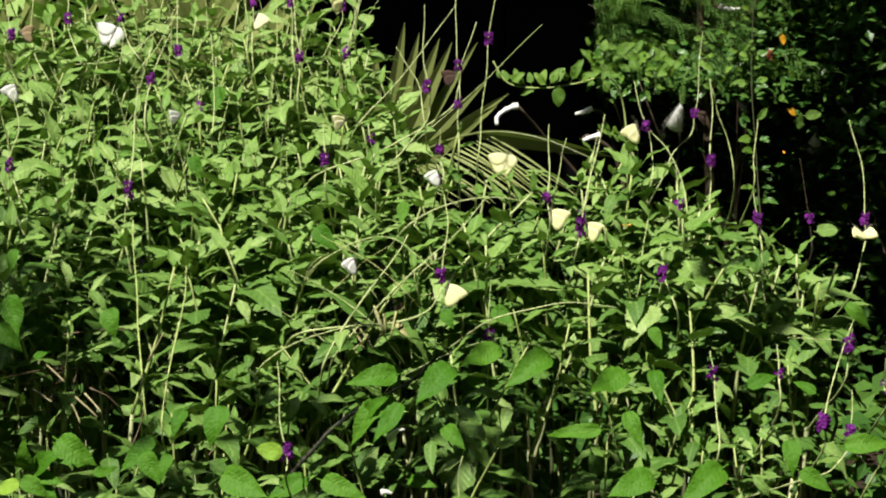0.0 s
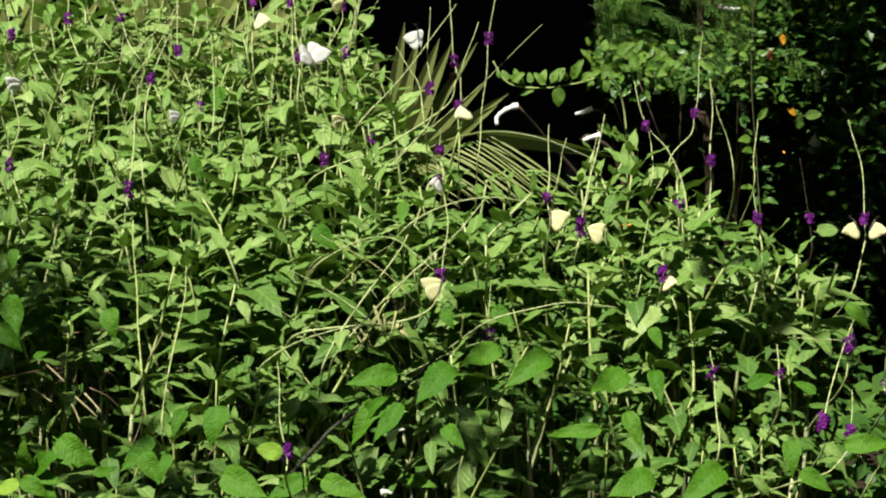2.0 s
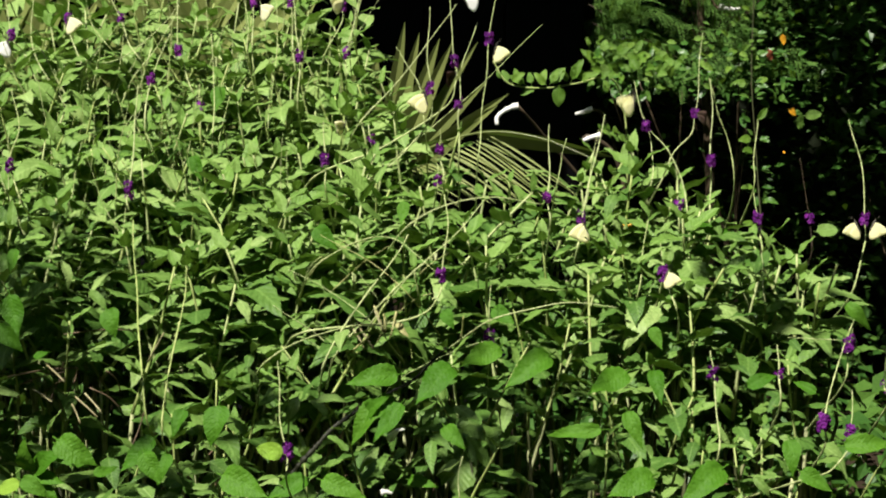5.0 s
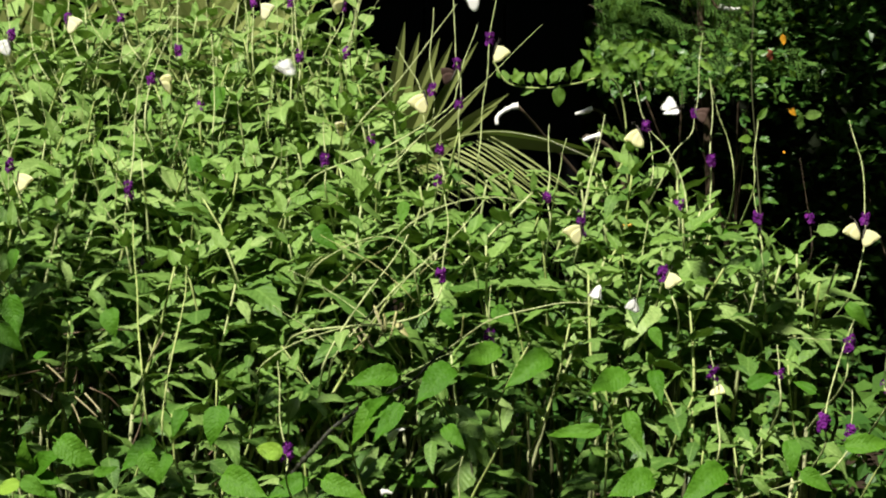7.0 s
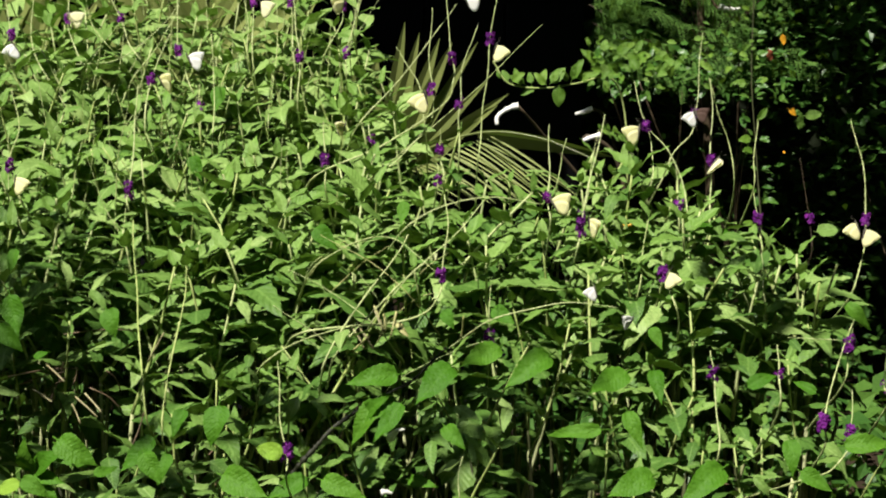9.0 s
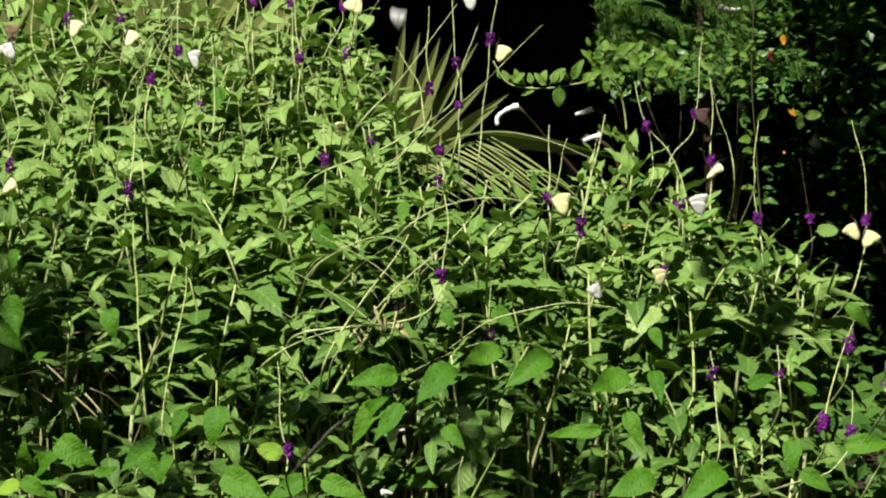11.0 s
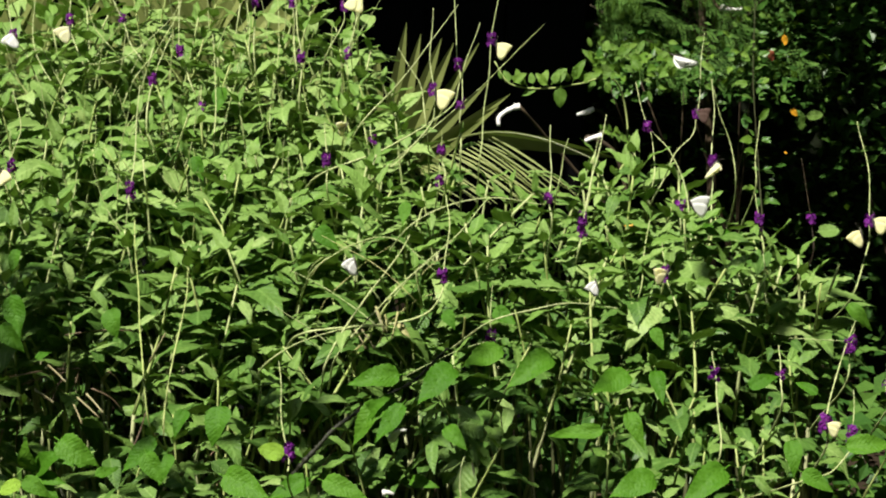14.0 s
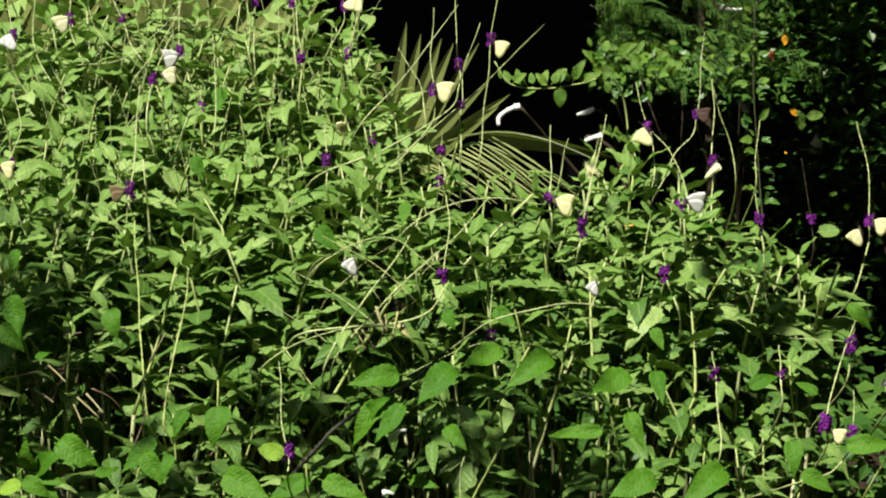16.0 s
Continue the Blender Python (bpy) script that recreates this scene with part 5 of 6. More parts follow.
# ---- litter, dry twigs and pale petals in the thicket ----
def build_litter():
    rng = random.Random(41)
    heap = thing("dry_twigs", (-0.3, 1.75, 0), "dry brown fallen twigs tangled under the thicket", "twigs")
    for k in range(85):
        q = Vector((rng.uniform(-0.5, 0.9), rng.uniform(-0.25, 0.35), rng.uniform(0.25, 0.75)))
        d = Vector((rng.gauss(0, 1), rng.gauss(0, 1), rng.gauss(0.6, 0.6))).normalized() * rng.uniform(0.08, 0.28)
        part("twig", tube_mesh("twig", [q, q + d * 0.5 + Vector((0.01, 0, 0.01)), q + d], 0.0014, 0.0008, TWIG, 4, 3, 0.3), heap)
    for k in range(10):
        q = Vector((-0.529, 1.867, 0.906)) - heap.location + Vector((rng.gauss(0, 0.06), rng.gauss(0, 0.05), rng.gauss(0, 0.04)))
        d = Vector((rng.gauss(0.3, 0.8), rng.gauss(-0.2, 0.4), rng.gauss(-0.2, 0.7))).normalized() * rng.uniform(0.04, 0.12)
        part("twig", tube_mesh("twig", [q, q + d * 0.5 + Vector((0.004, 0, 0.004)), q + d], 0.0011, 0.0008, TWIG, 4, 3, 0.3), heap)
    for a, b in (((-0.491, 1.74, 0.928), (-0.458, 1.72, 0.907)), ((-0.478, 1.74, 0.933), (-0.452, 1.72, 0.913)), ((-0.527, 1.74, 0.973), (-0.499, 1.72, 0.956)), ((-0.496, 1.74, 0.918), (-0.481, 1.72, 0.898)), ((-0.392, 1.74, 0.977), (-0.365, 1.72, 1.022)), ((-0.37, 1.74, 0.81), (-0.378, 1.72, 0.804)), ((-0.546, 1.74, 0.938), (-0.517, 1.72, 0.928))):
        part("twig", tube_mesh("twig", [Vector(a) - heap.location, (Vector(a) + Vector(b)) / 2 - heap.location + Vector((0.0004, 0, 0.0004)), Vector(b) - heap.location], 0.0015, 0.0011, STRAW, 5, 3, 0.3), heap)
    # bleached straws where the thicket lies open
    for k, (a, b) in enumerate((((-0.163, 1.86, 0.969), (-0.135, 1.84, 0.936)), ((-0.127, 1.86, 0.989), (-0.11, 1.84, 0.966)), ((-0.117, 1.86, 0.989), (-0.098, 1.84, 0.966)), ((-0.097, 1.86, 1.018), (-0.085, 1.84, 0.99)), ((-0.147, 1.86, 0.978), (-0.131, 1.84, 1.008)), ((-0.128, 1.84, 0.962), (-0.101, 1.82, 0.991)), ((-0.096, 1.84, 1.028), (-0.081, 1.82, 0.996)), ((-0.083, 1.84, 1.016), (-0.08, 1.82, 0.996)), ((0.025, 1.84, 0.98), (0.028, 1.82, 1.018)), ((-0.065, 1.84, 1.02), (-0.074, 1.82, 0.986)))):
        part("straw", tube_mesh("straw", [Vector(a) - heap.location, (Vector(a) + Vector(b)) / 2 - heap.location + Vector((0.0006, 0, 0.0006)), Vector(b) - heap.location], 0.0016, 0.0011, STRAW if k < 5 else RUNNER, 5, 3, 0.3), heap)
    m = leaf_pose(Vector((-0.067, 1.85, 1.005)) - heap.location, Vector((-0.049, 1.83, 0.983)) - Vector((-0.067, 1.85, 1.005)), (-0.4, -0.8, 0.5), 0.032)
    part("dry_leaf", mesh_from("dry_leaf", *leaf_shape(0.2, 0.6, 0.3, 0.02, 0.9, rng), RUNNER), heap, m, "bleached dry leaf")
    for a, b, c in (((-0.063, 1.538, 0.943), (-0.054, 1.521, 0.959), (-0.045, 1.521, 0.960)), ((-0.071, 1.468, 0.903), (-0.065, 1.468, 0.904), (-0.058, 1.468, 0.902))):
        pet = thing("fallen_petal", a, "white curled petal caught among the leaves", "petal")
        part("petal", tube_mesh("petal", [a, b, c], 0.0045, 0.0015, WHITE_PETAL, 6, 4, 0.4, a), pet)


build_litter()


# ---- butterflies ----
def wing_outline(points, r, bend):
    """A thin curved wing from an outline in the y-z plane."""
    pts = smooth_path([(0, y, z) for y, z in points] + [(0, *points[0])], 4)[:-1]
    c = sum(pts, Vector()) / len(pts)
    n = len(pts)
    verts, faces = [], []
    for x in (r, -r):
        for t in (1.0, 0.55):
            for p in pts:
                q = c.lerp(p, t)
                verts.append(Vector((x + bend * (q.z * q.z) * 6, q.y, q.z)))
        verts.append(Vector((x + bend * (c.z * c.z) * 6, c.y, c.z)))
    h = 2 * n + 1
    for o, flip in ((0, False), (h, True)):
        for i in range(n):
            j = (i + 1) % n
            quads = [(o + i, o + j, o + n + j, o + n + i), (o + n + i, o + n + j, o + 2 * n)]
            faces += [tuple(reversed(f)) if flip else f for f in quads]
    for i in range(n):
        j = (i + 1) % n
        faces.append((j, i, h + i, h + j))
    return verts, faces


FORE = [(0.006, 0.000), (0.0070, 0.012), (0.004, 0.024), (-0.001, 0.0318), (-0.005, 0.0305), (-0.0135, 0.0225), (-0.013, 0.009), (-0.002, 0.000)]
HIND = [(0.002, 0.000), (-0.004, 0.015), (-0.012, 0.0222), (-0.0205, 0.0182), (-0.0270, 0.0105), (-0.0262, 0.005), (-0.018, 0.0005), (-0.008, -0.001)]
WING_MESH = {}
for tone_, material_ in WING.items():
    for side_ in (-1, 1):
        WING_MESH[tone_, side_, "fore"] = mesh_from("wing", *wing_outline(FORE, 0.00016, 0.015 * side_), material_)
        WING_MESH[tone_, side_, "hind"] = mesh_from("hindwing", *wing_outline(HIND, 0.00016, 0.015 * side_), material_)


def body_mesh():
    prof = ((0.012, 0.0006), (0.010, 0.0017), (0.008, 0.0012), (0.004, 0.0023), (-0.001, 0.0021), (-0.004, 0.0014), (-0.010, 0.0015), (-0.015, 0.0006))
    verts, faces = [], []
    for y, r in prof:
        for k in range(7):
            a = 2 * math.pi * k / 7
            verts.append((r * math.cos(a), y, r * math.sin(a)))
    for i in range(len(prof) - 1):
        for k in range(7):
            a, b = i * 7 + k, i * 7 + (k + 1) % 7
            faces.append((a, a + 7, b + 7, b))
    return mesh_from("body", verts, faces, BODY)


BODY_MESH = body_mesh()
FEELER = {s: tube_mesh("antenna", [(s * 0.0006, 0.011, 0.001), (s * 0.003, 0.016, 0.003), (s * 0.005, 0.021, 0.004)], 0.00015, 0.0003, BODY, 4, 3) for s in (-1, 1)}
LOW, AHEAD = -0.011, 0.007


def butterfly(tone, label, size=1.0):
    size *= 0.92
    ob = thing("butterfly", (0, 0, 1), label, "butterfly", "butterflies")
    grow = Matrix.Diagonal((size, size, size, 1))
    at = Matrix.Translation((0, AHEAD * size, LOW * size))
    part("body", BODY_MESH, ob, at @ grow, "dark slender body")
    wings = []
    for s in (-1, 1):
        part("antenna", FEELER[s], ob, at @ grow)
        w = part("wing", WING_MESH[tone, s, "fore"], ob, at @ grow)
        part("hindwing", WING_MESH[tone, s, "hind"], w, Matrix.Translation((s * 0.0002, 0, 0)))
        wings.append(w)
    return ob, wings, size


def flit(fly, rows, opens=((0.0, 4), (16.0, 4))):
    """Move a butterfly along its rows; opens tells how far each wing is lowered from closed, in degrees."""
    ob, wings, size = fly
    if rows[-1][0] < 16.0:
        rows = rows + [(16.0, rows[-1][1])]
    if rows[0][0] > 0.0:
        rows = [(0.0, rows[0][1])] + rows
    walk(ob, rows)
    for w, s in zip(wings, (-1, 1)):
        walk(w, [(t, pose(0, AHEAD * size, LOW * size, 0, s * a, 0)) for t, a in opens])


def flaps(*spans, rest=4):
    """Wing angles: beating within each span of seconds, nearly shut outside."""
    rows = [(0.0, rest)] if not spans or spans[0][0] > 0 else []
    for a, b in spans:
        if a > 0.1:
            rows.append((round(a - 0.05, 2), rest))
        t, k = a, 0
        while t < b - 0.04:
            rows.append((round(t, 2), (68, 8)[k % 2]))
            t, k = t + 0.0667, k + 1
        rows.append((b, rest))
    if rows[-1][0] < 16.0:
        rows.append((16.0, rest))
    return rows


Y1, W1, C1 = "pale yellow butterfly with folded wings", "white butterfly with folded wings", "cream butterfly with folded wings"
FLIES = {k: butterfly(*v) for k, v in {
    "a1": ("tan", "tan butterfly on a purple flower spike"), "a2": ("white", "white butterfly flying over the thicket", 1.3),
    "a3": ("cream", C1), "a4": ("white", W1), "a6": ("white", "small white butterfly on a leaf", 0.7), "a7": ("cream", C1, 1.05),
    "a8": ("cream", C1), "a9": ("yellow", Y1, 1.1), "a10": ("white", W1, 1.05),
    "b1": ("yellow", Y1, 1.1), "b2": ("cream", "dull cream butterfly among leaves", 0.8), "b3": ("cream", C1, 0.95), "b4": ("white", W1), "b5": ("white", "white butterfly in flight"),
    "b6": ("yellow", Y1, 1.1), "b7": ("yellow", Y1, 0.88), "b9": ("brown", "small brown butterfly on a flower spike", 0.85),
    "c1": ("yellow", Y1), "c2": ("white", "white butterfly in flight", 1.3), "c3": ("brown", "brown butterfly with pinkish underwings", 0.76), "c4": ("white", W1, 0.8),
    "c5": ("yellow", "pale yellow butterfly in flight", 1.1), "c7": ("cream", C1), "d1": ("white", W1, 0.85), "d2": ("white", W1, 0.8), "d3": ("yellow", Y1),
    "d4": ("yellow", Y1, 1.02), "d5": ("yellow", Y1, 0.95), "d6": ("white", W1, 0.62), "e1": ("yellow", Y1, 0.86), "e2": ("yellow", Y1, 0.86),
    "e3": ("yellow", Y1, 0.74), "e4": ("white", "white butterfly resting on a broad leaf", 1.02), "e5": ("white", "large white butterfly in flight", 1.3), "e6": ("white", W1, 0.6), "f1": ("yellow", Y1, 0.6),
    "f2": ("cream", "cream butterfly in flight", 0.95), "e7": ("white", "white butterfly in flight", 1.25),
    "g1": ("yellow", Y1, 0.9), "g2": ("tan", "tan butterfly beside a purple flower", 0.8),
}.items()}


def motions():
    f = FLIES
    for p in PLANTS:
        if not p.children:
            bpy.data.objects.remove(p)
    flit(f["a1"], [(0.00, pose(-0.787, 2.608, 1.362, 53, 3, 78)), (0.50, pose(-0.796, 2.608, 1.360, 55, -12, 57)), (1.00, pose(-0.805, 2.608, 1.360, 62, -25, 35)), (1.60, pose(-0.808, 2.607, 1.358, 64, -27, 30)), (2.00, pose(-0.877, 2.638, 1.403, 24, -2, 84)), (2.40, pose(-1.012, 2.753, 1.465, 24, -2, 84)), (3.50, pose(-1.012, 2.753, 1.465, 72, 8, 75)), (3.90, pose(-0.801, 2.607, 1.356, 72, 8, 75)), (4.20, pose(-0.800, 2.607, 1.356, 72, 8, 75)), (5.00, pose(-0.953, 2.646, 1.445, 72, 8, 75)), (10.40, pose(-0.953, 2.647, 1.446, 72, 8, 75)), (11.20, pose(-0.794, 2.607, 1.355, 63, 5, 76)), (12.10, pose(-0.793, 2.607, 1.355, 63, 5, 76)), (12.40, pose(-0.731, 2.583, 1.387, -164, 26, 94)), (12.80, pose(-0.719, 2.656, 1.488, -164, 26, 94)), (16.00, pose(-0.719, 2.662, 1.520, -164, 26, 94))], flaps((1.7, 2.4), (3.5, 3.9), (4.3, 5.0), (10.5, 11.2), (12.1, 12.8)))
    flit(f["a2"], [(0.00, pose(-0.613, 2.528, 1.369, 66, 15, -36)), (0.20, pose(-0.604, 2.532, 1.387, 92, -28, -28)), (0.50, pose(-0.610, 2.537, 1.413, 122, -48, -49)), (0.80, pose(-0.627, 2.662, 1.519, 112, -42, -44)), (16.00, pose(-0.657, 2.776, 1.576, 112, -42, -44))], flaps((0.0, 0.8)))
    flit(f["a3"], [(0.00, pose(-0.342, 2.583, 1.388, 106, 17, 75)), (4.00, pose(-0.339, 2.584, 1.391, 106, 17, 75)), (4.60, pose(-0.334, 2.586, 1.403, 82, 10, 75)), (9.00, pose(-0.332, 2.588, 1.411, 82, 10, 75)), (9.60, pose(-0.285, 2.662, 1.519, 164, 26, 86)), (16.00, pose(-0.254, 2.772, 1.554, 164, 26, 86))], flaps((9.1, 9.7)))
    flit(f["a4"], [(0.00, pose(-0.759, 2.405, 1.272, 94, -19, -49)), (0.50, pose(-0.754, 2.407, 1.282, 63, 6, -54)), (2.40, pose(-0.755, 2.408, 1.284, 63, 6, -54)), (2.80, pose(-0.760, 2.410, 1.294, 121, -20, -77)), (3.10, pose(-0.796, 2.518, 1.321, 121, -20, -77)), (3.40, pose(-0.827, 2.582, 1.336, 111, -18, -76)), (4.20, pose(-0.827, 2.582, 1.334, 111, -18, -76)), (6.30, pose(-0.819, 2.583, 1.340, 101, -15, -75)), (7.00, pose(-0.824, 2.583, 1.339, 101, -15, -75)), (8.00, pose(-0.823, 2.585, 1.350, 111, -18, -76)), (9.00, pose(-0.809, 2.581, 1.332, 110, -31, -52)), (11.50, pose(-0.817, 2.582, 1.335, 101, -15, -75)), (12.20, pose(-0.816, 2.582, 1.335, 101, -15, -75)), (12.80, pose(-0.814, 2.586, 1.352, 110, -31, -52)), (15.60, pose(-0.814, 2.586, 1.352, 111, -18, -76)), (16.00, pose(-0.818, 2.585, 1.350, 111, -18, -76))], flaps((2.6, 3.3)))
    flit(f["a6"], [(0.00, pose(-0.456, 2.316, 1.238, 54, 6, -66)), (4.30, pose(-0.456, 2.316, 1.238, 54, 6, -66)), (5.00, pose(-0.377, 2.553, 1.488, 101, -15, -75)), (11.80, pose(-0.379, 2.553, 1.489, 101, -15, -75)), (12.40, pose(-0.457, 2.316, 1.238, 54, 6, -66)), (12.70, pose(-0.457, 2.316, 1.238, 54, 6, -66)), (13.40, pose(-0.401, 2.558, 1.509, 101, -15, -75)), (16.00, pose(-0.401, 2.558, 1.509, 101, -15, -75))], flaps((4.3, 5.0), (11.8, 12.4), (12.7, 13.4)))
    flit(f["a7"], [(0.00, pose(-0.780, 2.662, 1.519, -72, 8, 105)), (2.10, pose(-0.780, 2.662, 1.519, -72, 8, 105)), (2.50, pose(-0.702, 2.600, 1.373, 110, 20, 71)), (4.20, pose(-0.700, 2.601, 1.377, 101, 15, 75)), (6.40, pose(-0.699, 2.602, 1.381, 97, 14, 75)), (7.10, pose(-0.699, 2.602, 1.381, 92, 13, 75)), (7.60, pose(-0.694, 2.601, 1.374, 92, 13, 75)), (8.50, pose(-0.693, 2.602, 1.381, 72, 8, 75)), (9.00, pose(-0.697, 2.604, 1.390, 71, -0, 52)), (11.50, pose(-0.695, 2.600, 1.372, 92, 13, 75)), (12.50, pose(-0.693, 2.599, 1.368, 92, 13, 75)), (13.60, pose(-0.689, 2.598, 1.359, 101, 15, 75)), (14.00, pose(-0.717, 2.598, 1.364, 92, -13, -75)), (15.40, pose(-0.719, 2.599, 1.366, 92, -13, -75)), (16.00, pose(-0.721, 2.603, 1.384, 82, -10, -75))], flaps((2.1, 2.5), (8.9, 9.2), (13.6, 14.0)))
    flit(f["a8"], [(0.00, pose(-0.565, 2.662, 1.519, -34, -0, 99)), (10.20, pose(-0.565, 2.662, 1.519, -34, -0, 99)), (10.80, pose(-0.589, 2.597, 1.357, 101, 15, 75)), (12.80, pose(-0.590, 2.597, 1.358, 101, 15, 75)), (13.00, pose(-0.583, 2.609, 1.416, 132, 22, 79)), (13.30, pose(-0.568, 2.662, 1.520, 142, 24, 81)), (16.00, pose(-0.590, 2.769, 1.543, 142, 24, 81))], flaps((10.2, 10.8), (12.8, 13.3)))
    flit(f["a9"], [(0.00, pose(-0.419, 2.562, 1.528, -24, -2, 96)), (4.80, pose(-0.419, 2.562, 1.528, -24, -2, 96)), (5.60, pose(-0.482, 2.380, 1.296, 53, 3, 78)), (6.60, pose(-0.482, 2.380, 1.296, 53, 3, 78)), (7.10, pose(-0.482, 2.378, 1.288, 61, -14, 47)), (7.80, pose(-0.483, 2.378, 1.289, 61, -14, 47)), (8.00, pose(-0.479, 2.381, 1.302, 49, 2, 79)), (8.40, pose(-0.482, 2.378, 1.291, 61, -14, 47)), (9.20, pose(-0.482, 2.378, 1.291, 61, -14, 47)), (9.90, pose(-0.419, 2.562, 1.529, 142, 24, 81)), (16.00, pose(-0.422, 2.566, 1.550, 142, 24, 81))], flaps((4.8, 5.6), (9.2, 9.9)))
    flit(f["a10"], [(0.00, pose(-0.143, 2.459, 1.527, 24, -2, 84)), (6.50, pose(-0.143, 2.459, 1.527, 24, -2, 84)), (7.00, pose(-0.278, 2.415, 1.316, 35, -13, 73)), (7.40, pose(-0.448, 2.477, 1.324, 63, 5, 76)), (9.20, pose(-0.447, 2.477, 1.322, 63, 5, 76)), (11.50, pose(-0.453, 2.478, 1.326, 63, -6, 54)), (12.00, pose(-0.455, 2.477, 1.321, 63, -6, 54)), (12.30, pose(-0.395, 2.487, 1.369, 157, 50, 75)), (12.80, pose(-0.380, 2.558, 1.509, 101, -15, -75)), (13.90, pose(-0.473, 2.558, 1.509, -53, -3, -102)), (14.40, pose(-0.497, 2.479, 1.330, 63, -5, -76)), (16.00, pose(-0.494, 2.478, 1.327, 63, -5, -76))], flaps((6.6, 7.4), (12.1, 12.8), (13.9, 14.4)))
    flit(f["b1"], [(0.00, pose(-0.197, 2.600, 1.420, 71, 0, -52)), (9.10, pose(-0.196, 2.600, 1.419, 71, 0, -52)), (10.60, pose(-0.167, 2.600, 1.418, 164, 22, 87)), (16.00, pose(-0.170, 2.600, 1.420, 154, 21, 85))], flaps((9.9, 10.6)))
    flit(f["b2"], [(0.00, pose(-0.178, 2.334, 1.227, 62, 2, -63)), (1.60, pose(-0.180, 2.334, 1.228, 63, 6, -54)), (6.00, pose(-0.175, 2.332, 1.217, 71, 3, -42)), (16.00, pose(-0.176, 2.332, 1.218, 71, 3, -42))])
    flit(f["b3"], [(0.00, pose(0.111, 2.355, 1.517, -72, -8, -105)), (0.70, pose(0.094, 2.349, 1.489, -72, -8, -105)), (1.00, pose(0.030, 2.274, 1.282, -71, 0, -128)), (1.40, pose(0.034, 2.268, 1.250, 128, -37, -63)), (2.60, pose(0.034, 2.268, 1.251, 128, -37, -63)), (2.90, pose(0.051, 2.295, 1.379, 106, -23, -61)), (3.20, pose(0.063, 2.355, 1.517, 111, -18, -76)), (16.00, pose(0.070, 2.365, 1.564, 111, -18, -76))], flaps((0.6, 1.3), (2.6, 3.2)))
    flit(f["b4"], [(0.00, pose(0.015, 2.361, 1.545, -24, -2, 96)), (2.00, pose(0.015, 2.361, 1.545, -24, -2, 96)), (2.40, pose(0.044, 2.357, 1.431, 63, 3, 72)), (9.20, pose(0.050, 2.357, 1.431, 63, 3, 72)), (11.50, pose(0.043, 2.358, 1.437, 63, 3, 72)), (12.20, pose(0.093, 2.460, 1.528, 164, 26, 86)), (16.00, pose(0.093, 2.468, 1.567, 164, 26, 86))], flaps((2.0, 2.4), (11.6, 12.2)))
    flit(f["b5"], [(0.00, pose(0.076, 2.459, 1.527, -15, 3, -94)), (1.60, pose(0.076, 2.451, 1.488, 6, 28, -86)), (1.80, pose(0.061, 2.386, 1.424, -102, -25, -130)), (2.00, pose(-0.049, 2.324, 1.370, 86, -12, -49)), (2.50, pose(0.006, 2.347, 1.480, 94, -19, -49)), (2.70, pose(-0.023, 2.345, 1.470, -102, -25, -130)), (3.00, pose(-0.069, 2.324, 1.373, -71, 3, -138)), (3.50, pose(-0.099, 2.353, 1.508, 121, -20, -77)), (3.80, pose(-0.023, 2.339, 1.442, -18, 36, -104)), (4.00, pose(0.020, 2.316, 1.334, -18, 36, -104)), (4.30, pose(0.130, 2.293, 1.223, 6, 28, -86)), (4.90, pose(0.314, 2.451, 1.488, 101, -15, -75)), (16.00, pose(0.351, 2.464, 1.548, 101, -15, -75))], flaps((1.6, 4.9)))
    flit(f["b6"], [(0.00, pose(0.111, 2.357, 1.526, -92, -13, -105)), (3.40, pose(0.111, 2.357, 1.526, -92, -13, -105)), (3.80, pose(0.015, 2.285, 1.286, -153, -25, -97)), (4.10, pose(-0.009, 2.273, 1.274, 148, -39, -74)), (4.50, pose(-0.038, 2.271, 1.266, 101, -15, -75)), (9.20, pose(-0.038, 2.271, 1.267, 101, -15, -75)), (9.90, pose(0.167, 2.357, 1.526, 101, -15, -75)), (12.60, pose(0.203, 2.353, 1.508, -5, -3, 91)), (13.00, pose(0.078, 2.261, 1.265, 35, -13, 73)), (13.40, pose(-0.003, 2.263, 1.277, 82, 10, 75)), (14.20, pose(-0.003, 2.263, 1.276, 82, 10, 75)), (16.00, pose(-0.002, 2.265, 1.288, 72, 8, 75))], flaps((3.4, 4.4), (9.2, 9.9), (12.6, 13.4)))
    flit(f["b7"], [(0.00, pose(0.254, 2.357, 1.526, -5, -3, 91)), (3.60, pose(0.253, 2.357, 1.526, -5, -3, 91)), (4.00, pose(0.155, 2.249, 1.261, 55, -12, 57)), (4.50, pose(0.093, 2.258, 1.348, 101, 15, 75)), (9.00, pose(0.093, 2.258, 1.350, 101, 15, 75)), (11.50, pose(0.096, 2.259, 1.352, 92, 13, 75)), (16.00, pose(0.091, 2.260, 1.359, 82, 10, 75))], flaps((3.6, 4.5)))
    flit(f["b9"], [(0.00, pose(0.011, 2.280, 1.308, 72, -8, -75)), (0.50, pose(0.009, 2.281, 1.314, 71, 3, -42)), (1.00, pose(0.016, 2.309, 1.302, 69, 19, -26)), (4.20, pose(0.015, 2.309, 1.302, 71, 20, -21)), (6.50, pose(0.009, 2.281, 1.312, 63, -3, -72)), (8.40, pose(0.007, 2.280, 1.309, 63, -3, -72)), (8.90, pose(-0.042, 2.353, 1.508, 142, -24, -81)), (16.00, pose(-0.045, 2.361, 1.546, 142, -24, -81))], flaps((8.4, 8.9)))
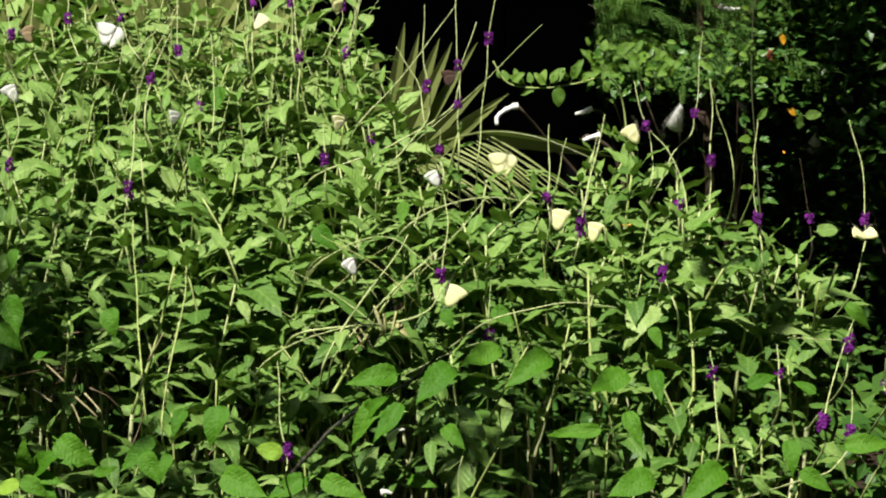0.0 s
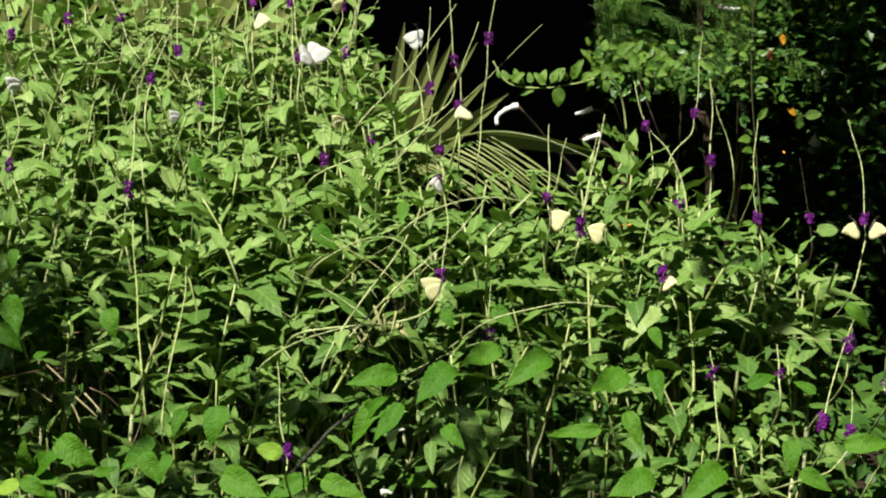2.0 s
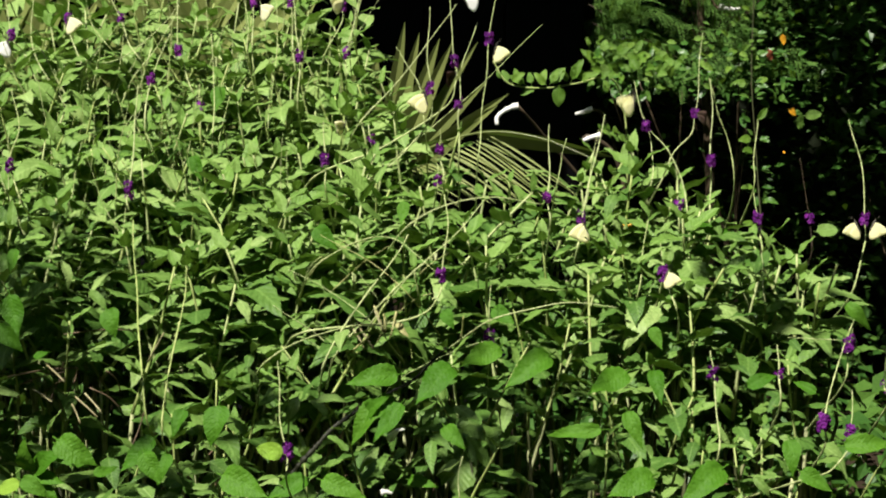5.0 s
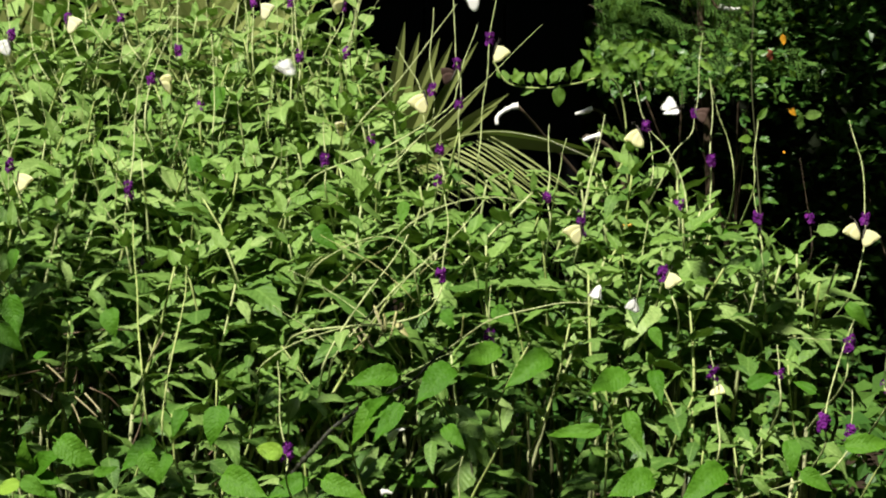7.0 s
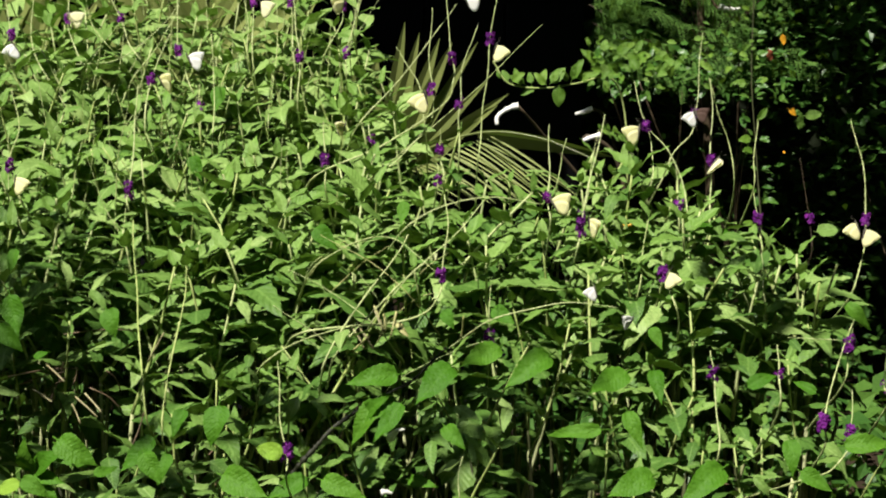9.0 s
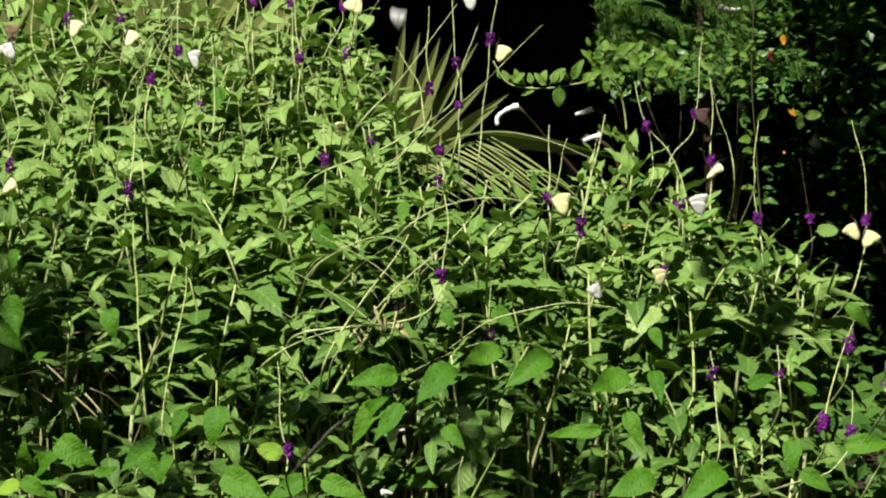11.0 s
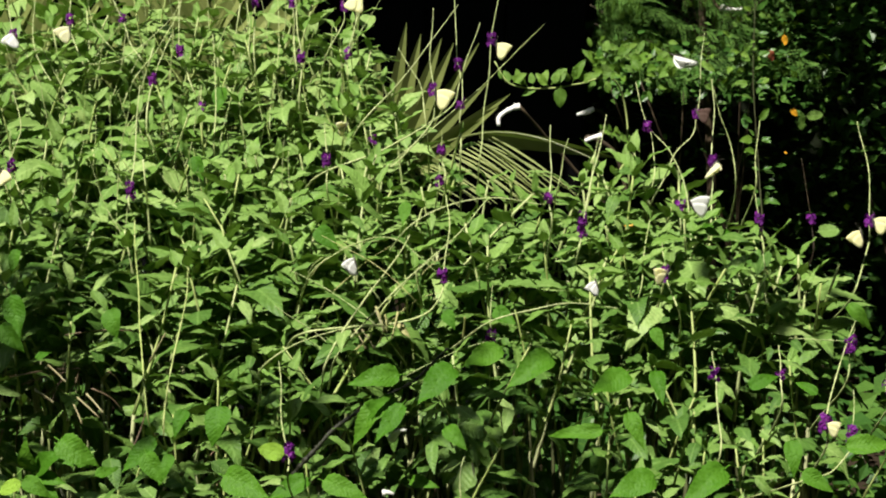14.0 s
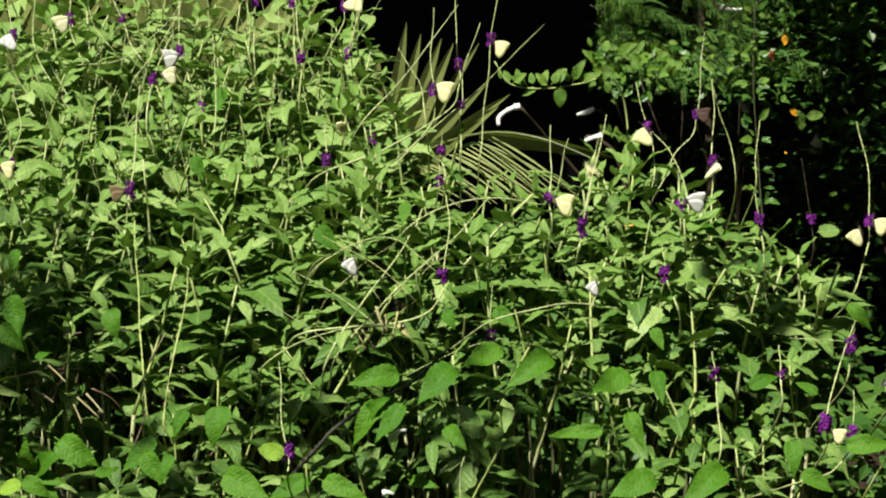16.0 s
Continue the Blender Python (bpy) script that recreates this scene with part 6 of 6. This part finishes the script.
    flit(f["c1"], [(0.00, pose(0.303, 2.171, 1.229, 103, -14, -80)), (0.30, pose(0.269, 2.167, 1.211, -120, -37, -125)), (0.50, pose(0.238, 2.164, 1.196, -120, -37, -125)), (0.80, pose(0.244, 2.213, 1.329, 153, -25, -83)), (1.20, pose(0.245, 2.355, 1.517, 132, -22, -79)), (4.40, pose(0.244, 2.355, 1.517, -44, -1, -101)), (5.20, pose(0.307, 2.160, 1.226, 101, -15, -75)), (7.60, pose(0.307, 2.159, 1.222, 111, -18, -76)), (8.00, pose(0.309, 2.159, 1.222, 111, -18, -76)), (8.50, pose(0.301, 2.161, 1.229, 82, -10, -75)), (9.20, pose(0.302, 2.161, 1.228, 82, -10, -75)), (9.80, pose(0.197, 2.253, 1.516, 164, -26, -86)), (14.90, pose(0.158, 2.253, 1.517, -34, 0, -99)), (15.30, pose(0.188, 2.159, 1.219, 16, 27, -79)), (15.50, pose(0.264, 2.160, 1.225, 55, 12, -57)), (15.80, pose(0.317, 2.160, 1.225, 121, -20, -77)), (16.00, pose(0.317, 2.160, 1.225, 121, -20, -77))], flaps((0.1, 1.2), (4.4, 5.2), (9.2, 9.8), (15.0, 15.8)))
    flit(f["c2"], [(0.00, pose(0.379, 2.195, 1.246, -120, -23, -108)), (0.25, pose(0.436, 2.179, 1.168, 6, 28, -86)), (0.50, pose(0.483, 2.110, 1.084, -16, 27, -101)), (0.80, pose(0.488, 2.116, 1.115, 122, -48, -49)), (1.00, pose(0.439, 2.124, 1.151, -135, -54, -124)), (1.50, pose(0.483, 2.285, 1.189, 164, -71, -76)), (2.00, pose(0.659, 2.558, 1.508, 101, -15, -75)), (16.00, pose(0.656, 2.566, 1.550, 101, -15, -75))], flaps((0.0, 2.0)))
    flit(f["c3"], [(0.00, pose(0.419, 2.206, 1.250, 69, -19, 26)), (5.90, pose(0.419, 2.206, 1.250, 66, -15, 36)), (6.40, pose(0.419, 2.207, 1.254, 67, 5, 71)), (12.00, pose(0.419, 2.207, 1.254, 67, 5, 71)), (16.00, pose(0.419, 2.207, 1.255, 63, 3, 72))])
    flit(f["c4"], [(0.00, pose(0.320, 2.355, 1.517, -15, 3, -94)), (6.20, pose(0.320, 2.355, 1.517, -15, 3, -94)), (6.50, pose(0.358, 2.321, 1.358, -18, 36, -104)), (7.00, pose(0.368, 2.200, 1.268, 18, 36, -76)), (7.35, pose(0.399, 2.196, 1.248, 101, -15, -75)), (9.20, pose(0.400, 2.196, 1.249, 101, -15, -75)), (10.00, pose(0.491, 2.355, 1.517, 111, -18, -76)), (10.90, pose(0.396, 2.355, 1.517, -72, -8, -105)), (11.30, pose(0.238, 2.198, 1.260, -102, -25, -130)), (11.50, pose(0.219, 2.194, 1.239, -78, -6, -130)), (11.60, pose(0.190, 2.187, 1.206, -84, -11, -141)), (11.80, pose(0.119, 2.064, 1.109, -78, -4, -140)), (12.00, pose(0.129, 2.061, 1.095, -18, 36, -104)), (12.50, pose(0.085, 1.919, 1.148, 90, -19, -38)), (12.90, pose(0.231, 2.253, 1.517, 111, -18, -76)), (16.00, pose(0.298, 2.361, 1.546, 111, -18, -76))], flaps((6.2, 7.35), (9.2, 10.0), (10.9, 12.9)))
    flit(f["c5"], [(0.00, pose(0.095, 2.181, 1.181, 71, 3, -42)), (0.30, pose(0.199, 2.184, 1.195, 104, -34, -41)), (0.50, pose(0.251, 2.248, 1.252, 90, -19, -38)), (1.00, pose(0.395, 2.308, 1.295, 18, 36, -76)), (1.50, pose(0.643, 2.422, 1.352, 64, 11, -45)), (1.90, pose(0.887, 2.545, 1.447, 63, -5, -76)), (2.50, pose(0.835, 2.160, 1.079, -111, -18, -104)), (2.85, pose(0.623, 2.056, 1.074, -110, -31, -128)), (3.00, pose(0.569, 2.058, 1.080, -131, -42, -120)), (3.20, pose(0.614, 2.062, 1.098, 63, 6, -54)), (3.60, pose(0.835, 2.167, 1.115, 63, -5, -76)), (16.00, pose(0.889, 2.270, 1.117, 63, -5, -76))], flaps((0.0, 1.9), (2.5, 3.6)))
    flit(f["c7"], [(0.00, pose(0.633, 2.459, 1.527, 24, -2, 84)), (7.20, pose(0.632, 2.459, 1.527, 24, -2, 84)), (7.80, pose(0.435, 2.160, 1.178, 84, 41, 6)), (9.20, pose(0.435, 2.160, 1.178, 84, 41, 6)), (11.50, pose(0.434, 2.159, 1.170, 92, 41, 16)), (13.00, pose(0.431, 2.159, 1.172, 88, 41, 11)), (16.00, pose(0.429, 2.159, 1.172, 88, 41, 11))], flaps((7.2, 7.8)))
    flit(f["d1"], [(0.00, pose(-0.014, 2.146, 1.161, 100, -16, -70)), (0.80, pose(-0.013, 2.147, 1.162, 94, -19, -49)), (1.10, pose(-0.007, 2.147, 1.164, 94, -19, -49)), (1.50, pose(-0.009, 2.144, 1.150, 90, -19, -38)), (2.60, pose(-0.007, 2.145, 1.154, 102, -25, -50)), (3.00, pose(0.051, 2.201, 1.275, 101, -15, -75)), (3.40, pose(0.111, 2.353, 1.508, 101, -15, -75)), (16.00, pose(0.108, 2.365, 1.564, 101, -15, -75))], flaps((0.8, 1.2), (2.6, 3.4)))
    flit(f["d2"], [(0.00, pose(-0.128, 1.854, 1.083, 94, -19, -49)), (1.00, pose(-0.128, 1.854, 1.083, 94, -19, -49)), (1.60, pose(-0.213, 2.353, 1.508, 164, -26, -86)), (10.80, pose(-0.081, 2.353, 1.508, -44, -1, -101)), (11.30, pose(-0.068, 1.918, 1.143, -82, -10, -105)), (11.50, pose(-0.096, 1.855, 1.089, -132, -22, -101)), (11.80, pose(-0.130, 1.854, 1.083, 94, -19, -49)), (16.00, pose(-0.130, 1.854, 1.083, 94, -19, -49))], flaps((1.0, 1.6), (10.8, 11.8)))
    flit(f["d3"], [(0.00, pose(0.014, 1.816, 1.051, 101, 15, 75)), (0.35, pose(0.016, 1.817, 1.053, 101, 15, 75)), (0.60, pose(0.022, 1.823, 1.083, 104, 34, 41)), (0.90, pose(-0.005, 1.819, 1.063, 115, -27, -63)), (1.20, pose(-0.013, 1.818, 1.060, 73, -9, -80)), (2.70, pose(-0.016, 1.819, 1.062, 73, -9, -80)), (3.00, pose(-0.023, 1.824, 1.088, 112, -42, -44)), (3.30, pose(0.093, 1.808, 1.109, 64, 11, -45)), (3.50, pose(0.178, 1.857, 1.096, 30, 33, -67)), (4.00, pose(0.238, 1.797, 1.056, 34, 63, -55)), (4.60, pose(0.386, 1.981, 1.198, 101, -15, -75)), (5.20, pose(0.520, 2.355, 1.517, 121, -20, -77)), (16.00, pose(0.518, 2.365, 1.564, 121, -20, -77))], flaps((0.35, 0.9), (2.8, 5.2)))
    flit(f["d4"], [(0.00, pose(0.174, 2.025, 1.118, 82, 10, 75)), (3.30, pose(0.173, 2.024, 1.116, 82, 10, 75)), (3.50, pose(0.184, 2.028, 1.131, 72, 8, 75)), (3.70, pose(0.193, 2.031, 1.148, 71, -0, 52)), (4.20, pose(0.233, 2.239, 1.454, 132, 22, 79)), (4.50, pose(0.253, 2.357, 1.526, 132, 22, 79)), (7.30, pose(0.301, 2.355, 1.517, -24, -2, 96)), (7.80, pose(0.177, 2.030, 1.142, 53, 3, 78)), (9.20, pose(0.178, 2.029, 1.139, 58, 4, 77)), (12.10, pose(0.176, 2.030, 1.143, 58, 4, 77)), (12.60, pose(0.267, 2.253, 1.517, 153, 25, 83)), (14.10, pose(0.249, 2.253, 1.517, -24, -2, 96)), (14.40, pose(0.208, 2.150, 1.273, -34, -42, 119)), (14.56, pose(0.172, 2.051, 1.143, -9, -58, 99)), (14.90, pose(0.179, 2.029, 1.138, 63, 5, 76)), (16.00, pose(0.180, 2.029, 1.139, 63, 5, 76))], flaps((3.6, 4.5), (7.3, 7.8), (12.1, 12.6), (14.2, 14.9)))
    flit(f["d5"], [(0.00, pose(0.219, 1.952, 1.113, 78, 6, 50)), (1.20, pose(0.222, 1.951, 1.110, 63, 5, 76)), (3.70, pose(0.222, 1.952, 1.110, 63, 5, 76)), (4.00, pose(0.207, 1.954, 1.119, 94, 19, 49)), (4.40, pose(0.203, 1.952, 1.111, 121, -20, -77)), (6.50, pose(0.194, 1.951, 1.109, 88, -13, -59)), (7.50, pose(0.193, 1.952, 1.110, 92, -13, -75)), (7.90, pose(0.219, 1.953, 1.118, 77, 2, 30)), (9.20, pose(0.219, 1.953, 1.118, 77, 1, 25)), (10.00, pose(0.333, 2.253, 1.516, 153, 25, 83)), (16.00, pose(0.331, 2.260, 1.553, 153, 25, 83))], flaps((3.7, 4.4), (7.5, 7.9), (9.3, 10.0)))
    flit(f["d6"], [(0.00, pose(0.397, 2.355, 1.517, -53, -3, -102)), (6.40, pose(0.377, 2.355, 1.517, -53, -3, -102)), (6.90, pose(0.207, 1.768, 1.066, -94, -19, -131)), (7.40, pose(0.199, 1.768, 1.063, 101, -15, -75)), (9.20, pose(0.198, 1.768, 1.064, 101, -15, -75)), (10.80, pose(0.197, 1.768, 1.064, 101, -15, -75)), (11.30, pose(0.174, 1.464, 1.171, 112, -42, -44)), (11.50, pose(0.161, 1.467, 1.186, -151, -59, -113)), (11.70, pose(0.151, 1.472, 1.210, 148, -39, -74)), (11.90, pose(0.159, 1.479, 1.246, 120, -37, -55)), (12.10, pose(0.166, 1.578, 1.229, -102, -25, -130)), (12.50, pose(0.137, 1.756, 1.102, 6, 38, -85)), (12.90, pose(0.198, 1.770, 1.072, 100, -16, -70)), (16.00, pose(0.199, 1.770, 1.072, 97, -18, -60))], flaps((6.4, 7.4), (10.9, 12.9)))
    flit(f["e1"], [(0.00, pose(0.640, 2.059, 1.088, 117, -45, -46)), (1.60, pose(0.640, 2.059, 1.088, 117, -45, -46)), (2.00, pose(0.631, 2.060, 1.092, 113, -16, -81)), (4.20, pose(0.632, 2.060, 1.091, 113, -16, -81)), (9.20, pose(0.632, 2.060, 1.091, 108, -15, -80)), (11.60, pose(0.631, 2.060, 1.092, 108, -15, -80)), (11.90, pose(0.654, 2.058, 1.081, 103, 14, 80)), (12.30, pose(0.669, 2.062, 1.102, 73, 9, 80)), (16.00, pose(0.671, 2.062, 1.100, 73, 9, 80))], flaps((1.7, 2.0), (11.6, 11.9)))
    flit(f["e2"], [(0.00, pose(0.658, 2.069, 1.085, 117, 45, 46)), (1.60, pose(0.659, 2.069, 1.085, 117, 45, 46)), (2.00, pose(0.671, 2.070, 1.090, 113, 16, 81)), (6.50, pose(0.671, 2.070, 1.088, 113, 16, 81)), (6.90, pose(0.659, 2.068, 1.079, 103, 14, 80)), (11.50, pose(0.659, 2.068, 1.079, 103, 14, 80)), (11.90, pose(0.675, 2.066, 1.118, 73, 9, 80)), (12.30, pose(0.725, 2.069, 1.133, 73, 9, 80)), (13.20, pose(0.725, 2.065, 1.116, -164, -22, -93)), (13.50, pose(0.565, 2.060, 1.092, 63, 6, -54)), (13.90, pose(0.635, 2.058, 1.081, 103, -14, -80)), (16.00, pose(0.634, 2.058, 1.083, 103, -14, -80))], flaps((1.7, 2.0), (11.7, 12.4), (13.2, 13.9)))
    flit(f["e3"], [(0.00, pose(0.407, 2.253, 1.516, -53, -3, -102)), (1.10, pose(0.407, 2.253, 1.516, -53, -3, -102)), (1.50, pose(0.317, 1.847, 1.050, 94, 19, 49)), (1.90, pose(0.315, 1.849, 1.059, 94, 32, 28)), (4.30, pose(0.315, 1.849, 1.060, 94, 32, 28)), (5.00, pose(0.317, 1.850, 1.063, 106, 17, 75)), (9.20, pose(0.318, 1.849, 1.063, 106, 17, 75)), (11.00, pose(0.303, 1.851, 1.069, 72, -6, -71)), (15.65, pose(0.300, 1.851, 1.070, 62, 2, -63)), (15.80, pose(0.275, 1.854, 1.082, 151, -59, -67)), (16.00, pose(0.216, 1.981, 1.199, 122, -61, -42))], flaps((1.1, 1.9), (15.65, 16.0)))
    flit(f["e4"], [(0.00, pose(0.682, 2.355, 1.517, 5, -3, 89)), (9.60, pose(0.682, 2.355, 1.517, 5, -3, 89)), (10.40, pose(0.384, 2.019, 1.138, 60, -8, 78)), (11.50, pose(0.382, 2.020, 1.143, 58, -10, 76)), (12.00, pose(0.383, 2.019, 1.138, 63, -6, 74)), (14.80, pose(0.382, 2.019, 1.140, 63, -6, 74)), (16.00, pose(0.377, 2.020, 1.144, 58, -10, 76))], flaps((9.6, 10.4)))
    flit(f["e5"], [(0.00, pose(0.780, 2.179, 1.168, -132, -22, -101)), (11.00, pose(0.780, 2.171, 1.133, -132, -22, -101)), (11.50, pose(0.593, 2.070, 1.140, -97, -36, -151)), (12.00, pose(0.574, 2.073, 1.150, -139, -67, -125)), (12.50, pose(0.353, 1.979, 1.189, -90, -37, -164)), (13.00, pose(0.419, 2.078, 1.176, 66, 15, -36)), (13.25, pose(0.559, 2.249, 1.499, 122, -61, -42)), (13.80, pose(0.440, 2.247, 1.490, -92, -28, -152)), (14.00, pose(0.394, 2.266, 1.337, 139, -67, -55)), (14.60, pose(0.375, 2.355, 1.518, 132, -22, -79)), (16.00, pose(0.375, 2.363, 1.555, 132, -22, -79))], flaps((11.0, 14.6)))
    flit(f["e6"], [(0.00, pose(0.276, 1.493, 0.831, 132, -22, -79)), (6.50, pose(0.269, 1.493, 0.831, 132, -22, -79)), (6.80, pose(0.262, 1.766, 1.056, 131, -42, -60)), (7.40, pose(0.246, 1.741, 1.032, 63, 6, -54)), (9.20, pose(0.244, 1.741, 1.032, 63, 6, -54)), (10.00, pose(0.262, 1.495, 0.837, -44, -1, -101)), (16.00, pose(0.261, 1.495, 0.838, -44, -1, -101))], flaps((6.3, 7.4), (9.2, 10.0)))
    flit(f["f1"], [(0.00, pose(0.342, 1.495, 0.837, 132, -22, -79)), (5.40, pose(0.342, 1.495, 0.837, 132, -22, -79)), (6.20, pose(0.342, 1.626, 0.975, 112, 47, 39)), (8.30, pose(0.342, 1.626, 0.975, 112, 47, 39)), (8.80, pose(0.362, 1.495, 0.837, -44, -1, -101)), (13.55, pose(0.513, 1.495, 0.838, 121, 20, 77)), (13.80, pose(0.503, 1.577, 0.933, 71, 3, 61)), (14.00, pose(0.473, 1.579, 0.942, 72, 6, 71)), (14.25, pose(0.513, 1.495, 0.838, -53, 3, 102)), (15.20, pose(0.473, 1.495, 0.838, 121, 20, 77)), (15.70, pose(0.479, 1.577, 0.934, 72, 8, 75)), (16.00, pose(0.479, 1.577, 0.934, 72, 8, 75))], flaps((5.4, 6.2), (8.3, 8.8), (13.55, 14.25), (15.2, 15.7)))
    flit(f["f2"], [(0.00, pose(0.145, 1.448, 0.858, 132, -22, -79)), (11.50, pose(0.145, 1.448, 0.858, 132, -22, -79)), (12.10, pose(0.137, 1.429, 0.913, 126, -32, -65)), (12.60, pose(0.139, 1.429, 0.914, 126, -32, -65)), (13.20, pose(0.070, 1.402, 0.879, -111, -18, -104)), (14.00, pose(-0.166, 1.402, 0.879, -164, -26, -94)), (14.50, pose(-0.205, 1.405, 0.991, 122, -61, -42)), (14.80, pose(-0.327, 1.753, 1.089, 122, -61, -42)), (15.00, pose(-0.421, 2.083, 1.199, 111, -53, -35)), (15.30, pose(-0.433, 2.200, 1.269, 111, -53, -35)), (15.60, pose(-0.475, 2.354, 1.321, 151, -59, -67)), (16.00, pose(-0.479, 2.381, 1.303, 49, 2, 79))], flaps((11.5, 12.1), (12.6, 15.8)))
    flit(f["e7"], [(0.00, pose(-0.766, 1.956, 1.085, 21, 35, -74)), (0.35, pose(-0.698, 1.960, 1.101, 21, 35, -74)), (0.50, pose(-0.491, 2.021, 1.149, 21, 35, -74)), (0.60, pose(-0.366, 2.077, 1.173, 21, 35, -74)), (0.90, pose(-0.059, 2.133, 1.193, 60, -20, -70)), (1.20, pose(0.015, 2.200, 1.268, 143, -47, -67)), (1.50, pose(-0.087, 2.270, 1.357, -135, -54, -124)), (1.80, pose(-0.175, 2.329, 1.396, -97, -27, -141)), (2.00, pose(-0.217, 2.318, 1.344, -64, 11, -135)), (2.40, pose(-0.282, 2.457, 1.518, 142, -24, -81)), (5.00, pose(-0.939, 2.464, 1.547, -132, -22, -101)), (9.00, pose(-0.783, 1.960, 1.101, 44, -1, -79)), (11.20, pose(-0.766, 1.960, 1.102, 44, -1, -79)), (11.40, pose(-0.733, 1.960, 1.102, 44, -1, -79)), (12.00, pose(-0.186, 1.802, 1.081, 64, 11, -45)), (12.20, pose(-0.122, 1.981, 1.199, 90, -19, -38)), (12.45, pose(-0.061, 2.253, 1.517, 111, -18, -76)), (16.00, pose(-0.043, 2.260, 1.553, 111, -18, -76))], flaps((0.0, 2.4), (11.2, 12.9)))
    flit(f["g1"], [(0.00, pose(-0.824, 2.173, 1.142, -153, 25, 97)), (5.20, pose(-0.824, 2.173, 1.142, -153, 25, 97)), (5.90, pose(-0.675, 2.146, 1.157, 92, 13, 75)), (7.00, pose(-0.669, 2.145, 1.155, 92, 13, 75)), (9.20, pose(-0.675, 2.144, 1.149, 92, 13, 75)), (11.40, pose(-0.693, 2.144, 1.149, 110, 31, 52)), (12.60, pose(-0.695, 2.144, 1.150, 110, 31, 52)), (14.00, pose(-0.703, 2.146, 1.161, 106, 23, 61)), (14.80, pose(-0.704, 2.147, 1.163, 106, 23, 61)), (16.00, pose(-0.697, 2.149, 1.174, 63, 3, 72))], flaps((5.2, 5.9)))
    flit(f["g2"], [(0.00, pose(-0.720, 2.464, 1.547, -34, 0, -99)), (15.00, pose(-0.655, 2.361, 1.546, -34, 0, -99)), (15.60, pose(-0.504, 2.072, 1.149, 63, -3, -72)), (16.00, pose(-0.504, 2.072, 1.149, 63, -3, -72))], flaps((15.0, 15.6)))
    # the tall spikes sway under their visitors
    for key, sway in (("a", ((0, -2.2), (1.5, 0.0), (3.5, -1.6), (6.5, 0.8), (9, 0.4), (11.5, -1.0), (12.5, -1.2), (14.5, 0.4), (16, 0.4))),
                      ("b", ((0, 1.0), (1.5, -0.6), (3.5, -1.4), (6.5, 0.0), (7.5, 0.4), (9, -2.2), (11.5, 0.0), (12.5, -0.8), (14.5, 0.3), (16, 0.3))),
                      ("c", ((0, -0.6), (1.5, 0.4), (3.5, -0.4), (7, 0.2), (9, 0.3), (12, 0.2), (16, 0.3))),
                      ("d", ((0, 0.0), (4, 0.0), (6.5, 0.3), (9, 0.6), (12, 0.6), (16, 0.2))),
                      ("e", ((0, 0.0), (2, -0.3), (7, 0.0), (9, 0.6), (12, 1.4), (12.5, 2.0), (14, 2.4), (16, 2.2)))):
        ob, at = SPIKES[key]
        walk(ob, [(t, pose(at.x, at.y, at.z, 0, a, 0)) for t, a in sway])


motions()
